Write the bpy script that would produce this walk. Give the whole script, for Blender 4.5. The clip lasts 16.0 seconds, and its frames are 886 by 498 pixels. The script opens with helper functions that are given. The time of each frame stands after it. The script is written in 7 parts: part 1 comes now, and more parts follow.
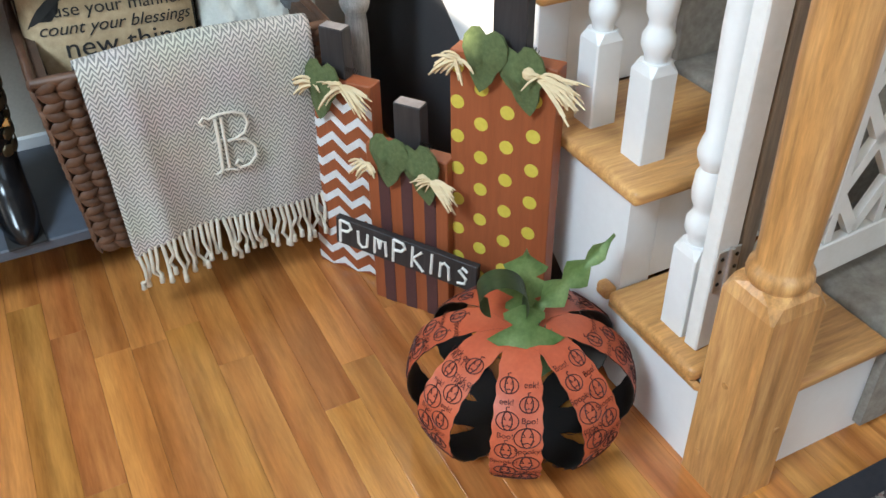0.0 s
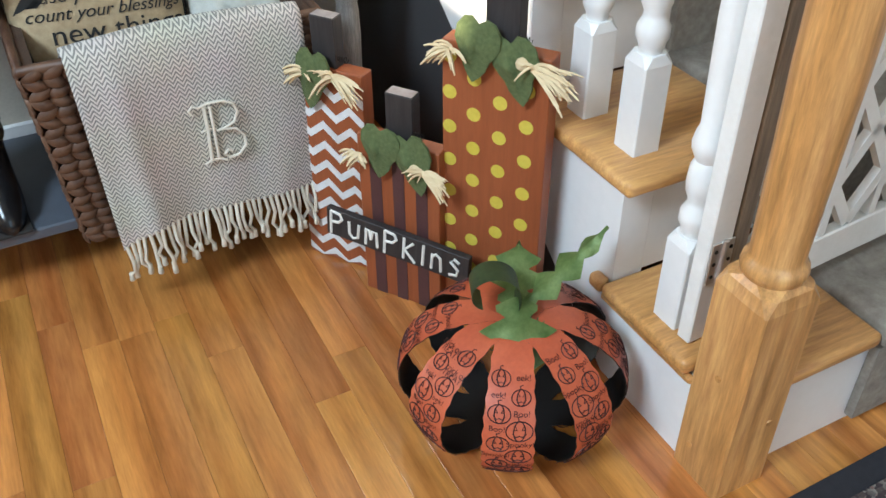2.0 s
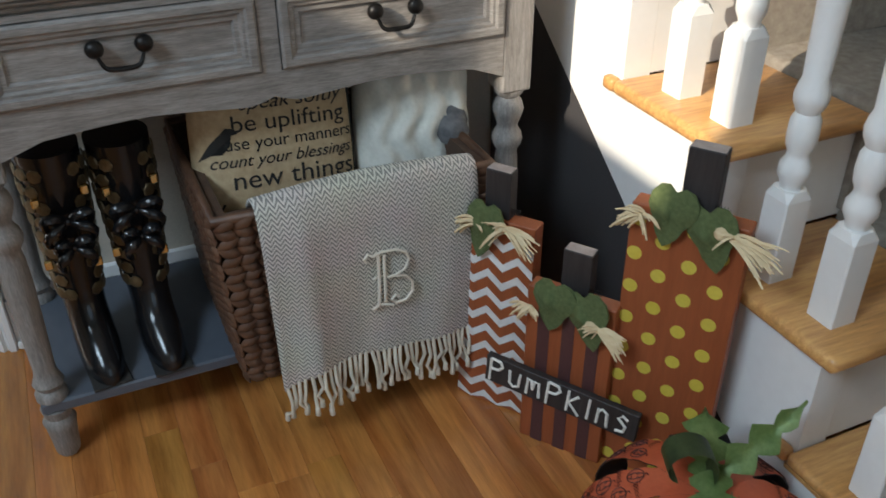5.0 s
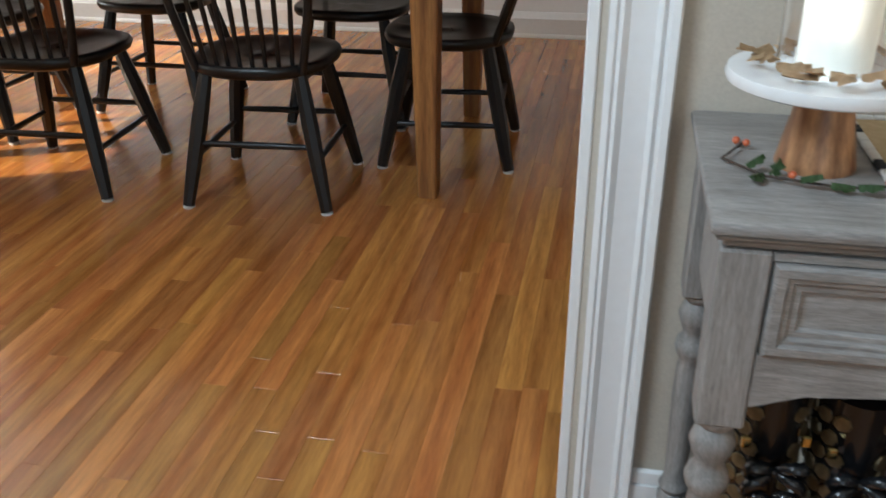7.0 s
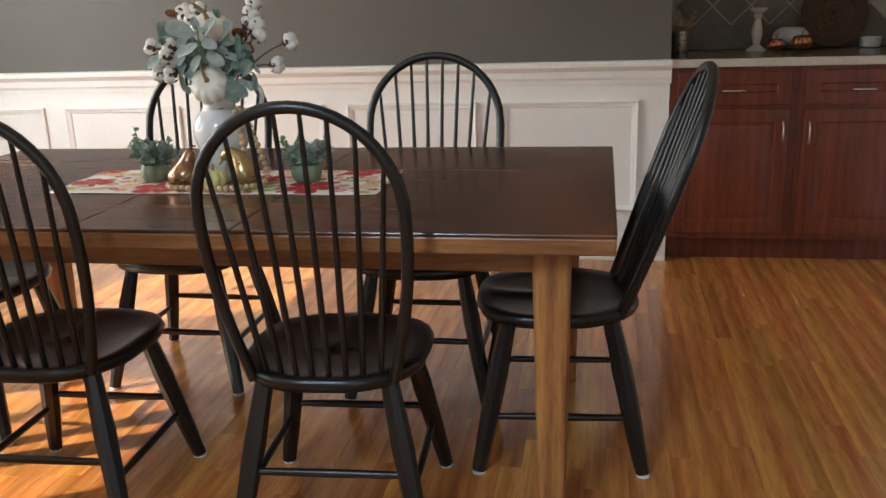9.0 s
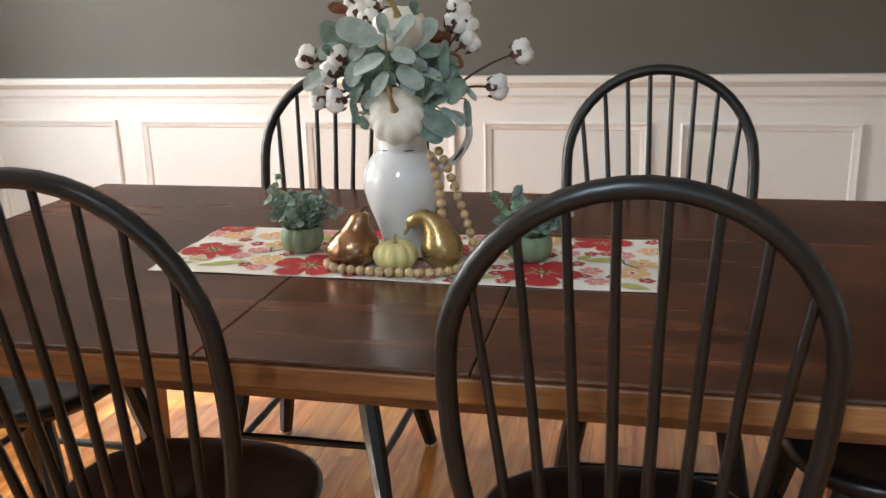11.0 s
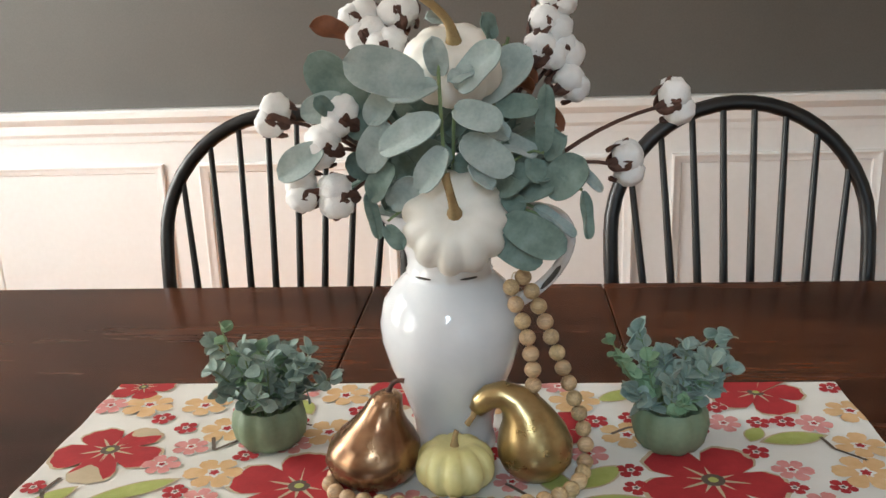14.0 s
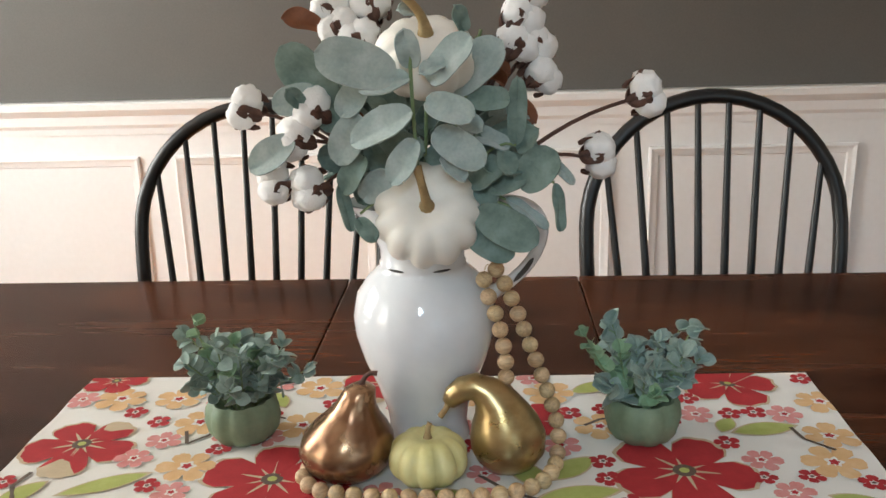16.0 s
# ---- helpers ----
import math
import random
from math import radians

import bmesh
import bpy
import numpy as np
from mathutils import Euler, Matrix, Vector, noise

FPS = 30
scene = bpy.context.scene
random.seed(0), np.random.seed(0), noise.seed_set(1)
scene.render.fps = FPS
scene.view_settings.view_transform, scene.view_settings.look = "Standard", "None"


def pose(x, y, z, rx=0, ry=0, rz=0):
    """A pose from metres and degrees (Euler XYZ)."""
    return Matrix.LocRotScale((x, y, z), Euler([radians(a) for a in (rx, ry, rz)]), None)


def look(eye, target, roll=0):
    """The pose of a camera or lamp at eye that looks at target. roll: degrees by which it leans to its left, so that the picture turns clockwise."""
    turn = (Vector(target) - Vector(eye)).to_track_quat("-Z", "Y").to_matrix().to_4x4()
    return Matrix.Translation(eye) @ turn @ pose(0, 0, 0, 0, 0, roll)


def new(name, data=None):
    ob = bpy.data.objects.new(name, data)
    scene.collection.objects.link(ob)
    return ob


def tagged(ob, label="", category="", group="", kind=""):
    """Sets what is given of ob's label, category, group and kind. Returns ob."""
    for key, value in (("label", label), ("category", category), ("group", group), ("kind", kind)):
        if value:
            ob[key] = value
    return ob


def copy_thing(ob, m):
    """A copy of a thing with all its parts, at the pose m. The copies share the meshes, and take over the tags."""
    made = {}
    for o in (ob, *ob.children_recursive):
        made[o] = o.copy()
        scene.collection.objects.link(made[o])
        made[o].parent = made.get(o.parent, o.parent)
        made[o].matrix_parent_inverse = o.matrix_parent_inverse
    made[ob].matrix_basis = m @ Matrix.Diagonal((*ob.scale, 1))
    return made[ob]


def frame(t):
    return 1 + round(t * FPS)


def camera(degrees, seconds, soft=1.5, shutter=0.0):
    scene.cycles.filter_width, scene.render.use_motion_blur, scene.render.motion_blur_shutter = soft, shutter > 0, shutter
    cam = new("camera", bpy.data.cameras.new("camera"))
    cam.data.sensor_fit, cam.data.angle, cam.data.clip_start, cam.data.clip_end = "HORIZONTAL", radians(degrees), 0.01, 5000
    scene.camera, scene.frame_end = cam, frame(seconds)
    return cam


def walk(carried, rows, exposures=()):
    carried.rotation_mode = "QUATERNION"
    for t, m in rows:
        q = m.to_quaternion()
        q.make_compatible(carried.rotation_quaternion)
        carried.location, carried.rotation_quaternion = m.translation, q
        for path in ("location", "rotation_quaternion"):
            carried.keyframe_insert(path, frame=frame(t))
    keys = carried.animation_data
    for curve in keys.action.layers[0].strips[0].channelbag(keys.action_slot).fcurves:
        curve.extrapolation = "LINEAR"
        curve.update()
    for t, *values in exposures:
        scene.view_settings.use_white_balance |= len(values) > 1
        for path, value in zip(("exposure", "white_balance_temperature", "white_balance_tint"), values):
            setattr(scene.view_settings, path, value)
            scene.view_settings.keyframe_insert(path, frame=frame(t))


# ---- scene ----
from functools import partial

cam = camera(53.1, 16.0, shutter=0.2)
PATH = [
    (0, (0.333, 0.124, 0.983), (1.04, 1.552, -0.226), -1.0),
    (0.5, (0.328, 0.122, 0.982), (1.043, 1.541, -0.232), -0.5),
    (1, (0.333, 0.122, 0.983), (1.049, 1.534, -0.24), -0.6),
    (1.5, (0.334, 0.125, 0.981), (1.054, 1.528, -0.25), -0.4),
    (2, (0.336, 0.134, 0.979), (1.055, 1.539, -0.249), -0.4),
    (2.5, (0.334, 0.141, 0.98), (1.054, 1.55, -0.243), -0.4),
    (3, (0.331, 0.155, 0.989), (1.054, 1.576, -0.218), -0.3),
    (3.2, (0.331, 0.159, 0.991), (1.054, 1.583, -0.213), -0.3),
    (5.3, (0.136, 0.308, 1.071), (0.81, 1.892, 0.053), 0.4),
    (5.5, (0.107, 0.328, 1.079), (0.703, 1.963, 0.093), -0.1),
    (6, (0.069, 0.412, 1.088), (0.371, 2.149, 0.143), -1.4),
    (6.5, (0.034, 0.555, 1.098), (-0.011, 2.331, 0.179), -1.5),
    (7, (-0.086, 0.631, 1.118), (-0.436, 2.387, 0.226), -0.4),
    (7.5, (-0.245, 0.779, 1.16), (-0.551, 2.6, 0.393), -3.3),
    (8, (-0.309, 0.919, 1.19), (-0.557, 2.779, 0.5), -3.2),
    (8.5, (-0.396, 1.131, 1.241), (-0.724, 3.014, 0.653), -2.0),
    (9, (-0.538, 1.291, 1.246), (-0.888, 3.182, 0.696), -2.0),
    (9.5, (-0.728, 1.429, 1.243), (-1.025, 3.316, 0.652), -2.9),
    (10, (-0.87, 1.617, 1.233), (-1.269, 3.49, 0.656), -2.3),
    (10.2, (-0.928, 1.71, 1.233), (-1.37, 3.577, 0.67), -1.7),
    (12.3, (-1.403, 2.42, 1.261), (-1.719, 4.318, 0.715), 0.1),
    (12.5, (-1.437, 2.482, 1.26), (-1.686, 4.393, 0.726), -0.2),
    (13, (-1.517, 2.6, 1.254), (-1.606, 4.513, 0.677), -1.6),
    (13.5, (-1.527, 2.681, 1.248), (-1.669, 4.595, 0.684), -1.8),
    (14, (-1.516, 2.701, 1.25), (-1.663, 4.618, 0.7), -2.0),
    (14.5, (-1.515, 2.7, 1.248), (-1.645, 4.613, 0.679), -2.2),
    (15, (-1.514, 2.703, 1.247), (-1.637, 4.616, 0.675), -2.1),
    (15.5, (-1.511, 2.703, 1.249), (-1.626, 4.618, 0.683), -1.9),
    (16, (-1.508, 2.701, 1.249), (-1.612, 4.617, 0.683), -1.7),
]
EXPOSURES = [(0, 1.28), (3.2, 1.28), (5.3, 0.15), (6.0, 0.1), (7.0, 0.7), (8.0, 0.72), (8.5, 0.8), (9.0, 1.12), (12.3, 1.3), (16, 1.3)]
walk(cam, [(t, look(eye, target, roll)) for t, eye, target, roll in PATH], EXPOSURES)

# ---- light: low morning sun from the house's west side, sky, and added fill lamps at the windows ----
SUN_WAY = Vector((0.75, 0.35, -0.45)).normalized()
world = bpy.data.worlds.new("sky")
scene.world = world
world.use_nodes = True
wn = world.node_tree.nodes
sky = wn.new("ShaderNodeTexSky")
sky.sky_type, sky.sun_disc = "NISHITA", False
sky.sun_elevation = math.asin(-SUN_WAY.z)
sky.sun_rotation = math.atan2(-SUN_WAY.x, -SUN_WAY.y)
wn["Background"].inputs["Strength"].default_value = 0.065
world.node_tree.links.new(sky.outputs[0], wn["Background"].inputs["Color"])
sun = new("sun", bpy.data.lights.new("sun", "SUN"))
sun.data.energy, sun.data.angle, sun.data.color = 5.0, radians(0.5), (1.0, 0.88, 0.70)
sun.matrix_world = look((0, 0, 0), SUN_WAY)


def sky_fill(name, eye, target, w, h, power, color):
    """An added area lamp that stands in for skylight at an unseen opening."""
    ob = new(name, bpy.data.lights.new(name, "AREA"))
    ob.data.shape, ob.data.size, ob.data.size_y = "RECTANGLE", w, h
    ob.data.energy, ob.data.color = power, color
    ob.matrix_world = look(eye, target)
    return ob


DAYLIGHT = (0.965, 0.985, 0.96)
FOYERBLUE = (0.64, 0.83, 1.0)
# Fill lamps added out of view, tuned for brightness in hall and dining room.
sky_fill("fill_foyer_high", (-1.86, -0.05, 2.85), (1.0, 0.9, 0.6), 1.2, 1.1, 74, FOYERBLUE)
sky_fill("fill_foyer_front", (0.55, -1.56, 1.35), (0.55, 1.5, 0.8), 1.6, 1.7, 6, FOYERBLUE)
sky_fill("fill_dining_south", (-4.03, 2.6, 1.45), (-1.0, 3.3, 0.9), 1.0, 1.2, 7.5, DAYLIGHT)
sky_fill("fill_dining_north", (-4.03, 4.18, 1.45), (-1.0, 4.5, 0.95), 1.1, 1.2, 35, DAYLIGHT)

# ---- helpers for nodes ----
def material(name, color=(0.5, 0.5, 0.5), rough=0.5, metal=0.0):
    m = bpy.data.materials.new(name)
    m.use_nodes = True
    b = m.node_tree.nodes["Principled BSDF"]
    b.inputs["Base Color"].default_value = (*color, 1)
    b.inputs["Roughness"].default_value = rough
    b.inputs["Metallic"].default_value = metal
    return m


def add(m, kind, **values):
    n = m.node_tree.nodes.new("ShaderNode" + kind)
    for k, v in values.items():
        n.inputs[k.replace("_", " ")].default_value = v
    return n


def wire(m, a, ao, b, bi):
    m.node_tree.links.new(a.outputs[ao], b.inputs[bi])


def bsdf(m):
    return m.node_tree.nodes["Principled BSDF"]


def coords(m, scale=(1, 1, 1), rot=(0, 0, 0), shift=None):
    tc = add(m, "TexCoord")
    mp = add(m, "Mapping")
    mp.inputs["Scale"].default_value = scale
    mp.inputs["Rotation"].default_value = [radians(a) for a in rot]
    wire(m, tc, "Object", mp, "Vector")
    return mp


def ramp(m, stops):
    n = m.node_tree.nodes.new("ShaderNodeValToRGB")
    e = n.color_ramp.elements
    while len(e) < len(stops):
        e.new(0.5)
    for el, (p, c) in zip(e, stops):
        el.position, el.color = p, (*c, 1)
    return n


def mix(m, mode="MIX", fac=0.5):
    n = m.node_tree.nodes.new("ShaderNodeMix")
    n.data_type, n.blend_type = "RGBA", mode
    n.inputs[0].default_value = fac
    return n


def bump(m, src, out, strength=0.2, distance=0.002):
    b = add(m, "Bump", Strength=strength, Distance=distance)
    wire(m, src, out, b, "Height")
    wire(m, b, "Normal", bsdf(m), "Normal")
    return b


def mottled(name, a, b, rough=0.5, scale=(8, 8, 8), fine=80.0, relief=0.1, metal=0.0, rot=(0, 0, 0), rough_var=0.12, dist=0.001):
    """Two colours in soft patches, with fine grain in colour, gloss and relief."""
    m = material(name, a, rough, metal)
    mp = coords(m, scale, rot)
    n1 = add(m, "TexNoise", Scale=1.0, Detail=5.0, Roughness=0.6)
    wire(m, mp, 0, n1, "Vector")
    r = ramp(m, [(0.3, a), (0.7, b)])
    wire(m, n1, "Fac", r, "Fac")
    n2 = add(m, "TexNoise", Scale=fine / max(scale), Detail=3.0)
    wire(m, mp, 0, n2, "Vector")
    mx = mix(m, "OVERLAY", 0.14)
    wire(m, r, 0, mx, 6)
    wire(m, n2, "Fac", mx, 7)
    wire(m, mx, 2, bsdf(m), "Base Color")
    rr = add(m, "MapRange")
    rr.inputs["To Min"].default_value, rr.inputs["To Max"].default_value = max(0.02, rough - rough_var), min(1, rough + rough_var)
    wire(m, n1, "Fac", rr, "Value")
    wire(m, rr, 0, bsdf(m), "Roughness")
    bump(m, n2, "Fac", relief, dist)
    return m


def wood(name, dark, light, rough=0.35, axis="y", scale=1.0, tone=0.25, per="", coat=0.0, relief=0.12, ringy=0.5, fine=0.3):
    """Long-grained wood. axis: the way of the grain. per: tone varies by object or by island."""
    m = material(name, light, rough)
    k = {"x": (1.2, 14, 14), "y": (14, 1.2, 14), "z": (14, 14, 1.2)}[axis]
    mp = coords(m, [c * scale for c in k])
    rnd = None
    if per:
        if per == "object":
            rnd, out = add(m, "ObjectInfo"), "Random"
        else:
            rnd, out = add(m, "NewGeometry"), "Random Per Island"
        off = add(m, "VectorMath")
        off.operation = "MULTIPLY_ADD"
        comb = add(m, "CombineXYZ")
        mul = add(m, "Math")
        mul.operation = "MULTIPLY"
        mul.inputs[1].default_value = 91.0
        wire(m, rnd, out, mul, 0)
        for i in range(3):
            wire(m, mul, 0, comb, i)
        wire(m, mp, 0, off, 0)
        off.inputs[1].default_value = (1, 1, 1)
        wire(m, comb, 0, off, 2)
        src = off
    else:
        src = mp
    g1 = add(m, "TexNoise", Scale=1.0, Detail=6.0, Roughness=0.62, Distortion=0.6)
    wire(m, src, 0, g1, "Vector")
    g2 = add(m, "TexNoise", Scale=9.0, Detail=4.0, Roughness=0.7)
    wire(m, src, 0, g2, "Vector")
    wv = add(m, "TexWave", Scale=0.55, Distortion=7.0, Detail=2.5)
    wv.inputs["Detail Scale"].default_value = 0.6
    wire(m, src, 0, wv, "Vector")
    r = ramp(m, [(0.28, dark), (0.5, [(a + b) / 2 for a, b in zip(dark, light)]), (0.72, light)])
    mixf = add(m, "Mix")
    mixf.inputs[0].default_value = ringy * 0.6
    wire(m, g1, "Fac", mixf, 2)
    wire(m, wv, "Fac", mixf, 3)
    wire(m, mixf, 0, r, "Fac")
    mx = mix(m, "OVERLAY", fine)
    wire(m, r, 0, mx, 6)
    g3 = add(m, "MapRange")
    g3.inputs["From Min"].default_value, g3.inputs["From Max"].default_value = 0.32, 0.68
    wire(m, g2, "Fac", g3, "Value")
    wire(m, g3, 0, mx, 7)
    if per:
        hsv = add(m, "HueSaturation")
        rg = add(m, "MapRange")
        rg.inputs["To Min"].default_value, rg.inputs["To Max"].default_value = 1 - tone, 1 + tone
        wire(m, rnd, out, rg, "Value")
        wire(m, rg, 0, hsv, "Value")
        hr = add(m, "MapRange")
        hr.inputs["To Min"].default_value, hr.inputs["To Max"].default_value = 0.492, 0.508
        fr = add(m, "Math")
        fr.operation = "FRACT"
        m2 = add(m, "Math")
        m2.operation = "MULTIPLY"
        m2.inputs[1].default_value = 7.31
        wire(m, rnd, out, m2, 0)
        wire(m, m2, 0, fr, 0)
        wire(m, fr, 0, hr, "Value")
        wire(m, hr, 0, hsv, "Hue")
        wire(m, mx, 2, hsv, "Color")
        wire(m, hsv, 0, bsdf(m), "Base Color")
    else:
        wire(m, mx, 2, bsdf(m), "Base Color")
    rr = add(m, "MapRange")
    rr.inputs["To Min"].default_value, rr.inputs["To Max"].default_value = max(0.03, rough - 0.08), rough + 0.1
    wire(m, g1, "Fac", rr, "Value")
    wire(m, rr, 0, bsdf(m), "Roughness")
    bsdf(m).inputs["Coat Weight"].default_value = coat
    bsdf(m).inputs["Coat Roughness"].default_value = 0.12
    bump(m, g2, "Fac", relief, 0.0006)
    return m


M_PLANK = wood("oak_strip_floor", (0.35, 0.116, 0.026), (0.585, 0.248, 0.064), 0.23, "y", 0.62, 0.2, "object", 0.4, ringy=0.36, fine=0.24)
M_PLANKS = wood("oak_strip_floor_far", (0.35, 0.116, 0.026), (0.585, 0.248, 0.064), 0.23, "y", 0.62, 0.2, "island", 0.4, ringy=0.36, fine=0.24)
M_SUBFLOOR = mottled("floor_joint", (0.14, 0.06, 0.02), (0.18, 0.08, 0.028), 0.7)
M_WHITE = mottled("white_semi_gloss_paint", (0.79, 0.78, 0.765), (0.82, 0.81, 0.795), 0.3, (3, 3, 3), 60, 0.03, rough_var=0.03)
M_BEIGE = mottled("warm_beige_wall_paint", (0.50, 0.44, 0.36), (0.54, 0.48, 0.40), 0.75, (2, 2, 2), 220, 0.15)
M_GREY = mottled("charcoal_grey_wall_paint", (0.105, 0.098, 0.088), (0.125, 0.117, 0.106), 0.7, (2, 2, 2), 220, 0.15)
M_SLATE = mottled("dark_slate_wall_paint", (0.045, 0.042, 0.044), (0.06, 0.056, 0.058), 0.6, (2, 2, 2), 220, 0.15)
M_CEIL = mottled("ceiling_white", (0.80, 0.79, 0.77), (0.84, 0.83, 0.81), 0.85, (2, 2, 2), 150, 0.1)
M_OAK = wood("honey_oak", (0.45, 0.205, 0.06), (0.65, 0.345, 0.125), 0.32, "x", 1.1, coat=0.2)
M_OAKZ = wood("honey_oak_upright", (0.47, 0.225, 0.072), (0.64, 0.35, 0.135), 0.32, "z", 1.1, coat=0.2)
M_CARPET = mottled("grey_beige_carpet", (0.28, 0.24, 0.20), (0.44, 0.39, 0.33), 0.95, (60, 60, 60), 600, 0.9, dist=0.006)
M_CONSOLE = wood("grey_washed_wood", (0.165, 0.15, 0.138), (0.32, 0.297, 0.278), 0.5, "x", 5.0, relief=0.3, fine=0.3, ringy=0.12)
M_CONSOLEZ = wood("grey_washed_wood_leg", (0.165, 0.15, 0.138), (0.32, 0.297, 0.278), 0.5, "z", 5.0, relief=0.3, fine=0.3, ringy=0.12)
M_BLACK = mottled("black_satin_paint", (0.0045, 0.0045, 0.005), (0.009, 0.0085, 0.0085), 0.34, (9, 9, 9), 120, 0.08)
M_TABLETOP = wood("dark_walnut_stain", (0.034, 0.0105, 0.005), (0.115, 0.037, 0.015), 0.24, "x", 0.8, coat=0.15, fine=0.5)
M_TABLELEG = wood("brown_distressed_wood", (0.20, 0.072, 0.02), (0.42, 0.185, 0.055), 0.4, "z", 0.9, coat=0.1)
M_TABLEEDGE = wood("brown_distressed_wood_edge", (0.15, 0.052, 0.016), (0.32, 0.135, 0.042), 0.38, "x", 0.9, coat=0.1)
M_CHERRY = wood("cherry_cabinet_wood", (0.085, 0.016, 0.008), (0.16, 0.036, 0.016), 0.3, "z", 0.7, coat=0.2, ringy=0.25)
M_IRON = mottled("black_iron", (0.012, 0.011, 0.011), (0.03, 0.028, 0.026), 0.42, (30, 30, 30), 300, 0.2, 0.7)
M_FELT = mottled("white_felt_pad", (0.6, 0.58, 0.55), (0.72, 0.7, 0.66), 0.9, (60, 60, 60))
M_SUNBLOCK = mottled("pale_sun_blocker", (0.7, 0.66, 0.6), (0.76, 0.72, 0.66), 0.9, (20, 20, 20))

# ---- helpers for meshes ----
def thing(name, at=(0, 0, 0), rz=0, label="", category="", group="", kind=""):
    """An Empty at a thing's base that parents its parts."""
    e = new(name)
    e.empty_display_size = 0.05
    e.matrix_basis = pose(*at, 0, 0, rz)
    return tagged(e, label, category, group, kind)


def part(name, bm, mat, parent=None, label="", smooth=None, at=None):
    me = bpy.data.meshes.new(name)
    bm.normal_update()
    bm.to_mesh(me)
    bm.free()
    for m in (mat if isinstance(mat, (list, tuple)) else [mat]):
        me.materials.append(m)
    if smooth is not None:
        me.shade_smooth() if smooth >= 180 else me.set_sharp_from_angle(angle=radians(smooth))
        if smooth < 180:
            for p in me.polygons:
                p.use_smooth = True
            me.set_sharp_from_angle(angle=radians(smooth))
    ob = new(name, me)
    if at is not None:
        ob.matrix_basis = at
    if parent:
        ob.parent = parent
    return tagged(ob, label)


def solo(name, bm, mat, at, label, category, group="", kind="", smooth=None):
    """A thing of one mesh."""
    ob = part(name, bm, mat, None, "", smooth, at)
    return tagged(ob, label, category, group, kind)


def box(bm, x0, x1, y0, y1, z0, z1, bevel=0.0, seg=1, m=None):
    vs = [bm.verts.new((x, y, z)) for x in (x0, x1) for y in (y0, y1) for z in (z0, z1)]
    fs = [(0, 1, 3, 2), (4, 6, 7, 5), (0, 4, 5, 1), (2, 3, 7, 6), (0, 2, 6, 4), (1, 5, 7, 3)]
    faces = [bm.faces.new([vs[i] for i in f]) for f in fs]
    if bevel:
        es = {e for f in faces for e in f.edges}
        r = bmesh.ops.bevel(bm, geom=list(es), offset=bevel, segments=seg, affect="EDGES", profile=0.5)
        vs = list({v for f in r["faces"] for v in f.verts} | {v for v in vs if v.is_valid})
    if m is not None:
        bmesh.ops.transform(bm, matrix=m, verts=[v for v in vs if v.is_valid])
    return bm


def boxed(*a, **k):
    return box(bmesh.new(), *a, **k)


def ring_skin(bm, rings, close_u=True, cap0=True, cap1=True, mi=0):
    """Skins rows of points; each row closed if close_u."""
    vr = [[bm.verts.new(p) for p in r] for r in rings]
    n = len(vr[0])
    for a, b in zip(vr, vr[1:]):
        for i in range(n if close_u else n - 1):
            j = (i + 1) % n
            f = bm.faces.new((a[i], a[j], b[j], b[i]))
            f.material_index = mi
    if close_u and cap0:
        bm.faces.new(vr[0][::-1]).material_index = mi
    if close_u and cap1:
        bm.faces.new(vr[-1]).material_index = mi
    return vr


def lathe(bm, profile, n=20, m=None, ribs=0, depth=0.0, cap0=True, cap1=True):
    """Turns (radius, height) pairs round z. ribs, depth: lobes like a pumpkin's."""
    m = m or Matrix()
    rings = []
    for r, z in profile:
        row = []
        for i in range(n):
            a = 2 * math.pi * i / n
            k = 1 - depth * (1 - abs(math.cos(ribs * a / 2)) ** 0.7) if ribs else 1
            row.append(m @ Vector((r * k * math.cos(a), r * k * math.sin(a), z)))
        rings.append(row)
    ring_skin(bm, rings, True, cap0, cap1)
    return bm


def tube(bm, pts, radius, n=8, closed=False, square=False):
    """A tube along points; radius a number or one for each point."""
    pts = [Vector(p) for p in pts]
    rad = radius if isinstance(radius, (list, tuple)) else [radius] * len(pts)
    rings, up = [], None
    k = len(pts)
    for i, p in enumerate(pts):
        if closed:
            d = pts[(i + 1) % k] - pts[i - 1]
        else:
            d = pts[min(i + 1, k - 1)] - pts[max(i - 1, 0)]
        d.normalize()
        if up is None:
            up = d.orthogonal().normalized()
            if abs(d.z) < 0.9:
                up = (Vector((0, 0, 1)) - d * d.z).normalized()
        up = (up - d * up.dot(d)).normalized()
        side = d.cross(up)
        row = []
        for j in range(n):
            a = 2 * math.pi * (j + (0.5 if square else 0)) / n
            row.append(p + rad[i] * (math.cos(a) * up + math.sin(a) * side))
        rings.append(row)
    if closed:
        vr = [[bm.verts.new(q) for q in r] for r in rings]
        for a, b in zip(vr, vr[1:] + vr[:1]):
            for i in range(n):
                j = (i + 1) % n
                bm.faces.new((a[i], a[j], b[j], b[i]))
    else:
        ring_skin(bm, rings)
    return bm


def bez(p0, p1, p2, p3, n=12):
    p0, p1, p2, p3 = map(Vector, (p0, p1, p2, p3))
    return [(1 - t) ** 3 * p0 + 3 * t * (1 - t) ** 2 * p1 + 3 * t * t * (1 - t) * p2 + t ** 3 * p3 for t in [i / n for i in range(n + 1)]]


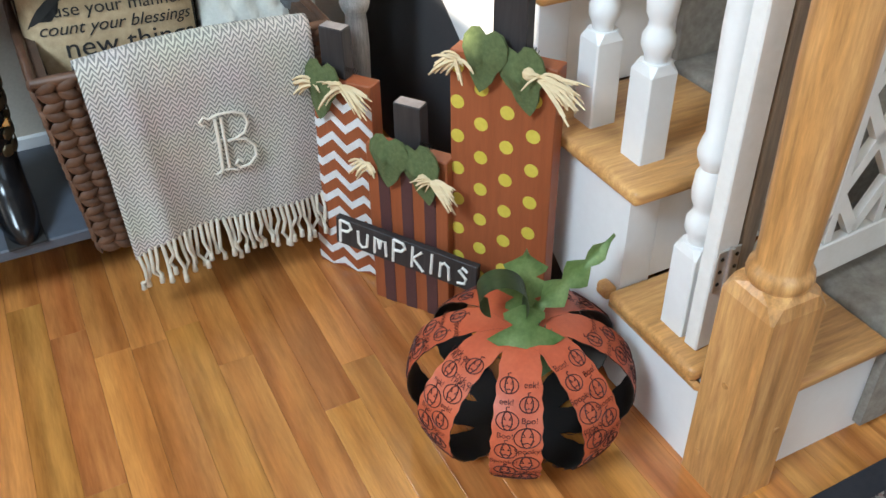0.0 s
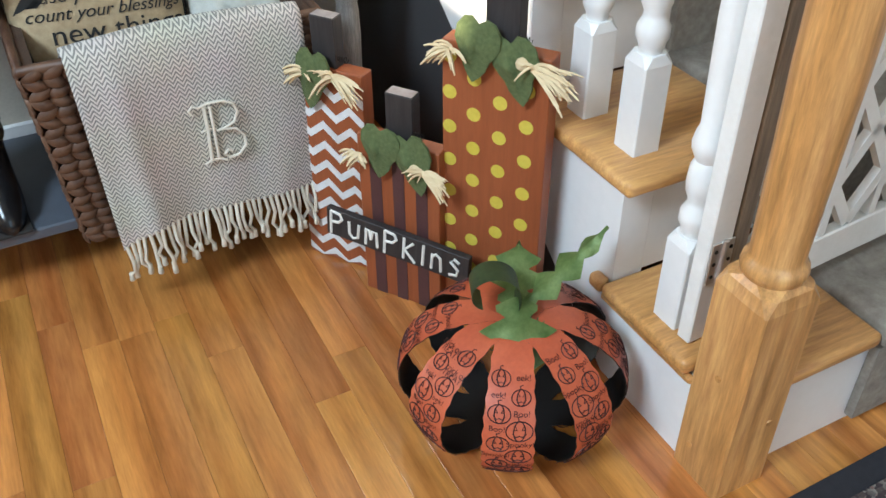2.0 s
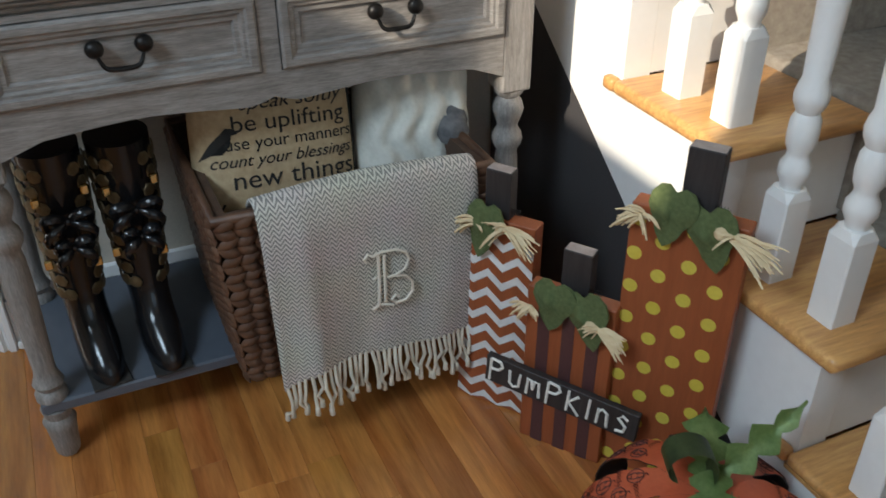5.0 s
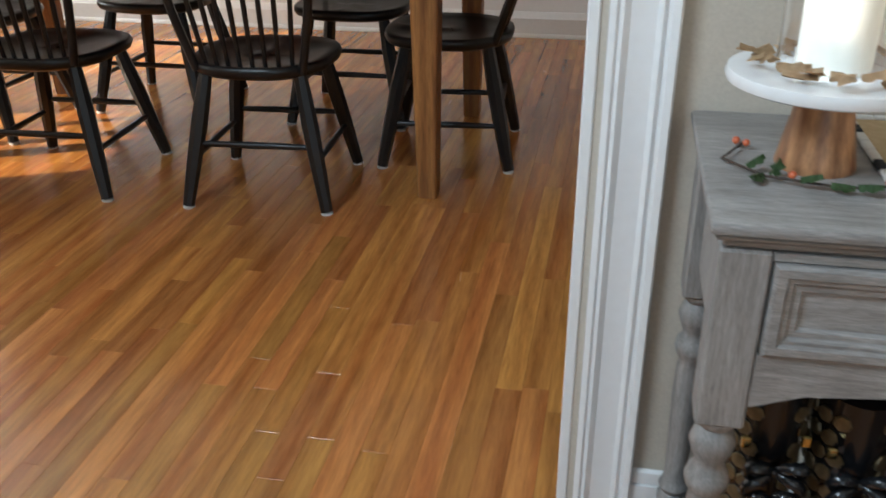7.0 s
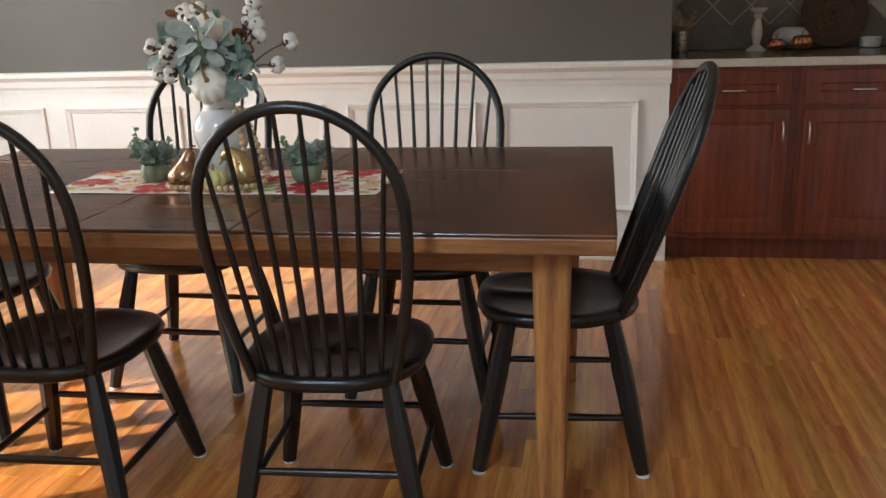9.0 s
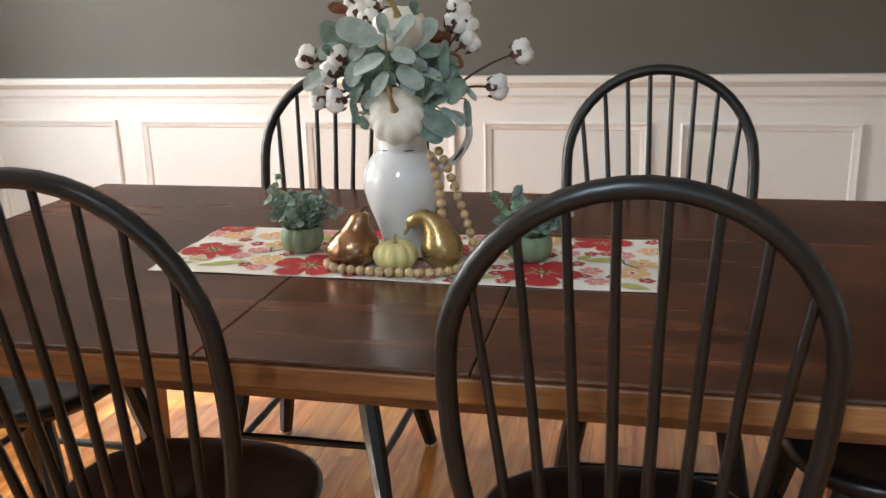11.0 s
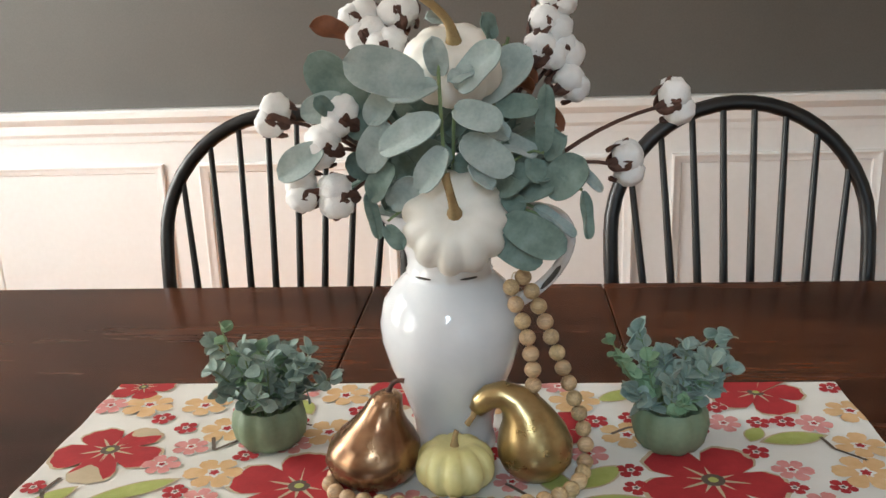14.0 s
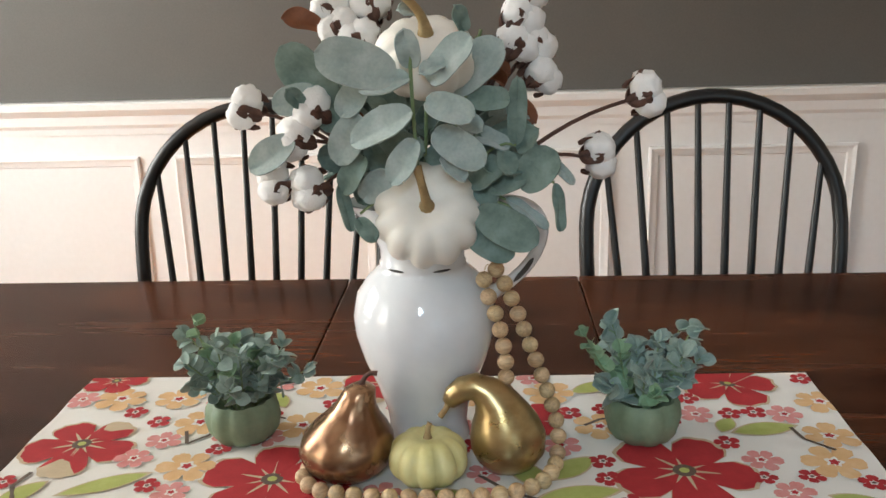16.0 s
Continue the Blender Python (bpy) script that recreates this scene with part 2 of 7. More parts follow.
def prism(bm, pts, depth, m=None):
    """Extrudes an outline in x, z along y from 0 to depth."""
    m = m or Matrix()
    a = [bm.verts.new(m @ Vector((x, 0, z))) for x, z in pts]
    b = [bm.verts.new(m @ Vector((x, depth, z))) for x, z in pts]
    bm.faces.new(a)
    bm.faces.new(b[::-1])
    n = len(pts)
    for i in range(n):
        j = (i + 1) % n
        bm.faces.new((a[j], a[i], b[i], b[j]))
    return bm


def ball(bm, c, r, u=10, v=7, squash=1.0):
    return lathe(bm, [(r * math.sin(math.pi * i / v), -r * squash * math.cos(math.pi * i / v)) for i in range(1, v)], u, Matrix.Translation(c))


def words(name, text, size, mat, parent, m, depth=0.0004, label="", spacing=1.0, shear=0.0):
    """A line of lettering as a mesh, in the plane of m's x and y, set from its middle."""
    c = bpy.data.curves.new(name, "FONT")
    c.body, c.size, c.extrude, c.align_x, c.space_character, c.shear = text, size, depth, "CENTER", spacing, shear
    ob = new(name + "_curve", c)
    me = bpy.data.meshes.new_from_object(ob.evaluated_get(bpy.context.evaluated_depsgraph_get()))
    bpy.data.objects.remove(ob)
    me.materials.clear()
    me.materials.append(mat)
    o = new(name, me)
    o.matrix_basis = m
    if parent:
        o.parent = parent
    return tagged(o, label)


def structure(name, bm, mat, label="", smooth=None):
    return tagged(part(name, bm, mat, None, "", smooth), label, kind="structure")

# ---- setting ----
X_STAIR, Y_HALL, Y_DIN, X_DOOR = 0.988, 1.83, 5.455, -0.112
X_NICHE, X_EAST, X_WEST = -0.242, 0.86, -4.05
structure("floor", boxed(-4.3, 2.3, -1.9, 6.3, -0.2, -0.006), M_SUBFLOOR, "golden oak strip floor with a satin varnish")
floor_ob = bpy.data.objects["floor"]

# hall wall behind the console, with the wide cased opening into the dining room
w = structure("wall_hall_north", boxed(X_DOOR, 1.06, Y_HALL, Y_HALL + 0.12, 0, 2.7), M_BEIGE, "warm beige painted wall behind the console table")
structure("wall_hall_north_west", boxed(-4.17, -1.75, Y_HALL, Y_HALL + 0.12, 0, 2.7), M_BEIGE, "warm beige painted wall")
structure("wall_hall_north_over", boxed(-1.75, X_DOOR, Y_HALL, Y_HALL + 0.12, 2.15, 2.7), M_BEIGE, "warm beige wall above the cased opening")
# Upper foyer is unseen; its height is made up to hold the high window.
structure("wall_hall_north_upper", boxed(-4.17, 1.06, Y_HALL, Y_HALL + 0.12, 2.7, 4.7), M_BEIGE, "unseen beige upper foyer wall, added round the high window")
bm = bmesh.new()
# High opening added out of view, sized to put sun on the stairs.
HI, WI, WZ = 0.72, 1.02, (2.1, 4.2)
box(bm, -2.02, -1.9, -1.8, Y_HALL, 0, WZ[0])
box(bm, -2.02, -1.9, -1.8, Y_HALL, WZ[1], 4.7)
box(bm, -2.02, -1.9, -1.8, HI - WI, WZ[0], WZ[1])
box(bm, -2.02, -1.9, HI, Y_HALL, WZ[0], WZ[1])
structure("wall_hall_west", bm, M_BEIGE, "unseen beige foyer wall with a high opening added for the sun")
# Unseen front wall; the opening is added for the front lamp.
bm = bmesh.new()
for a, b, c, d in ((-2.02, -0.25, 0, 4.7), (1.35, 2.2, 0, 4.7), (-0.25, 1.35, 2.2, 4.7), (-0.25, 1.35, 0, 0.5)):
    box(bm, a, b, -1.72, -1.6, c, d)
structure("wall_hall_south", bm, M_BEIGE, "unseen beige front wall with an opening added for light")
structure("wall_stair_east", boxed(2.05, 2.17, -1.72, 6.2, 0, 4.7), M_BEIGE, "warm beige wall along the stairs")
structure("wall_stair_north", boxed(X_STAIR, 2.17, 6.1, 6.2, 0, 4.7), M_BEIGE, "warm beige wall at the stair head")
structure("wall_stair_west", boxed(X_EAST, 1.06, Y_HALL + 0.12, 6.2, 0, 4.7), M_BEIGE, "painted wall between dining room and stairs")
structure("ceiling_foyer", boxed(-2.02, 2.2, -1.8, 6.2, 4.7, 4.8), M_CEIL, "unseen white ceiling, added to close the foyer")
structure("ceiling_dining", boxed(-4.17, 0.96, Y_HALL + 0.12, 6.2, 2.5, 2.6), M_CEIL, "white dining room ceiling")

# dining room: charcoal walls above white wainscot
structure("wall_dining_north", boxed(-4.17, X_NICHE, Y_DIN + 0.012, Y_DIN + 0.13, 0, 2.5), M_GREY, "charcoal grey dining room wall above white wainscoting")
structure("wall_niche_west", boxed(-0.36, X_NICHE - 0.004, Y_DIN + 0.13, 6.1, 0, 2.5), M_GREY, "charcoal side wall of the cabinet niche")
structure("wall_niche_north", boxed(-0.36, 1.0, 6.05, 6.15, 0, 2.5), M_GREY, "charcoal wall behind the built-in cabinets")
structure("wall_niche_over", boxed(X_NICHE, X_EAST, Y_DIN + 0.012, Y_DIN + 0.4, 1.95, 2.5), M_GREY, "charcoal soffit over the cabinet niche")
bm = bmesh.new()
WIN = [(2.1, 3.05), (3.55, 4.4)]
SILL, HEAD = 0.72, 2.05
for y0, y1 in ((Y_HALL + 0.12, WIN[0][0]), (WIN[0][1], WIN[1][0]), (WIN[1][1], 6.2)):
    box(bm, X_WEST - 0.12, X_WEST, y0, y1, 0, 2.5)
for y0, y1 in WIN:
    box(bm, X_WEST - 0.12, X_WEST, y0, y1, 0, SILL)
    box(bm, X_WEST - 0.12, X_WEST, y0, y1, HEAD, 2.5)
structure("wall_dining_west", bm, M_GREY, "charcoal dining room wall with two windows")


def window(name, y0, y1, z0, z1, x, shade):
    w = thing(name, (x, (y0 + y1) / 2, z0), 0, "unseen white sash window with muntins, set to pass the sun", "window", kind="structure")
    hw, h = (y1 - y0) / 2, z1 - z0
    bm = bmesh.new()
    for a, b, c, d in ((-hw, -hw + 0.05, 0, h), (hw - 0.05, hw, 0, h), (-hw + 0.05, hw - 0.05, 0, 0.05), (-hw + 0.05, hw - 0.05, h - 0.05, h), (-hw + 0.05, hw - 0.05, h / 2 - 0.02, h / 2 + 0.02), (-0.012, 0.012, 0.05, h / 2 - 0.02), (-0.012, 0.012, h / 2 + 0.02, h - 0.05)):
        box(bm, -0.03, 0.03, a, b, c, d)
    part("window_frame", bm, M_WHITE, w)
    part("window_sill", boxed(0.03, 0.12, -hw - 0.05, hw + 0.05, -0.03, 0), M_WHITE, w)
    # Unseen sheet added to cut the upper sun and limit the floor patches.
    if shade:
        part("sun_blocker", boxed(0.045, 0.049, -hw + 0.01, hw - 0.01, h - shade, h), M_SUNBLOCK, w)
    return w


for i, (y0, y1) in enumerate(WIN):
    window("window_%d" % (i + 1), y0, y1, SILL, HEAD, X_WEST - 0.06, (0.72, 0.7)[i])
# Added window out of view that frames the sun patch on the stairs.
window("window_3", HI - WI, HI, WZ[0], WZ[1], -1.96, 0)

# wainscot: rail, cap, base, and raised panel mouldings
wain = structure("wainscot", boxed(X_WEST, X_NICHE, Y_DIN, Y_DIN + 0.011, 0.13, 0.87), M_WHITE, "white painted wainscot with picture-frame panels")


def moulding(x0, x1, profile, name, parent):
    """A straight run along x with a (y out, z) outline."""
    bm = bmesh.new()
    a = [bm.verts.new((x0, Y_DIN - y, z)) for y, z in profile]
    b = [bm.verts.new((x1, Y_DIN - y, z)) for y, z in profile]
    n = len(profile)
    for i in range(n - 1):
        bm.faces.new((a[i], b[i], b[i + 1], a[i + 1]))
    bm.faces.new(a[::-1])
    bm.faces.new(b)
    return part(name, bm, M_WHITE, parent, smooth=25)


moulding(X_WEST, X_NICHE + 0.006, [(-0.01, 0.83), (0.006, 0.83), (0.008, 0.85), (0.016, 0.862), (0.018, 0.89), (0.03, 0.9), (0.042, 0.912), (0.044, 0.93), (0.038, 0.936), (-0.01, 0.936)], "chair_rail", wain)
moulding(X_WEST, X_NICHE + 0.004, [(-0.01, 0), (0.018, 0), (0.018, 0.1), (0.012, 0.112), (0.01, 0.124), (0.004, 0.134), (-0.01, 0.136)], "baseboard", wain)
moulding(X_WEST, X_NICHE + 0.002, [(0.018, 0), (0.03, 0), (0.03, 0.008), (0.024, 0.018), (0.018, 0.02)], "shoe_moulding", wain)


def panel_frame(x0, x1, z0, z1, parent, mat=None):
    """A mitred picture-frame moulding on the wall."""
    bm = bmesh.new()
    prof = [(0, 0), (0.0, 0.012), (0.006, 0.016), (0.012, 0.013), (0.02, 0.009), (0.028, 0.006), (0.032, 0.0)]
    rows = []
    for d, y in prof:
        rows.append([(x0 + d, Y_DIN - y, z0 + d), (x1 - d, Y_DIN - y, z0 + d), (x1 - d, Y_DIN - y, z1 - d), (x0 + d, Y_DIN - y, z1 - d)])
    ring_skin(bm, rows, True, False, False)
    return part("panel_moulding", bm, mat or M_WHITE, parent, smooth=30)


for x0, x1 in ((-1.008, -0.375), (-1.756, -1.123), (-2.504, -1.871), (-3.252, -2.619), (-4.0, -3.367)):
    panel_frame(x0, x1, 0.24, 0.758, wain)

# wainscot along the east wall
wain_e = structure("wainscot_east", boxed(X_EAST - 0.011, X_EAST - 0.0005, Y_HALL + 0.16, Y_DIN - 0.03, 0.13, 0.87), M_WHITE, "white painted wainscot beside the built-in cabinets")
part("chair_rail", boxed(X_EAST - 0.042, X_EAST - 0.0005, Y_HALL + 0.16, Y_DIN - 0.03, 0.872, 0.93, 0.006, 2), M_WHITE, wain_e)
part("baseboard", boxed(X_EAST - 0.018, X_EAST - 0.0005, Y_HALL + 0.16, Y_DIN - 0.03, 0.0, 0.128, 0.005, 2), M_WHITE, wain_e)

# cased opening: fluted casing and jamb
def casing_bm(x0, x1, y0, y1, z0, z1):
    """Fluted casing whose face looks towards -y."""
    w = x1 - x0
    prof = [(0, 0.0), (0, 0.014), (0.1, 0.017), (0.14, 0.012), (0.2, 0.018), (0.3, 0.012), (0.42, 0.011), (0.55, 0.011), (0.66, 0.012), (0.74, 0.019), (0.8, 0.013), (0.86, 0.022), (0.97, 0.024), (1, 0.02), (1, 0)]
    bm = bmesh.new()
    a = [bm.verts.new((x0 + w * u, y0 - d, z0)) for u, d in prof]
    b = [bm.verts.new((x0 + w * u, y0 - d, z1)) for u, d in prof]
    for i in range(len(prof) - 1):
        bm.faces.new((a[i + 1], a[i], b[i], b[i + 1]))
    bm.faces.new(a)
    bm.faces.new(b[::-1])
    return bm


structure("door_casing", casing_bm(X_DOOR + 0.012, X_DOOR + 0.105, Y_HALL - 0.001, Y_HALL, 0, 2.24), M_WHITE, "white fluted door casing of the wide opening", 20)
structure("door_jamb", boxed(X_DOOR - 0.016, X_DOOR + 0.001, Y_HALL - 0.004, Y_HALL + 0.124, 0, 2.15, 0.002), M_WHITE, "white door jamb of the cased opening")
structure("door_jamb_west", boxed(-1.752, -1.735, Y_HALL - 0.004, Y_HALL + 0.124, 0, 2.15, 0.002), M_WHITE, "white door jamb of the cased opening")
structure("door_head", boxed(-1.735, X_DOOR - 0.016, Y_HALL - 0.004, Y_HALL + 0.124, 2.135, 2.152), M_WHITE, "white head of the cased opening")
structure("door_casing_west", casing_bm(-1.86, -1.75, Y_HALL - 0.001, Y_HALL, 0, 2.24), M_WHITE, "white fluted door casing of the wide opening", 20)
structure("door_casing_inner", boxed(X_DOOR, X_DOOR + 0.1, Y_HALL + 0.12, Y_HALL + 0.14, 0, 2.2), M_WHITE, "white door casing on the dining room side")
bm = bmesh.new()
box(bm, X_DOOR + 0.106, 0.984, Y_HALL - 0.014, Y_HALL, 0, 0.105)
box(bm, X_DOOR + 0.106, 0.984, Y_HALL - 0.011, Y_HALL, 0.1052, 0.135, 0.004)
box(bm, X_DOOR + 0.106, 0.984, Y_HALL - 0.026, Y_HALL - 0.0142, 0, 0.018, 0.004)
structure("baseboard", bm, M_WHITE, "white baseboard along the hall wall")

# under-stair wall, stringer and stairs
RISE, RUN, Y1 = 0.18, 0.243, 0.615
bot = lambda y: 0.335 + 0.745 * (y - 1.323)
bm = bmesh.new()
prism(bm, [(0.78, 0), (1.815, 0), (1.815, bot(1.815) + 0.03), (0.876, 0.03)], 0.06, Matrix(((0, 1, 0, X_STAIR + 0.002), (1, 0, 0, 0), (0, 0, 1, 0), (0, 0, 0, 1))))
structure("wall_under_stairs", bm, M_SLATE, "dark slate painted wall under the stairs")
stairs = thing("staircase", (0, 0, 0), 0, "carpeted stairs with honey oak tread ends and white risers", "staircase", kind="structure")
N = 9
top = []
for k in range(N, 0, -1):
    yb = Y1 + 0.02 + RUN * k
    top += [(yb, RISE * k - 0.024), (yb - RUN, RISE * k - 0.024)]
pts = [(0.655, 0.0), (0.875, 0.0), (2.83, bot(2.83))] + top
bm = bmesh.new()
prism(bm, pts, 0.05, Matrix(((0, 1, 0, X_STAIR - 0.004), (1, 0, 0, 0), (0, 0, 1, 0), (0, 0, 0, 1))))
part("stringer", bm, M_WHITE, stairs, "white painted open stringer")
for k in range(1, N + 1):
    yf = Y1 + RUN * (k - 1)
    part("riser", boxed(X_STAIR + 0.0465, 2.05, yf + 0.02, yf + 0.035, RISE * (k - 1), RISE * k - 0.024), M_WHITE, stairs)
    if k == 1:
        bm = boxed(X_STAIR - 0.025, X_STAIR + 0.245, 0.696, yf + RUN + 0.02, RISE - 0.024, RISE, 0.009, 3)
        box(bm, 1.0615, X_STAIR + 0.245, 0.62, 0.712, RISE - 0.0245, RISE - 0.0006, 0.009, 3)
    else:
        bm = boxed(X_STAIR - 0.025, X_STAIR + 0.245, yf - 0.012, yf + RUN + 0.02, RISE * k - 0.024, RISE * k, 0.009, 3)
    part("oak_tread_end", bm, M_OAK, stairs, "honey oak tread end", 40)
    part("return_nosing", boxed(X_STAIR - 0.025, X_STAIR - 0.0045, yf + RUN + 0.0205, yf + RUN + 0.05, RISE * k - 0.024, RISE * k - 0.0005, 0.008, 3), M_OAK, stairs, "honey oak tread end", 40)
    bm = boxed(X_STAIR + 0.246, 2.05, yf - 0.022, yf + RUN + 0.021, RISE * k - 0.03, RISE * k + 0.012, 0.012, 3)
    part("carpet_tread", bm, M_CARPET, stairs, "grey-beige carpet", 40)
    part("carpet_riser", boxed(X_STAIR + 0.246, 2.05, yf + 0.006, yf + 0.0195, RISE * (k - 1) + 0.013, RISE * k - 0.031), M_CARPET, stairs)
part("scotia", boxed(X_STAIR - 0.016, X_STAIR - 0.0045, Y1 + 0.075, Y1 + RUN + 0.03, RISE - 0.04, RISE - 0.0245, 0.005), M_OAK, stairs)

# ---- dining table and chairs ----
def dining_table(at):
    L, W, H = 2.10, 1.10, 0.76
    t = thing("dining_table", at, 0, "long farmhouse dining table with dark stained top and brown legs", "table")
    for x0, x1 in ((-L / 2, -0.201), (-0.1995, 0.1995), (0.201, L / 2)):
        part("tabletop_leaf", boxed(x0, x1, -W / 2 + 0.0005, W / 2 - 0.0005, H - 0.008, H, 0.003, 2), M_TABLETOP, t, "dark walnut-stained boards")
    bm = boxed(-L / 2 + 0.001, L / 2 - 0.001, -W / 2, W / 2, H - 0.046, H - 0.0085, 0.004, 2)
    part("tabletop_edge", bm, M_TABLEEDGE, t, "worn brown table edge")
    ix, iy = L / 2 - 0.16, W / 2 - 0.145
    bm = bmesh.new()
    box(bm, -ix, ix, -iy - 0.012, -iy + 0.012, H - 0.125, H - 0.047)
    part("apron", bm, M_TABLEEDGE, t)
    part("apron", boxed(-ix, ix, iy - 0.012, iy + 0.012, H - 0.125, H - 0.047), M_TABLEEDGE, t)
    part("apron", boxed(-ix - 0.012, -ix + 0.012, -iy + 0.013, iy - 0.013, H - 0.125, H - 0.047), M_TABLEEDGE, t)
    part("apron", boxed(ix - 0.012, ix + 0.012, -iy + 0.013, iy - 0.013, H - 0.125, H - 0.047), M_TABLEEDGE, t)
    for sx in (-1, 1):
        for sy in (-1, 1):
            bm = bmesh.new()
            rows = []
            for z, h in ((0, 0.029), (0.01, 0.031), (0.35, 0.037), (0.6, 0.041), (H - 0.047, 0.042)):
                c = 0.005
                cx, cy = sx * (ix + 0.02), sy * (iy + 0.02)
                rows.append([(cx + a, cy + b, z) for a, b in ((-h + c, -h), (h - c, -h), (h, -h + c), (h, h - c), (h - c, h), (-h + c, h), (-h, h - c), (-h, -h + c))])
            ring_skin(bm, rows)
            part("leg", bm, M_TABLELEG, t)
    return t


def windsor_chair(at, rz, rake=0.2, wide=1.0):
    c = thing("windsor_chair", at, rz, "black bow-back windsor chair with eight spindles", "chair", "chairs round the dining table")
    SZ = 0.445
    # saddle seat: a shaped slab, dished on top
    out = []
    n = 40
    for i in range(n):
        a = 2 * math.pi * i / n
        x, y = math.cos(a), math.sin(a)
        r = (abs(x) ** 2.8 + abs(y) ** 2.8) ** (-1 / 2.8)
        X, Y = x * r, y * r
        wd = 0.205 + 0.032 * (Y + 1) / 2 - 0.05 * max(0, -Y - 0.3)
        yy = 0.215 * Y - (0.02 * X * X if Y < 0 else -0.012 * (1 - X * X))
        out.append((wd * X, yy))
    bm = bmesh.new()
    rows = []
    for k, z in ((0.86, SZ - 0.042), (0.97, SZ - 0.03), (1.0, SZ - 0.014), (0.985, SZ - 0.002), (0.95, SZ + 0.002)):
        rows.append([(x * k, y * k, z) for x, y in out])
    for k in (0.8, 0.6, 0.4, 0.2, 0.05):
        rows.append([(x * k, y * k, SZ - 0.014 * (1 - k ** 2) + (0.008 * max(0, 1 - abs(x * k) / 0.04) if y > 0 else 0)) for x, y in out])
    ring_skin(bm, rows)
    part("seat", bm, M_BLACK, c, "dished saddle seat", 50)
    # bow
    lean = lambda z: -0.165 - rake * (z - SZ)
    zs = [0, 0.06, 0.12, 0.18, 0.24, 0.30, 0.35, 0.40]
    right = [(wide * (0.155 + 0.053 * math.sin(min(1, z / 0.36) * math.pi / 2)), SZ - 0.02 + z) for z in zs]
    arc = [(wide * 0.208 * math.cos(math.radians(a)), SZ + 0.38 + 0.225 * math.sin(math.radians(a))) for a in range(8, 173, 8)]
    left = [(-x, z) for x, z in right[::-1]]
    pts = [(x, lean(z), z) for x, z in right + arc + left]
    part("bow", tube(bmesh.new(), pts, 0.0135, 8), M_BLACK, c, "bent hoop back", 60)
    for i in range(8):
        u = (i - 3.5) / 3.5
        x0, x1 = 0.125 * u * wide, 0.176 * u * wide
        s = min(1.0, abs(x1) / (0.208 * wide))
        zt = SZ + 0.38 + 0.225 * math.sqrt(1 - s * s) - 0.004
        p0 = Vector((x0, lean(SZ) + 0.012 - 0.025 * (1 - u * u), SZ - 0.02))
        p1 = Vector((x1, lean(zt), zt))
        q = [p0.lerp(p1, t) for t in (0, 0.3, 0.6, 1)]
        part("spindle", tube(bmesh.new(), q, [0.0075, 0.0085, 0.007, 0.0055], 6), M_BLACK, c, smooth=60)
    feet = {}
    for sx in (-1, 1):
        for sy in (-1, 1):
            t0 = Vector((sx * 0.145, sy * 0.135, SZ - 0.03))
            f = Vector((sx * 0.222, sy * 0.218, 0.008))
            feet[sx, sy] = (t0, f)
            q = [t0.lerp(f, t) for t in (0, 0.1, 0.35, 0.7, 1)]
            leg = part("leg", tube(bmesh.new(), q, [0.021, 0.023, 0.027, 0.024, 0.019], 8), M_BLACK, c, smooth=35)
            part("foot_pad", lathe(bmesh.new(), [(0.017, 0), (0.019, 0.003), (0.018, 0.0075)], 12, Matrix.Translation((f.x, f.y, 0))), M_FELT, leg, "white felt foot pad", 40)
    on = lambda k, z: feet[k][0].lerp(feet[k][1], (feet[k][0].z - z) / (feet[k][0].z - 0.008))

    def rung(a, b, r=0.0095):
        q = [Vector(a).lerp(Vector(b), t) for t in (0, 0.15, 0.5, 0.85, 1)]
        part("stretcher", tube(bmesh.new(), q, [r * 0.85, r, r * 1.15, r, r * 0.85], 7), M_BLACK, c, smooth=60)
    for sx in (-1, 1):
        rung(on((sx, -1), 0.155), on((sx, 1), 0.155))
    rung(on((-1, -1), 0.20), on((1, -1), 0.20))
    rung(on((-1, 1), 0.20), on((1, 1), 0.20))
    return c


TABLE = (-1.554, 3.631, 0)
dining_table(TABLE)
chair = windsor_chair((-1.156, 3.208, 0), 3.4, 0.2, 1.04)
for x, y, rz in ((-1.874, 3.188, 2.2), (-2.49, 3.63, -90)):
    copy_thing(chair, pose(x, y, 0, 0, 0, rz))


copy_thing(windsor_chair((-1.104, 4.03, 0), 180, 0.2, 1.09), pose(-1.93, 4.032, 0, 0, 0, 180))
windsor_chair((-0.651, 3.651, 0), 94, 0.36)


# ---- console table ----
def turned_leg(z0, z1):
    """A square block at the shelf and a turned shaft above it."""
    h = z1 - z0
    prof = [(0.0245, 0), (0.0245, 0.01), (0.018, 0.018), (0.024, 0.03), (0.019, 0.042), (0.0165, 0.055), (0.0185, 0.12), (0.021, h * 0.55), (0.0195, h - 0.125), (0.0175, h - 0.112), (0.024, h - 0.1), (0.0265, h - 0.09), (0.024, h - 0.08), (0.018, h - 0.07), (0.0175, h - 0.063), (0.0225, h - 0.05), (0.0265, h - 0.036), (0.0225, h - 0.022), (0.017, h - 0.014), (0.0245, h - 0.006), (0.0245, h)]
    return [(r, z + z0) for r, z in prof]


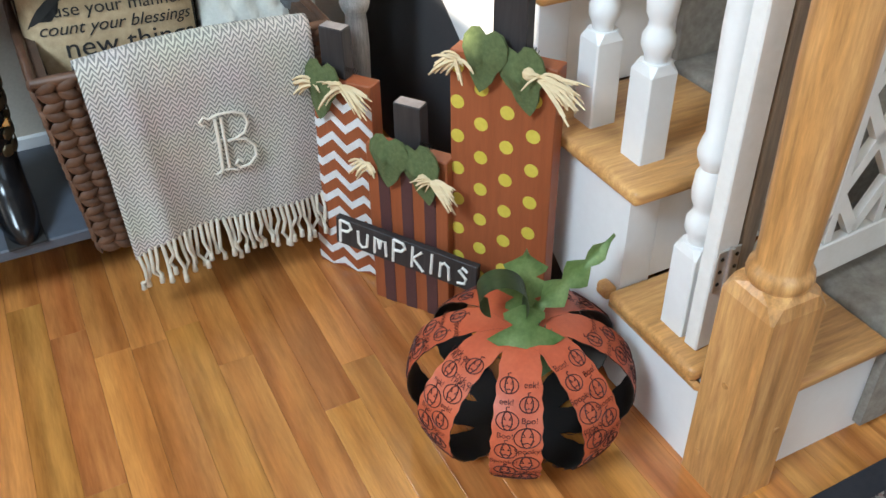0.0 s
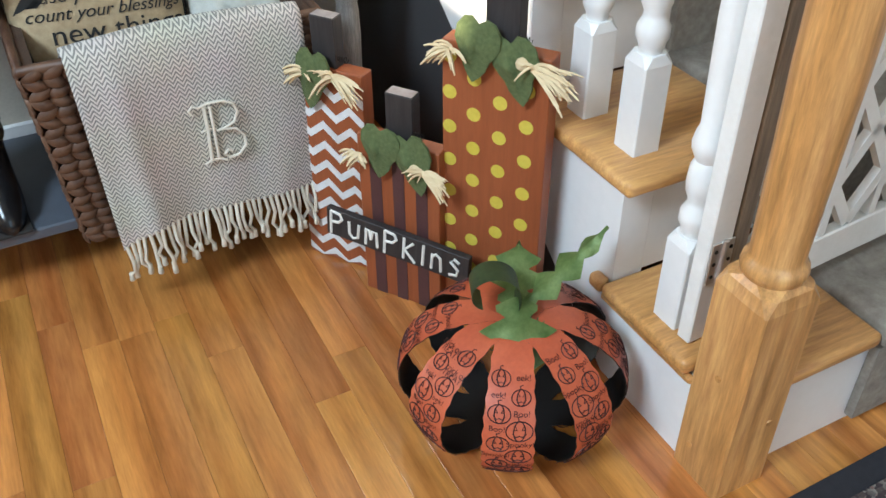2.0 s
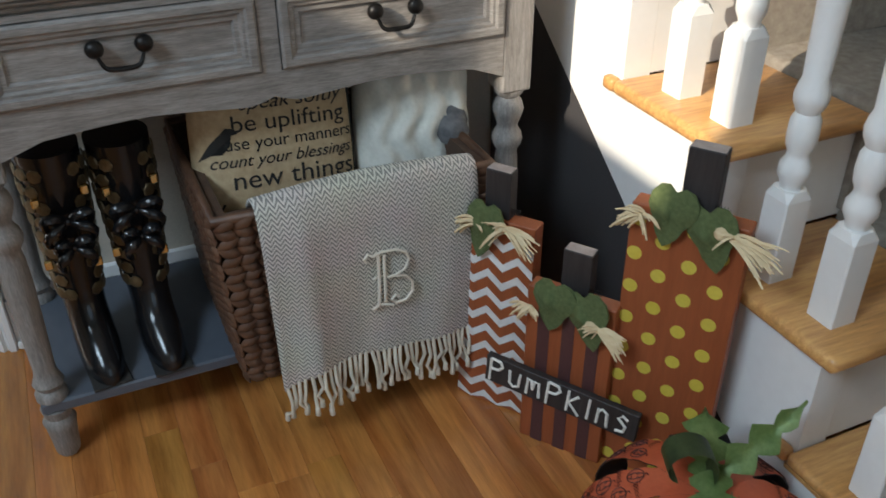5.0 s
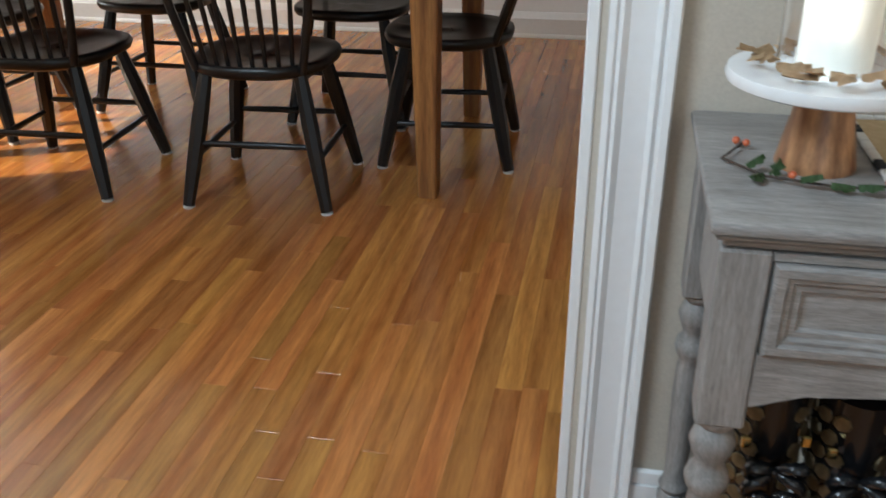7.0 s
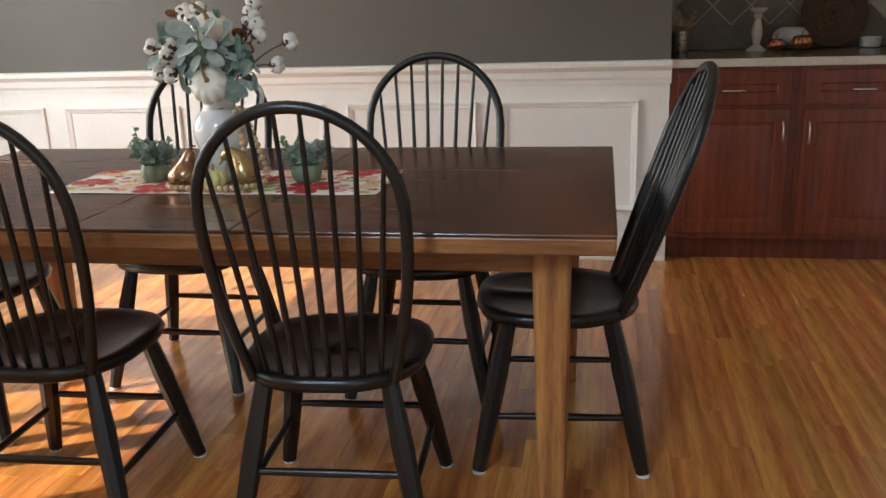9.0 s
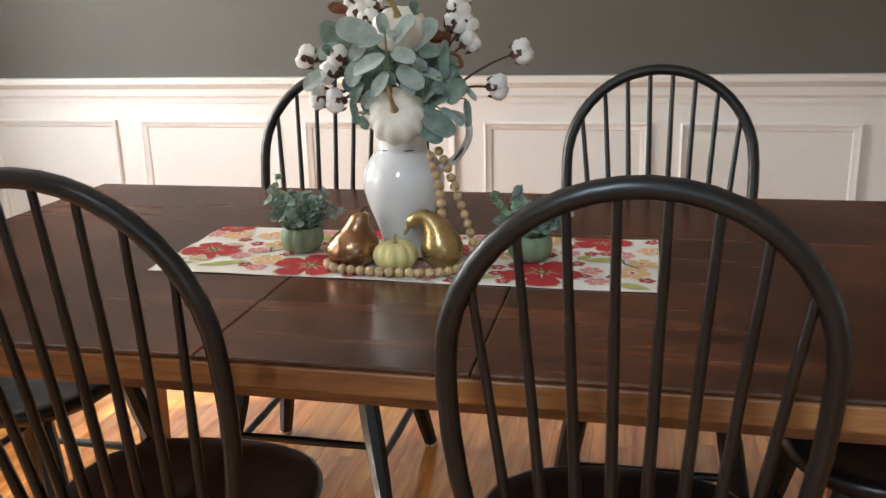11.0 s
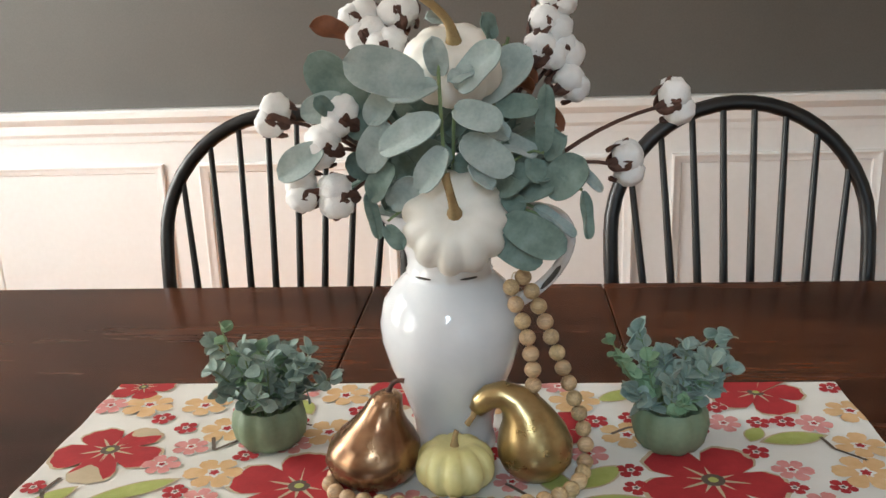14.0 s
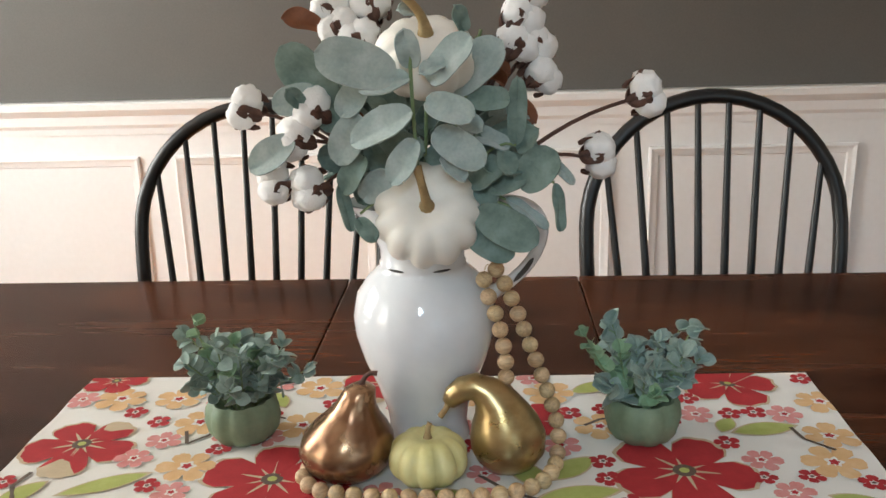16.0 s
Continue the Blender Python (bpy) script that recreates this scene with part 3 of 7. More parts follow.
def console_table(at):
    W, D, H = 0.872, 0.369, 0.754
    t = thing("console_table", at, 0, "grey-washed wooden console table with two drawers and a slatted lower shelf", "table")
    bm = boxed(-W / 2, W / 2, -D / 2, D / 2, H - 0.014, H, 0.004, 2)
    box(bm, -W / 2 + 0.006, W / 2 - 0.006, -D / 2 + 0.006, D / 2, H - 0.022, H - 0.0142, 0.003)
    box(bm, -W / 2 + 0.016, W / 2 - 0.016, -D / 2 + 0.016, D / 2 - 0.004, H - 0.034, H - 0.0222, 0.004)
    part("tabletop", bm, M_CONSOLE, t, "grey-washed top with stepped moulded edge", 30)
    zb, zt = 0.53, H - 0.0345
    yf = -D / 2 + 0.014
    for sx in (-1, 1):
        cx = sx * (W / 2 - 0.0395)
        for sy in (-1, 1):
            cy = sy * (D / 2 - 0.0405)
            leg = part("leg", boxed(cx - 0.0265, cx + 0.0265, cy - 0.0265, cy + 0.0265, zb - 0.03, zt, 0.003), M_CONSOLEZ, t, "turned grey-washed leg", 30)
            bm = lathe(bmesh.new(), turned_leg(0.12, zb - 0.0302), 20, Matrix.Translation((cx, cy, 0)))
            part("turned_shaft", bm, M_CONSOLEZ, leg, smooth=45)
            bm = lathe(bmesh.new(), [(0.014, 0), (0.019, 0.008), (0.021, 0.035), (0.0235, 0.06), (0.026, 0.072), (0.02, 0.081), (0.024, 0.0985)], 20, Matrix.Translation((cx, cy, 0)))
            part("turned_foot", bm, M_CONSOLEZ, leg, smooth=45)
        part("side_panel", boxed(cx - 0.012, cx + 0.012, -D / 2 + 0.075, D / 2 - 0.075, 0.56, zt), M_CONSOLE, t)
    part("back_panel", boxed(-W / 2 + 0.077, W / 2 - 0.077, D / 2 - 0.06, D / 2 - 0.045, 0.56, zt), M_CONSOLE, t)
    # front frame: rails, stile and arched apron
    x0, x1 = -W / 2 + 0.0662, W / 2 - 0.0662
    lo, hi = 0.599, 0.711
    bm = bmesh.new()
    box(bm, x0, x1, yf, yf + 0.02, hi, zt)
    box(bm, -0.0135, 0.0135, yf, yf + 0.02, lo, hi)
    n = 40
    low = []
    for i in range(n + 1):
        u = -1 + 2 * i / n
        x = u * (x1 - x0) / 2
        a = abs(u)
        z = 0.556 - 0.006 * math.cos(2 * math.pi * a)
        if a < 0.08:
            z += 0.012 * (1 - a / 0.08)
        if a > 0.86:
            z -= 0.018 * (a - 0.86) / 0.14
        low.append((x, z - 0.0))
    prism(bm, low + [(x1, lo), (x0, lo)], 0.02, Matrix.Translation((0, yf, 0)))
    part("front_frame", bm, M_CONSOLE, t, "front rail with scalloped apron")
    for sx in (-1, 1):
        a, b = (x0, -0.0135) if sx < 0 else (0.0135, x1)
        a, b = a + 0.002, b - 0.002
        bm = bmesh.new()
        z0, z1 = lo + 0.002, hi - 0.002
        rows = []
        for d, y in ((0, 0.012), (0, -0.004), (0.004, -0.007), (0.013, -0.007), (0.016, -0.003), (0.02, -0.003), (0.024, 0.001), (0.03, 0.001), (0.033, 0.006)):
            rows.append([(a + d, yf + y, z0 + d), (b - d, yf + y, z0 + d), (b - d, yf + y, z1 - d), (a + d, yf + y, z1 - d)])
        ring_skin(bm, rows, True, False, True)
        dr = part("drawer", bm, M_CONSOLE, t, "drawer with moulded frame", 20)
        cx, cz = (a + b) / 2 - 0.005, (z0 + z1) / 2 + 0.012
        h = part("handle", bmesh.new(), M_IRON, dr, "black iron bail pull")
        bm = bmesh.new()
        for k in (-1, 1):
            lathe(bm, [(0.006, 0), (0.006, 0.006), (0.0105, 0.008), (0.0125, 0.013), (0.011, 0.019), (0.006, 0.023)], 14, pose(cx + k * 0.031, yf + 0.006, cz, 90, 0, 0))
        pts = bez((cx - 0.031, yf - 0.011, cz - 0.003), (cx - 0.022, yf - 0.014, cz - 0.03), (cx - 0.022, yf - 0.016, cz - 0.026), (cx, yf - 0.016, cz - 0.027), 8)
        pts += [(2 * cx - p.x, p.y, p.z) for p in pts[-2::-1]]
        tube(bm, pts, [0.0025 + 0.0012 * math.sin(math.pi * i / (len(pts) - 1)) for i in range(len(pts))], 7)
        bm.to_mesh(h.data)
        bm.free()
        h.data.shade_smooth()
    part("shelf", boxed(-W / 2 + 0.02, W / 2 - 0.02, -D / 2 + 0.02, D / 2 - 0.02, 0.099, 0.12, 0.003), M_SHELF, t, "slate blue-grey lower shelf")
    return t


M_SHELF = mottled("slate_blue_shelf_paint", (0.075, 0.09, 0.115), (0.11, 0.125, 0.15), 0.4, (6, 3, 6), 60, 0.2)
CONSOLE = (0.454, 1.636, 0)
console_table(CONSOLE)

# ---- hall: stair parts ----
def newel(at):
    t = thing("newel_post", at, 0, "honey oak newel post with square base and round turned shaft", "newel post")
    h = 0.042
    bm = bmesh.new()
    rows = []
    for z, k, c in ((0, h, 0.003), (0.318, h, 0.003), (0.336, h * 0.93, 0.012), (0.345, h * 0.8, 0.024)):
        rows.append([(a, b, z) for a, b in ((-k + c, -k), (k - c, -k), (k, -k + c), (k, k - c), (k - c, k), (-k + c, k), (-k, k - c), (-k, -k + c))])
    ring_skin(bm, rows)
    base = part("base_block", bm, M_OAKZ, t, "square oak base with chamfered shoulders")
    prof = [(0.034, 0.343), (0.037, 0.347), (0.0385, 0.354), (0.037, 0.362), (0.033, 0.367), (0.031, 0.373), (0.0325, 0.43), (0.0365, 0.6), (0.037, 0.72), (0.033, 0.92), (0.036, 0.95), (0.028, 0.96), (0.045, 1.0), (0.045, 1.03), (0.02, 1.06)]
    part("shaft", lathe(bmesh.new(), prof, 28), M_OAKZ, t, "round turned oak shaft", 40)
    for x, y, z, r in ((-0.0422, 0.0, 0.19, -90), (-0.0422, 0.018, 0.05, -90), (0.02, -0.0422, 0.12, 0)):
        part("plug", lathe(bmesh.new(), [(0.005, 0), (0.0045, 0.0012)], 10, pose(x, y, z, 90, 0, r)), M_OAK, base, "oak screw plug")
    return t


def baluster(at, top):
    t = thing("baluster", at, 0, "white painted turned stair baluster", "baluster", "stair balusters")
    hh = top - at[2]
    s = 0.0215
    bm = bmesh.new()
    rows = []
    for z, k, c in ((0, s, 0.002), (0.125, s, 0.002), (0.138, s * 0.86, 0.009)):
        rows.append([(a, b, z) for a, b in ((-k + c, -k), (k - c, -k), (k, -k + c), (k, k - c), (k - c, k), (-k + c, k), (-k, k - c), (-k, -k + c))])
    ring_skin(bm, rows)
    part("base_block", bm, M_WHITE, t)
    p = [(0.0145, 0.136), (0.0155, 0.146), (0.021, 0.158), (0.021, 0.172), (0.0155, 0.182), (0.0145, 0.19), (0.019, 0.2), (0.0205, 0.215), (0.0195, 0.235), (0.015, 0.245), (0.021, 0.258), (0.0225, 0.268), (0.02, 0.28), (0.0165, 0.29), (0.0185, 0.36), (0.02, 0.42), (0.016, hh - 0.12), (0.013, hh)]
    part("turned_shaft", lathe(bmesh.new(), p, 18), M_WHITE, t, smooth=40)
    return t


newel((1.018, 0.652, 0))
rail = lambda y: 0.98 + 0.78 * (y - 0.66)
for k, ys in ((1, (0.775,)), (2, (0.92, 1.033)), (3, (1.163, 1.276)), (4, (1.406, 1.519)), (5, (1.649, 1.762))):
    for y in ys:
        baluster((1.028 if k > 1 else 1.012, y, RISE * k), rail(y) - 0.01)
bm = bmesh.new()
tube(bm, [(1.025, y, rail(y) + 0.018) for y in (0.62, 0.66, 1.0, 1.4, 1.79)], 0.03, 12)
solo("handrail", bm, M_OAK, Matrix(), "honey oak stair handrail", "handrail", smooth=50)

# safety gate across the stairs, hinged on a white board
M_GATE = mottled("white_gate_paint_chipped", (0.72, 0.70, 0.66), (0.80, 0.78, 0.75), 0.45, (18, 18, 18), 120, 0.25)
M_STEEL = mottled("brushed_hinge_steel", (0.55, 0.55, 0.55), (0.68, 0.67, 0.65), 0.35, (40, 40, 40), 300, 0.1, 0.9)
# Brown wood with the shade beside the hinge board mixed into its colour.
M_TAUPE = wood("taupe_shadow_board", (0.2, 0.15, 0.11), (0.3, 0.23, 0.17), 0.6, "z")
gate = thing("stair_gate", (1.006, 0.735, 0.18), 3.5, "white wooden safety gate with geometric cut-outs, hinged on a painted board", "gate")
part("hinge_board", boxed(-0.018, 0.02, -0.012, 0.01, 0.002, 0.86, 0.002), M_GATE, gate, "chipped white hinge board")
part("stile", boxed(0.026, 0.052, -0.01, 0.01, 0.03, 0.86, 0.002), M_TAUPE, gate, "brown edge strip of the gate, shade in its colour")
for z in (0.1, 0.6):
    hg = part("hinge", boxed(-0.014, 0.022, -0.0145, -0.0122, z, z + 0.062, 0.0008), M_STEEL, gate, "steel butt hinge")
    part("hinge_pin", lathe(bmesh.new(), [(0.0035, 0), (0.0035, 0.066)], 10, Matrix.Translation((0.004, -0.0165, z - 0.002))), M_STEEL, hg)
    for dx in (-0.008, 0.016):
        for dz in (0.012, 0.031, 0.05):
            part("screw", lathe(bmesh.new(), [(0.003, 0), (0.0025, 0.0012)], 8, pose(dx, -0.0144, z + dz, 90, 0, 0)), M_IRON, hg)
for z0, z1 in ((0.03, 0.085), (0.80, 0.86)):
    part("rail", boxed(0.053, 0.98, -0.009, 0.009, z0, z1, 0.002), M_GATE, gate)
part("stile", boxed(0.955, 1.0, -0.0088, 0.0088, 0.086, 0.799, 0.002), M_GATE, gate)


def bar(x0, z0, x1, z1, w=0.009):
    d = Vector((x1 - x0, 0, z1 - z0))
    L = d.length
    a = math.atan2(d.z, d.x)
    return boxed(0, L, -0.006, 0.006, -w, w, m=Matrix.Translation((x0, 0, z0)) @ Matrix.Rotation(-a, 4, "Y"))


cell = 0.1
for i in range(9):
    x = 0.055 + cell * i
    part("upright", boxed(x + 0.043, x + 0.057, -0.0065, 0.0065, 0.086, 0.799), M_GATE, gate)
    for j in range(5):
        z = 0.09 + 0.142 * j
        part("lattice_bar", bar(x, z, x + 0.05, z + 0.071), M_GATE, gate)
        part("lattice_bar", bar(x + 0.05, z + 0.071, x + 0.1, z), M_GATE, gate)
        part("lattice_bar", bar(x, z + 0.142, x + 0.05, z + 0.071), M_GATE, gate)
        part("lattice_bar", bar(x + 0.05, z + 0.071, x + 0.1, z + 0.142), M_GATE, gate)

# rug by the stairs
M_RUG = material("dark_patterned_rug", (0.03, 0.025, 0.03), 0.95)
mp = coords(M_RUG, (150, 150, 150))
vo = add(M_RUG, "TexVoronoi", Scale=1.0)
wire(M_RUG, mp, 0, vo, "Vector")
rr = ramp(M_RUG, [(0.0, (0.025, 0.022, 0.028)), (0.45, (0.05, 0.03, 0.03)), (0.75, (0.22, 0.2, 0.17)), (1.0, (0.16, 0.04, 0.04))])
wire(M_RUG, vo, "Color", rr, "Fac")
wire(M_RUG, rr, 0, bsdf(M_RUG), "Base Color")
bump(M_RUG, vo, "Distance", 0.8, 0.003)
M_RUGEDGE = mottled("black_rug_binding", (0.012, 0.012, 0.016), (0.022, 0.022, 0.028), 0.95, (90, 90, 90), 500, 0.6)
rug = thing("area_rug", (1.13, 0.566, 0.0), 0.6, "dark floral wool rug with a black border beside the stairs", "rug")
part("border", boxed(-0.12, 0.86, -1.5, 0, 0.001, 0.008, 0.002), M_RUGEDGE, rug)
part("field", boxed(-0.08, 0.82, -1.46, -0.04, 0.0082, 0.0115, 0.001), M_RUG, rug)


# ---- hall: wooden pumpkin boards ----
M_RUST = wood("rust_orange_paint", (0.265, 0.066, 0.021), (0.315, 0.084, 0.028), 0.5, "z", 1.0, ringy=0.1, relief=0.2, fine=0.1)
M_RUSTD = mottled("dark_maroon_brown_stripe", (0.07, 0.026, 0.026), (0.085, 0.033, 0.032), 0.55, (20, 20, 20), 160, 0.15)
M_YELLOW = mottled("mustard_yellow_paint", (0.56, 0.44, 0.05), (0.62, 0.5, 0.08), 0.55, (30, 30, 30), 200, 0.15)
M_CHEV = mottled("white_chalk_paint", (0.62, 0.61, 0.60), (0.76, 0.76, 0.76), 0.65, (40, 40, 40), 240, 0.2)
M_CHAR = wood("charcoal_brown_paint", (0.02, 0.016, 0.016), (0.034, 0.028, 0.027), 0.6, "z", 1.0, ringy=0.1)
M_CHIP = mottled("worn_pale_edge", (0.3, 0.24, 0.22), (0.42, 0.36, 0.33), 0.7, (60, 60, 60))
M_RAFFIA = mottled("natural_raffia", (0.62, 0.46, 0.26), (0.74, 0.60, 0.38), 0.7, (30, 30, 200), 300, 0.3)
M_BURLEAF = mottled("green_burlap", (0.075, 0.105, 0.035), (0.135, 0.17, 0.065), 0.9, (160, 160, 160), 900, 0.8, dist=0.002)
M_SIGNTXT = mottled("cream_lettering", (0.74, 0.72, 0.66), (0.8, 0.78, 0.73), 0.6, (60, 60, 60))

boards = thing("pumpkin_board_sign", (0.748, 1.222, 0), -54.8, "three painted wooden pumpkin boards joined by a lettered plank", "decoration")


def local(x, y):
    p = boards.matrix_basis.inverted() @ Vector((x, y, 0))
    return p.x, p.y


def heart_leaf(w, h, bend):
    """A burlap ivy leaf: broad shoulders drawn to a point, gently cupped."""
    bm = bmesh.new()
    side = ((0.0, 0.40), (0.16, 0.5), (0.34, 0.46), (0.48, 0.3), (0.5, 0.1), (0.4, -0.06), (0.31, -0.16), (0.25, -0.32), (0.13, -0.46), (0.0, -0.56))
    out = [(x * w, z * h) for x, z in side] + [(-x * w * 0.94, z * h) for x, z in side[-2:0:-1]]
    front = [[(x * k, -0.004 - bend * (1 - k * k) + 0.003 * math.sin(3 * k + x * 60), z * k) for x, z in out] for k in (1.0, 0.7, 0.35, 0.05)]
    back = [[(x, -0.0025, z) for x, z in out]]
    ring_skin(bm, back + front)
    return bm


def raffia(parent, c, n, side, length, seed):
    """A tied tuft of dry strands."""
    r = random.Random(seed)
    bm = bmesh.new()
    for i in range(n):
        s = side if r.random() < 0.8 else -side * 0.6
        a = r.uniform(-0.6, 0.45)
        L = length * r.uniform(0.6, 1.1)
        d = Vector((s * math.cos(a), -0.25 + r.uniform(-0.3, 0.1), math.sin(a)))
        p0 = Vector(c) + Vector((r.uniform(-0.006, 0.006), r.uniform(-0.004, 0.0), r.uniform(-0.006, 0.006)))
        p3 = p0 + d * L
        w = r.uniform(0.0014, 0.0034)
        q = bez(p0, p0 + d * L * 0.35 + Vector((0, -0.004, 0.006)), p0 + d * L * 0.7, p3 + Vector((0, 0, -0.008)), 4)
        tube(bm, q, [w * 0.7, w, w, w * 0.8, w * 0.4], 4)
    part("raffia_tuft", bm, M_RAFFIA, parent, "straw-coloured raffia", 60)


def coil(bm, c, r, turns, pitch, thick, axis="x"):
    pts = []
    n = int(turns * 10)
    for i in range(n + 1):
        a = 2 * math.pi * i / 10
        u = pitch * i / 10
        p = (u, r * math.cos(a), r * math.sin(a)) if axis == "x" else (r * math.cos(a), u, r * math.sin(a))
        pts.append(Vector(c) + Vector(p))
    return tube(bm, pts, thick, 4)


def board(name, xy, w, h, stem_x, stem_w, stem_h, th, look_fn, leaves, tuft, seed):
    lx, ly = local(*xy)
    bm = boxed(lx, lx + w, ly, ly + th, 0, h, 0.0015)
    b = part("pumpkin_board", bm, M_RUST, boards, name)
    look_fn(b, lx, ly, w, h)
    st = part("stem", boxed(lx + stem_x, lx + stem_x + stem_w, ly + 0.004, ly + th - 0.002, h, h + stem_h, 0.0012), M_CHAR, b, "charcoal painted stem")
    part("worn_top", boxed(lx + stem_x + 0.0015, lx + stem_x + stem_w - 0.0015, ly + 0.0055, ly + th - 0.0035, h + stem_h - 0.001, h + stem_h + 0.0006), M_CHIP, b, "chipped pale end grain")
    cx = lx + stem_x + stem_w / 2
    for dx, dz, ww, hh, rot in leaves:
        lf = part("burlap_leaf", heart_leaf(ww, hh, 0.006), M_BURLEAF, b, "green burlap leaf", 60, pose(cx + dx, ly - 0.008, h + dz, 0, rot, 0))
    raffia(b, (cx + tuft[0], ly - 0.012, h + tuft[1]), 36, 1, tuft[2], seed)
    raffia(b, (cx - tuft[0] * 1.2, ly - 0.01, h + tuft[1]), 20, -1, tuft[2] * 0.62, seed + 1)
    part("raffia_knot", lathe(bmesh.new(), [(0.004, -0.006), (0.009, -0.003), (0.009, 0.004), (0.004, 0.007)], 9, pose(cx + tuft[0] * 0.7, ly - 0.016, h + tuft[1] + 0.004, 70, 20, 0)), M_RAFFIA, b, smooth=60)
    bm = bmesh.new()
    coil(bm, (cx + 0.02, ly + 0.006, h + 0.018), 0.0045, 5, 0.004, 0.0006)
    part("wire_curl", bm, M_IRON, b, "thin dark wire curl")
    return b


def chevrons(b, lx, ly, w, h):
    n, amp, thick, gap = 2.5, 0.0105, 0.0145, 0.0362
    z = 0.0
    while z < h - 0.02:
        bm = bmesh.new()
        top, low = [], []
        for i in range(int(2 * n) + 1):
            x = lx + 0.0005 + (w - 0.001) * i / (2 * n)
            zz = z + (amp if i % 2 == 0 else -amp)
            low.append((x, max(0.001, zz)))
            top.append((x, min(h - 0.001, max(0.0012, zz + thick))))
        prism(bm, low + top[::-1], 0.0014, Matrix.Translation((0, ly - 0.0012, 0)))
        part("chevron_stripe", bm, M_CHEV, b, "white zigzag stripe")
        z += gap


def stripes(b, lx, ly, w, h):
    k = w / 7
    for i in (1, 3, 5):
        part("painted_stripe", boxed(lx + k * i, lx + k * (i + 1), ly - 0.0008, ly + 0.001, 0.0005, h - 0.0005), M_RUSTD, b, "dark maroon stripe")


def dots(b, lx, ly, w, h):
    for c, x in enumerate((0.075, 0.31, 0.56, 0.81)):
        z = 0.425 + (0 if c % 2 else 0.0272)
        while z > 0.015:
            q = lathe(bmesh.new(), [(0.0106, 0), (0.0106, 0.0009)], 20, pose(lx + w * x, ly + 0.0003, z, 90, 0, 0))
            part("painted_dot", q, M_YELLOW, b, "mustard yellow dot")
            z -= 0.0544


board("rust board with white chevrons", (0.700, 1.361), 0.13, 0.372, 0.042, 0.042, 0.08, 0.03, chevrons, ((-0.016, -0.016, 0.066, 0.098, 8),), (0.024, -0.006, 0.055), 11)
board("rust board with maroon stripes", (0.748, 1.222), 0.14, 0.302, 0.05, 0.045, 0.077, 0.03, stripes, ((-0.026, -0.014, 0.072, 0.086, 4), (0.03, -0.022, 0.07, 0.096, -14)), (0.052, -0.03, 0.04), 21)
board("tall rust board with yellow polka dots", (0.841, 1.120), 0.158, 0.475, 0.062, 0.048, 0.095, 0.032, dots, ((-0.03, 0.0, 0.07, 0.088, 6), (0.028, -0.018, 0.07, 0.092, -14)), (0.055, -0.008, 0.06), 31)
plank = part("lettered_plank", boxed(-0.064, 0.192, -0.0205, -0.0085, -0.026, 0.026, 0.001), M_CHAR, boards, "dark plank with cream lettering", at=pose(0.008, 0, 0.131, 0, 3.5, 0))
part("plank_spacer", boxed(0.02, 0.1, -0.0083, -0.0003, 0.1, 0.13), M_CHAR, boards)
GLYPHS = {
    "P": (((0.0, -0.08), (0.02, 1.0)), ((0.02, 1.0), (0.36, 0.96), (0.44, 0.74), (0.3, 0.54), (0.02, 0.5))),
    "U": (((0.0, 0.78), (0.02, 0.2), (0.16, 0.03), (0.34, 0.14), (0.38, 0.78)),),
    "M": (((0.0, 0.0), (0.02, 0.78), (0.14, 0.72), (0.2, 0.3)), ((0.2, 0.3), (0.26, 0.72), (0.4, 0.72), (0.44, 0.02))),
    "K": (((0.0, 0.0), (0.02, 1.0)), ((0.36, 0.86), (0.04, 0.44), (0.42, -0.06))),
    "I": (((0.0, 0.0), (0.02, 0.98)),),
    "N": (((0.0, 0.02), (0.02, 0.74)), ((0.02, 0.6), (0.16, 0.76), (0.3, 0.62), (0.34, 0.0))),
    "S": (((0.34, 0.7), (0.16, 0.84), (0.04, 0.66), (0.3, 0.36), (0.26, 0.1), (0.0, 0.04)),),
}
word = part("lettering", bmesh.new(), M_SIGNTXT, plank, "cream hand lettering")
bm = bmesh.new()
x = -0.056
for ch in "PUMPKINS":
    for pts in GLYPHS[ch]:
        tube(bm, [(x + 0.049 * a, -0.0205, -0.0185 + 0.041 * b) for a, b in pts], 0.0026, 6)
    x += 0.0155 if ch == "I" else 0.0345 if ch in "PKM" else 0.031
bm.to_mesh(word.data)
bm.free()


# ---- hall: strip pumpkin ----
M_ORANGE = mottled("orange_paper_strip", (0.44, 0.075, 0.03), (0.55, 0.12, 0.052), 0.42, (14, 14, 14), 180, 0.15)
M_PRINT = mottled("dark_maroon_print", (0.05, 0.012, 0.012), (0.085, 0.02, 0.016), 0.6, (60, 60, 60))
M_INNER = mottled("black_strip_inside", (0.008, 0.008, 0.009), (0.016, 0.015, 0.014), 0.4, (20, 20, 20), 200, 0.1)
M_TINLEAF = mottled("green_painted_metal_leaf", (0.13, 0.23, 0.06), (0.30, 0.40, 0.15), 0.4, (25, 25, 25), 200, 0.2, 0.2)
M_TINSTEM = mottled("dark_green_curled_stem", (0.05, 0.075, 0.04), (0.13, 0.18, 0.07), 0.35, (20, 20, 20), 200, 0.1, 0.3)

pk = thing("strip_pumpkin", (0.817, 0.866, 0), 12, "pumpkin of curved orange printed strips with metal leaves on the floor", "decoration")
R, H = 0.158, 0.198


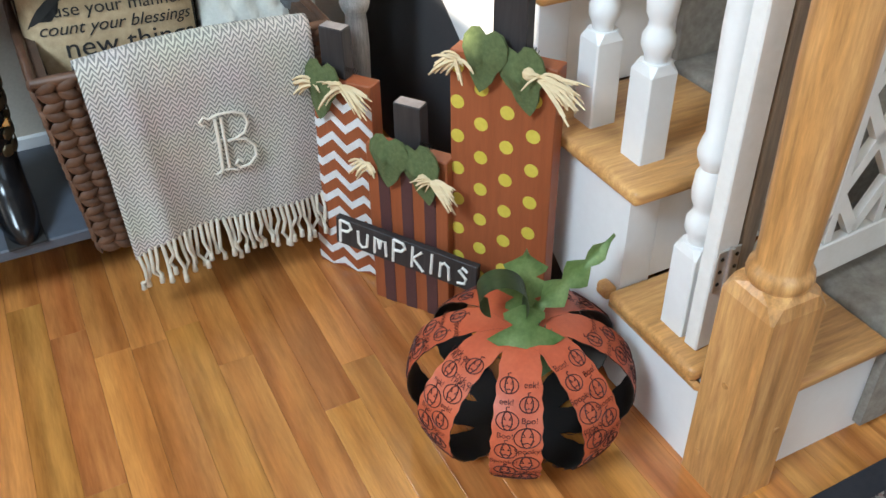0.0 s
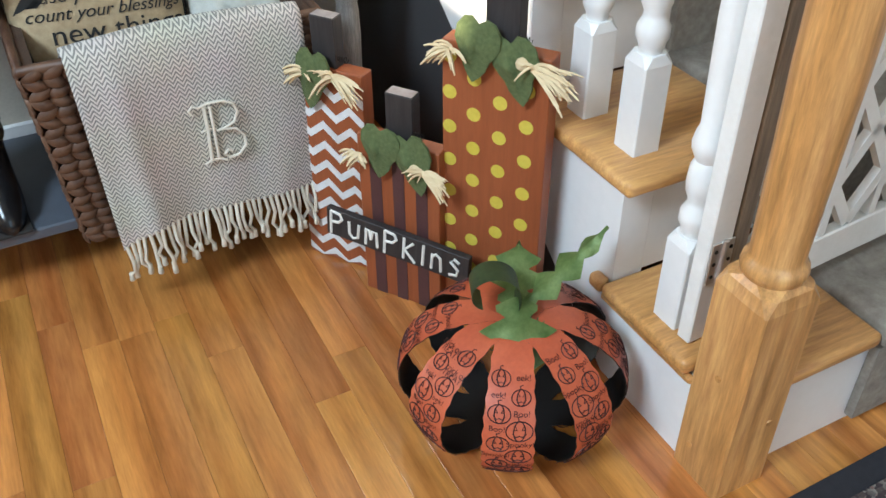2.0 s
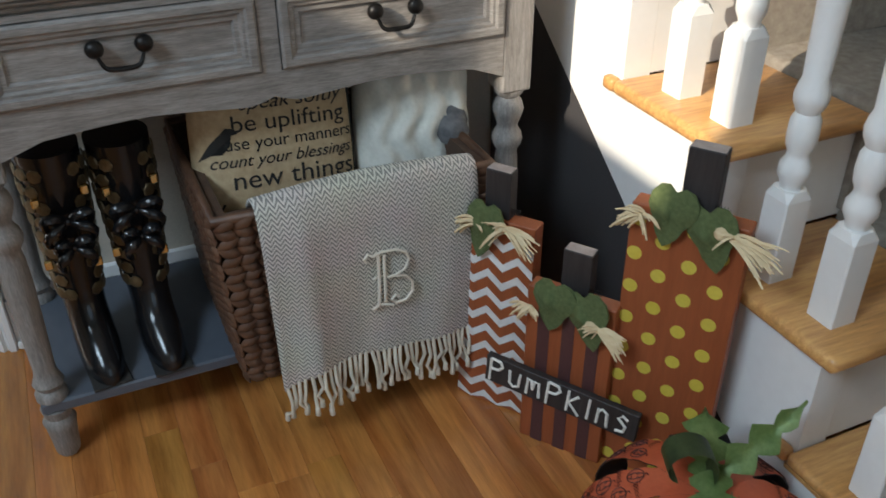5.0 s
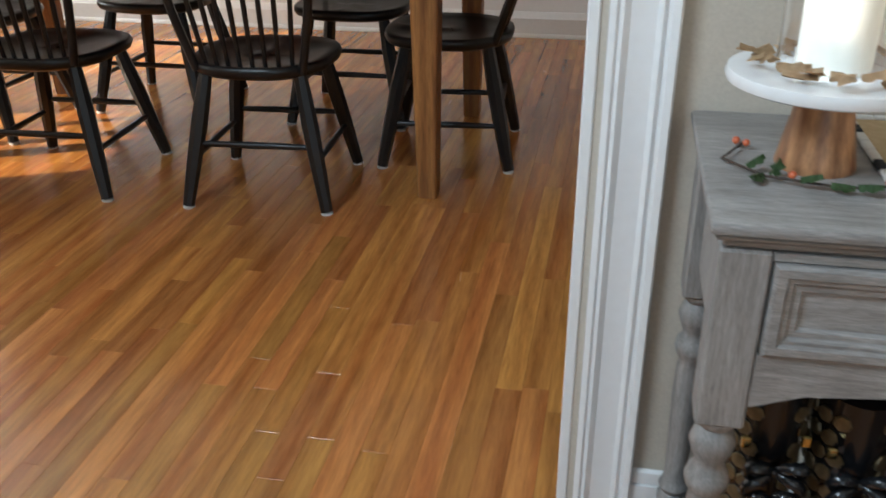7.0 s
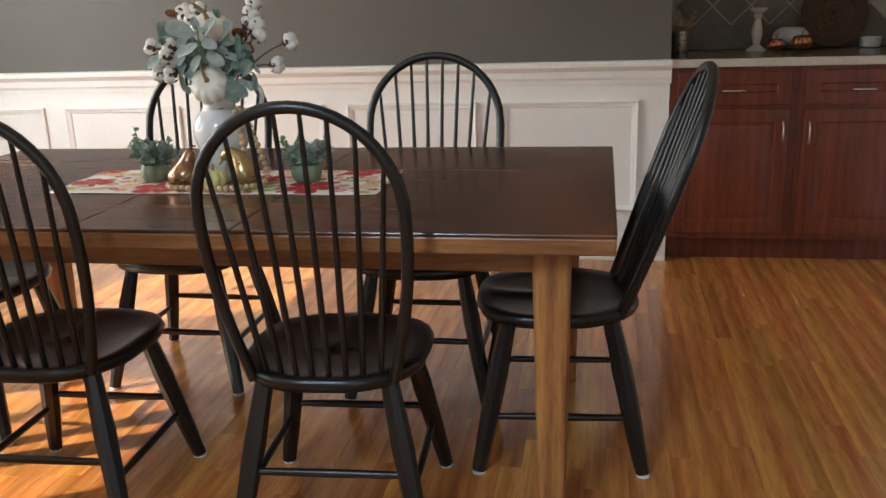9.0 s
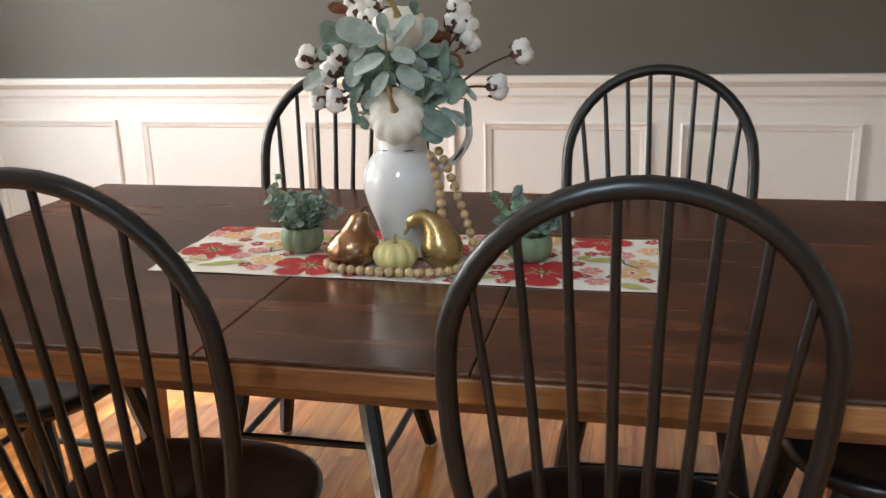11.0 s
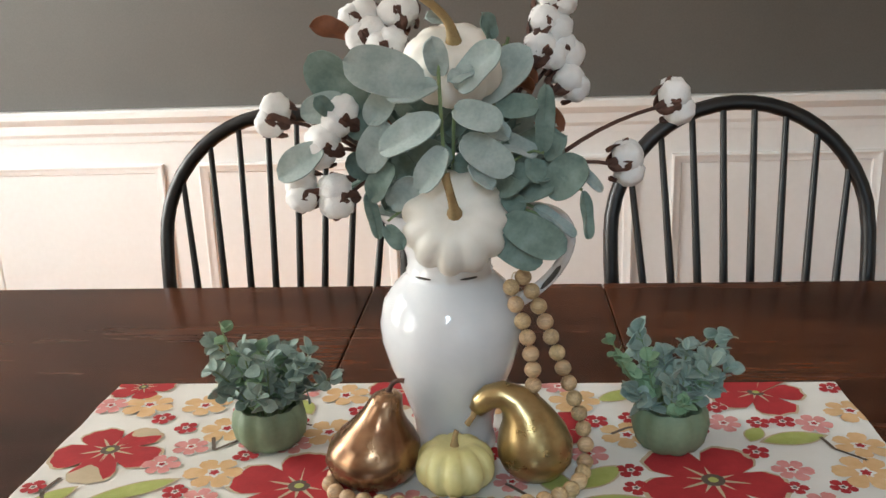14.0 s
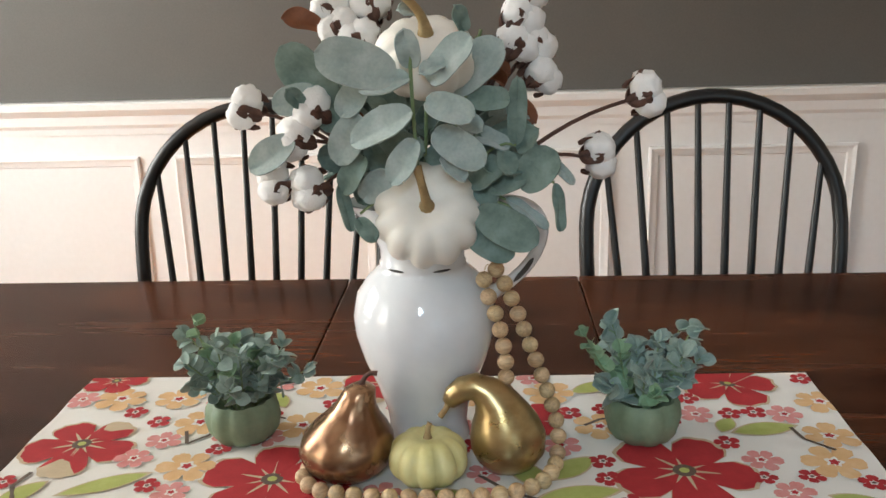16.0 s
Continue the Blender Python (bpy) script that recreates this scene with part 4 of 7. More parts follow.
def strip_at(t, r, zt, zb):
    """Radius, height and slope of a bent band, t from the crown to the floor."""
    a = math.radians(88 - 172 * t)
    if a > 0:
        return r * (0.03 + 0.97 * math.cos(a) ** 0.92), zb + (zt - zb) * (0.47 + 0.53 * math.sin(a) / math.sin(math.radians(88))), a
    return r * (0.06 + 0.94 * math.cos(a) ** 0.75), zb + (zt - zb) * 0.47 * (1 + math.sin(a) / math.sin(math.radians(84))), a


def strip(ang, w, r, zt, zb, zig):
    """A bent band from the crown to the floor, orange outside and black inside, with scalloped edges."""
    bm = bmesh.new()
    n = 60
    o, i_ = [], []
    for k in range(n + 1):
        rad, z, a = strip_at(k / n, r, zt, zb)
        hw = w * (0.5 + 0.5 * math.cos(a * 0.85)) + zig * math.sin(k * math.pi / 2)
        row = [(rad - abs(q) ** 2 * 0.003, q * hw, z) for q in (-1, -0.5, 0, 0.5, 1)]
        o.append(row)
        i_.append([(x - 0.0016 * math.cos(a), y * 0.99, zz - 0.0016 * math.sin(a)) for x, y, zz in row])
    m = Matrix.Rotation(ang, 4, "Z")
    va = [[bm.verts.new(m @ Vector(p)) for p in r0] for r0 in o]
    vb = [[bm.verts.new(m @ Vector(p)) for p in r0] for r0 in i_]
    for k in range(n):
        for q in range(4):
            bm.faces.new((va[k][q], va[k][q + 1], va[k + 1][q + 1], va[k + 1][q])).material_index = 0
            bm.faces.new((vb[k][q + 1], vb[k][q], vb[k + 1][q], vb[k + 1][q + 1])).material_index = 1
        for q in (0, 4):
            bm.faces.new((va[k][q], va[k + 1][q], vb[k + 1][q], vb[k][q])).material_index = 1
    bmesh.ops.recalc_face_normals(bm, faces=bm.faces)
    return bm


def wrap_print(u, v, t0):
    """A point u across and v up a band's printed face, about the place t0 along it."""
    t = min(0.97, max(0.05, t0 - v / 0.36))
    rad, z, a = strip_at(t, R, H, 0.002)
    rad, z = rad + 0.0007 * math.cos(a), z + 0.0007 * math.sin(a)
    return Vector((rad - (u / 0.033) ** 2 * 0.003, u, z))


def print_pumpkin(bm, u, t0, k):
    """A small outlined pumpkin with a grin."""
    put = lambda pts: tube(bm, [wrap_print(u + k * x, k * y, t0) for x, y in pts], 0.00075, 4)
    ell = lambda rx, ry, a0, a1, n: [(rx * math.cos(a0 + (a1 - a0) * i / n), ry * math.sin(a0 + (a1 - a0) * i / n)) for i in range(n + 1)]
    put(ell(0.0125, 0.0105, 0, 2 * math.pi, 16))
    put(ell(0.0055, 0.0105, 0, 2 * math.pi, 12))
    put([(-0.001, 0.0105), (-0.002, 0.0145), (0.002, 0.0155)])
    put([(-0.0065, -0.002), (-0.003, -0.006), (0.0, -0.0045), (0.003, -0.006), (0.0065, -0.002)])
    for e in (-1, 1):
        put([(e * 0.0055, 0.002), (e * 0.002, 0.0015), (e * 0.004, 0.0055), (e * 0.0055, 0.002)])


def print_word(text, u, t0, size, parent, ang):
    ob = words("printed_word", text, size, M_PRINT, parent, Matrix(), 0.0002, "dark printed word")
    for v in ob.data.vertices:
        p = wrap_print(u + v.co.x, v.co.y, t0)
        v.co = Matrix.Rotation(ang, 4, "Z") @ p
    return ob


for i in range(8):
    ang = 2 * math.pi * i / 8
    band = part("orange_strip", strip(ang, 0.033, R, H, 0.002, 0.0011), [M_ORANGE, M_INNER], pk, "orange strip printed with small dark pumpkins and words", 60)
    bm = bmesh.new()
    for k in range(13):
        t0 = 0.17 + 0.06 * k + 0.02 * (i % 3)
        if t0 > 0.93:
            continue
        e = 1 if (k + i) % 2 else -1
        print_pumpkin(bm, -0.013 * e, t0, 0.95 if k < 2 else 1.35 if k % 2 else 1.15)
        print_word(("trick or", "eek!", "Boo!", "Spooky!")[(k // 2 + i) % 4], 0.015 * e, t0 + 0.005, 0.011, band, ang)
        if (k // 2 + i) % 4 == 0:
            print_word("TREAT!", 0.015 * e, t0 + 0.026, 0.011, band, ang)
    part("printed_picture", bm, M_PRINT, band, "dark printed outlines", at=Matrix.Rotation(ang, 4, "Z"))
bm = bmesh.new()
pts = []
for k in range(30):
    t = k / 29
    a = -1.2 + 5.4 * t
    rr0 = 0.046 * (1 - 0.6 * t)
    pts.append((-0.036 + rr0 * math.cos(a) * 1.0, 0.0, H + 0.026 + rr0 * math.sin(a) + 0.012))
wv = 0.02
a_ = [[bm.verts.new((x, y - wv, z)), bm.verts.new((x, y + wv, z))] for x, y, z in pts]
for p, q in zip(a_, a_[1:]):
    bm.faces.new((p[0], p[1], q[1], q[0]))
g = bmesh.ops.solidify(bm, geom=bm.faces[:], thickness=0.0012)
part("curled_stem", bm, M_TINSTEM, pk, "curled metal stem", 60, at=pose(0, 0, 0.0, 0, 0, -35))


def tin_leaf(length, width, lobes, droop):
    """A toothed leaf with a midrib fold, thick sheet."""
    bm = bmesh.new()
    n = 4 * lobes + 1
    up, dn = [], []
    rows = []
    for k in range(n):
        t = k / (n - 1)
        e = width * math.sin(math.pi * min(1, t * 0.94 + 0.06)) ** 0.8 * (1.0 + (0.4 if k % 4 == 1 else -0.52 if k % 4 == 3 else 0))
        e = max(0.0008, e * (1 - 0.2 * t))
        z = -droop * t * t
        rows.append([(length * t, -e, z - 0.006), (length * t, -e * 0.4, z - 0.002), (length * t, 0, z), (length * t, e * 0.4, z - 0.002), (length * t, e, z - 0.006)])
    va = [[bm.verts.new(p) for p in r] for r in rows]
    for a, b in zip(va, va[1:]):
        for j in range(4):
            bm.faces.new((a[j], a[j + 1], b[j + 1], b[j]))
    bmesh.ops.solidify(bm, geom=bm.faces[:], thickness=0.0009)
    return bm


for L, wd, lob, dr, az, tilt, dz in ((0.105, 0.04, 3, 0.045, -128, 14, 0.02), (0.1, 0.032, 3, 0.02, -75, 20, 0.006), (0.16, 0.024, 4, -0.015, -18, -34, 0.0), (0.1, 0.036, 3, 0.0, 45, -22, 0.006)):
    part("metal_leaf", tin_leaf(L, wd, lob, dr), M_TINLEAF, pk, "toothed green metal leaf", 40, pose(0, 0, H + 0.004 + dz, 0, tilt, az))
for az, L in ((-165, 0.07), (-70, 0.06)):
    bm = bmesh.new()
    coil(bm, (0.02, 0, 0), 0.0085, 5, 0.009, 0.0009)
    part("wire_tendril", bm, M_TINSTEM, pk, "green wire tendril", 60, pose(0, 0, H - 0.002, 0, 12, az))

# ---- hall: basket with towel and pillows, boots ----
M_WICKER = mottled("brown_water_hyacinth", (0.055, 0.024, 0.014), (0.15, 0.075, 0.042), 0.5, (30, 30, 30), 260, 0.35)
M_BASKIN = mottled("basket_shade_backing", (0.05, 0.026, 0.016), (0.09, 0.05, 0.03), 0.8, (50, 50, 50), 400, 0.6)
BX0, BX1, BY0, BY1, BZ0, BZ1 = 0.350, 0.732, 1.396, 1.72, 0.121, 0.436
FL = 0.024
bas = thing("wicker_basket", (0.541, 1.556, 0.121), 0, "brown woven water-hyacinth basket standing on the console shelf", "basket")
cx, cy = 0.541, 1.556


def flare(u):
    return FL * u


def basket_corner(u):
    f = flare(u)
    return BX0 - f - cx, BX1 + f - cx, BY0 - f * 1.25 - cy, BY1 + f * 0.4 - cy, BZ0 + (BZ1 - BZ0) * u - BZ0


# Backing behind the strands, coloured dark for the shade between and inside them.
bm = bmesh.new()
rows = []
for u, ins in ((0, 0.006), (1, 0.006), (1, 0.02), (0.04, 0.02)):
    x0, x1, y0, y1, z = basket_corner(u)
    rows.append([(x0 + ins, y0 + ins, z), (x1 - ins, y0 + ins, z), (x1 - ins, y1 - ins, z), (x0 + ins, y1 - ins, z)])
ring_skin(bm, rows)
part("shaded_backing", bm, M_BASKIN, bas)
rr1 = random.Random(5)


def weave_wall(bm, p, q, nx, ny, out):
    """Rows of leaning plump strands between the lower and the upper edge of a wall."""
    for j in range(ny):
        for i in range(nx):
            u0, v0 = i / nx, j / ny
            a0, b0 = (u0 + 0.5 / nx), (v0 + 0.5 / ny)
            lo = Vector(p[0]).lerp(Vector(p[1]), a0)
            hi = Vector(q[0]).lerp(Vector(q[1]), a0)
            c = lo.lerp(hi, b0) + Vector(out) * (0.002 + 0.0015 * rr1.random())
            along = (Vector(p[1]) - Vector(p[0])).normalized()
            upv = (hi - lo).normalized()
            k = 1 if j % 2 else -1
            d = (along * 0.9 + upv * 0.42 * k).normalized()
            L = (Vector(p[1]) - Vector(p[0])).length / nx * 0.72
            w = (hi - lo).length / ny * 0.6
            nrm = Vector(out).normalized()
            side = d.cross(nrm).normalized()
            rings = []
            for t, s in ((-1, 0.25), (-0.5, 0.9), (0, 1.05), (0.5, 0.9), (1, 0.25)):
                row = []
                for g in range(6):
                    ang = 2 * math.pi * g / 6
                    row.append(c + d * L * t + side * w * s * math.cos(ang) + nrm * (0.0055 * s * math.sin(ang) + 0.002 * (1 - abs(t))))
                rings.append(row)
            ring_skin(bm, rings)
    return bm


x0, x1, y0, y1, z0 = basket_corner(0)
X0, X1, Y0, Y1_, Z1 = basket_corner(1)
bm = bmesh.new()
weave_wall(bm, [(x0, y0, z0), (x1, y0, z0)], [(X0, Y0, Z1), (X1, Y0, Z1)], 16, 20, (0, -1, 0))
weave_wall(bm, [(x0, y1, z0), (x0, y0, z0)], [(X0, Y1_, Z1), (X0, Y0, Z1)], 13, 20, (-1, 0, 0))
weave_wall(bm, [(x1, y0, z0), (x1, y1, z0)], [(X1, Y0, Z1), (X1, Y1_, Z1)], 13, 20, (1, 0, 0))
tagged(part("weave", bm, M_WICKER, bas, "plump woven strands", 60), kind="stuff")
part("rim", tube(bmesh.new(), [(X0, Y0, Z1), (0, Y0 - 0.002, Z1 - 0.003), (X1, Y0, Z1), (X1, 0, Z1 + 0.002), (X1, Y1_, Z1), (X0, Y1_, Z1), (X0 - 0.002, 0, Z1)], 0.0085, 8, True), M_WICKER, bas, "braided rim", 60)

# towel with herringbone weave over the rim
M_TOWEL = material("grey_cream_herringbone", (0.5, 0.48, 0.44), 0.9)
tc = add(M_TOWEL, "TexCoord")
sx = add(M_TOWEL, "SeparateXYZ")
wire(M_TOWEL, tc, "Object", sx, 0)


def math_node(m, op, a, b=None, c=None):
    n = add(m, "Math")
    n.operation = op
    for i, v in enumerate((a, b, c)):
        if v is None:
            continue
        if isinstance(v, (int, float)):
            n.inputs[i].default_value = v
        else:
            m.node_tree.links.new(v, n.inputs[i])
    return n.outputs[0]


pp = math_node(M_TOWEL, "PINGPONG", sx.outputs[0], 0.0068)
zz = math_node(M_TOWEL, "ADD", math_node(M_TOWEL, "MULTIPLY", pp, 1.4), sx.outputs[2])
sn = math_node(M_TOWEL, "SINE", math_node(M_TOWEL, "MULTIPLY", zz, 2 * math.pi / 0.0078))
nz = add(M_TOWEL, "TexNoise", Scale=9.0, Detail=3.0)
wire(M_TOWEL, tc, "Object", nz, "Vector")
st = math_node(M_TOWEL, "MULTIPLY_ADD", sn, 0.5, 0.5)
rpt = ramp(M_TOWEL, [(0.3, (0.26, 0.245, 0.225)), (0.62, (0.70, 0.65, 0.575))])
M_TOWEL.node_tree.links.new(st, rpt.inputs["Fac"])
mxt = mix(M_TOWEL, "MULTIPLY", 0.25)
wire(M_TOWEL, rpt, 0, mxt, 6)
wire(M_TOWEL, nz, "Color", mxt, 7)
wire(M_TOWEL, mxt, 2, bsdf(M_TOWEL), "Base Color")
bt = add(M_TOWEL, "Bump", Strength=0.5, Distance=0.001)
M_TOWEL.node_tree.links.new(st, bt.inputs["Height"])
wire(M_TOWEL, bt, "Normal", bsdf(M_TOWEL), "Normal")
bsdf(M_TOWEL).inputs["Sheen Weight"].default_value = 0.2
M_FRINGE = mottled("cream_cotton_fringe", (0.60, 0.53, 0.42), (0.72, 0.66, 0.55), 0.9, (200, 200, 60), 700, 0.7)
M_EMBR = mottled("cream_embroidery_thread", (0.72, 0.66, 0.56), (0.80, 0.75, 0.66), 0.6, (300, 300, 60), 900, 0.6)

tow = thing("hand_towel", (0.553, 1.35, 0.441), 0, "grey herringbone towel with cream fringe hung over the basket rim", "towel")
NU, NV = 40, 44


def towel_pt(u, v):
    """u across, v down: over the rim from inside, then down the front."""
    half = 0.166 - 0.005 * v
    x = -half + 2 * half * u + 0.012 * (1 - v) * (u - 0.5)
    fold = 0.012 * math.exp(-((u - 0.17) / 0.07) ** 2) * min(1, v * 2.5)
    wave = 0.004 * math.sin(u * 9 + 1) * v + 0.0025 * math.sin(u * 21 + v * 3) * v
    if v < 0.1:
        a = v / 0.1
        y, z = 0.055 * (1 - a) + 0.004, 0.006 - 0.02 * (1 - a) ** 2 + 0.012 * math.sin(math.pi * a)
    else:
        a = (v - 0.1) / 0.9
        y, z = 0.004 - 0.012 * math.sin(min(1, a * 5) * math.pi / 2), 0.006 - 0.3 * a
    z += 0.012 * (u - 0.5) * (1 - 0) * 0 + 0.01 * math.sin(u * 3.1) * (1 if v < 0.5 else 0.4)
    if u < 0.17:
        z -= 0.03 * (0.17 - u) / 0.17 * v
        y += 0.012 * (0.17 - u) / 0.17 * v
    return Vector((x, y - fold - wave, z))


bm = bmesh.new()
g0 = [[bm.verts.new(towel_pt(i / NU, j / NV)) for i in range(NU + 1)] for j in range(NV + 1)]
for j in range(NV):
    for i in range(NU):
        bm.faces.new((g0[j][i], g0[j + 1][i], g0[j + 1][i + 1], g0[j][i + 1]))
bm.normal_update()
bmesh.ops.solidify(bm, geom=bm.faces[:], thickness=0.005)
part("cloth", bm, M_TOWEL, tow, smooth=180)
rf = random.Random(8)
for i in range(34):
    u = (i + 0.5) / 34
    p = towel_pt(u, 1.0)
    L = rf.uniform(0.05, 0.068)
    bm = bmesh.new()
    q = [p + Vector((0.0, 0.002, 0.004)), p + Vector((rf.uniform(-0.004, 0.004), -0.004 + rf.uniform(-0.004, 0.004), -L * 0.4)), p + Vector((rf.uniform(-0.007, 0.007), -0.003 + rf.uniform(-0.008, 0.006), -L * 0.75)), p + Vector((rf.uniform(-0.008, 0.008), rf.uniform(-0.01, 0.006), -L))]
    tube(bm, q, [0.0034, 0.0032, 0.0032, 0.003], 6)
    e = q[-1]
    lathe(bm, [(0.0015, 0.004), (0.0042, 0.001), (0.004, -0.004), (0.0048, -0.012), (0.002, -0.014)], 7, Matrix.Translation(e))
    part("fringe_tassel", bm, M_FRINGE, tow, "knotted cotton tassel", 60)


def stroke(pts, r, parent):
    part("embroidery_stroke", tube(bmesh.new(), pts, r, 6), M_EMBR, parent, "cream monogram stroke", 60)


def on_towel(x, z):
    return (0.018 + x, -0.0135 - 0.002 * math.sin(x * 40), -0.148 + z)


emb = part("monogram", tube(bmesh.new(), [on_towel(*p) for p in ((-0.017, 0.045), (-0.017, 0.0), (-0.019, -0.045))], 0.003, 6), M_EMBR, tow, "cream embroidered letter B", 60)
stroke([on_towel(-0.008, z) for z in (0.044, 0.0, -0.044)], 0.0026, emb)
stroke([on_towel(x, z) for x, z in ((-0.036, 0.036), (-0.04, 0.043), (-0.034, 0.05), (-0.026, 0.045), (-0.012, 0.05), (0.01, 0.05), (0.026, 0.043), (0.031, 0.028), (0.024, 0.012), (0.008, 0.004), (-0.004, 0.002))], 0.0024, emb)
stroke([on_towel(x, z) for x, z in ((0.004, 0.004), (0.024, 0.0), (0.036, -0.014), (0.036, -0.032), (0.024, -0.046), (0.008, -0.048), (0.002, -0.04), (0.008, -0.033), (0.014, -0.038))], 0.0026, emb)
stroke([on_towel(x, z) for x, z in ((-0.03, -0.052), (-0.018, -0.046), (-0.006, -0.047), (0.004, -0.052))], 0.0022, emb)
stroke([on_towel(x, z) for x, z in ((-0.028, 0.004), (-0.017, 0.008), (-0.004, 0.006))], 0.0018, emb)

# pillows
M_BURLAP = mottled("natural_burlap", (0.42, 0.30, 0.17), (0.54, 0.41, 0.25), 0.9, (90, 90, 90), 900, 0.6, dist=0.0015)
M_INK = mottled("black_ink_print", (0.015, 0.014, 0.013), (0.03, 0.028, 0.026), 0.85, (60, 60, 60))
M_KNIT = mottled("cream_cable_knit", (0.66, 0.65, 0.58), (0.76, 0.75, 0.68), 0.95, (120, 120, 120), 700, 0.7, dist=0.002)
M_FURGREY = mottled("grey_plush_throw", (0.10, 0.10, 0.105), (0.2, 0.2, 0.205), 0.95, (60, 60, 60), 500, 0.9, dist=0.004)


def cushion(w, h, d, detail=None):
    bm = bmesh.new()
    n = 24
    sides = []
    for s in (-1, 1):
        g = []
        for j in range(n + 1):
            row = []
            for i in range(n + 1):
                u, v = -1 + 2 * i / n, -1 + 2 * j / n
                e = max(0.0, (1 - u ** 4) * (1 - v ** 4)) ** 0.5
                pin = 1 - 0.05 * (u * u * v * v)
                y = s * d * e
                if detail and s < 0:
                    y -= detail(u, v) * e
                row.append(bm.verts.new((u * w / 2 * pin, y, v * h / 2 * pin)))
            g.append(row)
        for j in range(n):
            for i in range(n):
                f = (g[j][i], g[j][i + 1], g[j + 1][i + 1], g[j + 1][i])
                bm.faces.new(f if s < 0 else f[::-1])
    bmesh.ops.remove_doubles(bm, verts=bm.verts[:], dist=0.0002)
    return bm


pil = part("pillow", cushion(0.265, 0.34, 0.042), M_BURLAP, None, "", 180, pose(0.4625, 1.545, 0.41, -14, 4, 3))
tagged(pil, "burlap throw pillow printed with black sayings, in the basket", "pillow")
def on_pillow(ob, w, h, d):
    """Lays a flat print onto the pillow's rounded front."""
    m = ob.matrix_basis.copy()
    for v in ob.data.vertices:
        p = m @ v.co
        u, q = 2 * p.x / w, 2 * p.z / h
        e = max(0.0, (1 - u ** 4) * (1 - q ** 4)) ** 0.5
        v.co = (p.x, -d * e - 0.0008 - (0.0006 if v.co.z > 0 else 0), p.z)
    ob.matrix_basis = Matrix()


for text, size, x, z, sh, wide in (("speak softly", 0.03, 0.04, 0.102, 0.35, 1.25), ("be uplifting", 0.036, 0.035, 0.07, 0, 1.25), ("use your manners", 0.027, 0.035, 0.043, 0, 1.15), ("count your blessings", 0.026, 0.02, 0.017, 0.35, 1.15), ("new things", 0.042, 0.038, -0.018, 0, 1.2), ("try", 0.036, -0.1, -0.055, 0, 1.2)):
    on_pillow(words("print_line", text, size, M_INK, pil, pose(x - 0.019, -0.044, z, 90, 0, 0) @ Matrix.Diagonal((wide * 0.93, 1, 1, 1)), 0.0004, "black printed words", shear=sh), 0.265, 0.34, 0.042)
bird = bmesh.new()
prism(bird, [(-0.03, -0.022), (-0.012, -0.012), (0.004, -0.012), (0.016, 0.0), (0.02, 0.016), (0.03, 0.018), (0.022, 0.026), (0.012, 0.028), (0.004, 0.02), (-0.012, 0.006), (-0.022, -0.008)], 0.005)
on_pillow(part("printed_bird", bird, M_INK, pil, "black printed bird", at=pose(-0.096, -0.044, 0.05)), 0.265, 0.34, 0.0425)
part("piping", tube(bmesh.new(), [(0.124, -0.012, 0.16), (0.126, -0.012, 0.06), (0.127, -0.012, -0.05), (0.124, -0.012, -0.155)], 0.0025, 6), M_INK, pil, "black piping", 60)


def cable(u, v):
    a = 0.018 * abs(math.sin(u * 7.5 + 0.9 * math.sin(v * 12)))
    return a + 0.003 * math.sin(v * 26 + 4 * math.sin(u * 7.5))


solo("knit_pillow", cushion(0.2, 0.33, 0.05, cable), M_KNIT, pose(0.697, 1.55, 0.41, -12, 3, -6), "cream cable-knit pillow leaning in the basket", "pillow", smooth=180)
bm = bmesh.new()
rt = random.Random(3)
for k in range(7):
    p = Vector((0.748 + 0.012 * rt.random(), 1.5 + 0.03 * k / 2, 0.44 + 0.012 * k))
    lathe(bm, [(0.006, -0.03), (0.024, -0.018), (0.03, 0.0), (0.022, 0.02), (0.006, 0.03)], 10, Matrix.Translation(p))
solo("plush_throw", bm, M_FURGREY, Matrix(), "grey plush throw tucked behind the pillows", "blanket", smooth=180)

# tall boots on the shelf
M_BOOT = mottled("black_patent_leather", (0.006, 0.006, 0.007), (0.012, 0.012, 0.013), 0.22, (20, 20, 20), 120, 0.1)
M_GOLD = mottled("gold_scale_leather", (0.085, 0.06, 0.03), (0.21, 0.155, 0.085), 0.4, (70, 70, 40), 300, 0.5, 0.5)
M_BRASS = mottled("polished_brass", (0.62, 0.45, 0.18), (0.7, 0.54, 0.25), 0.2, (40, 40, 40), 200, 0.05, 1.0)


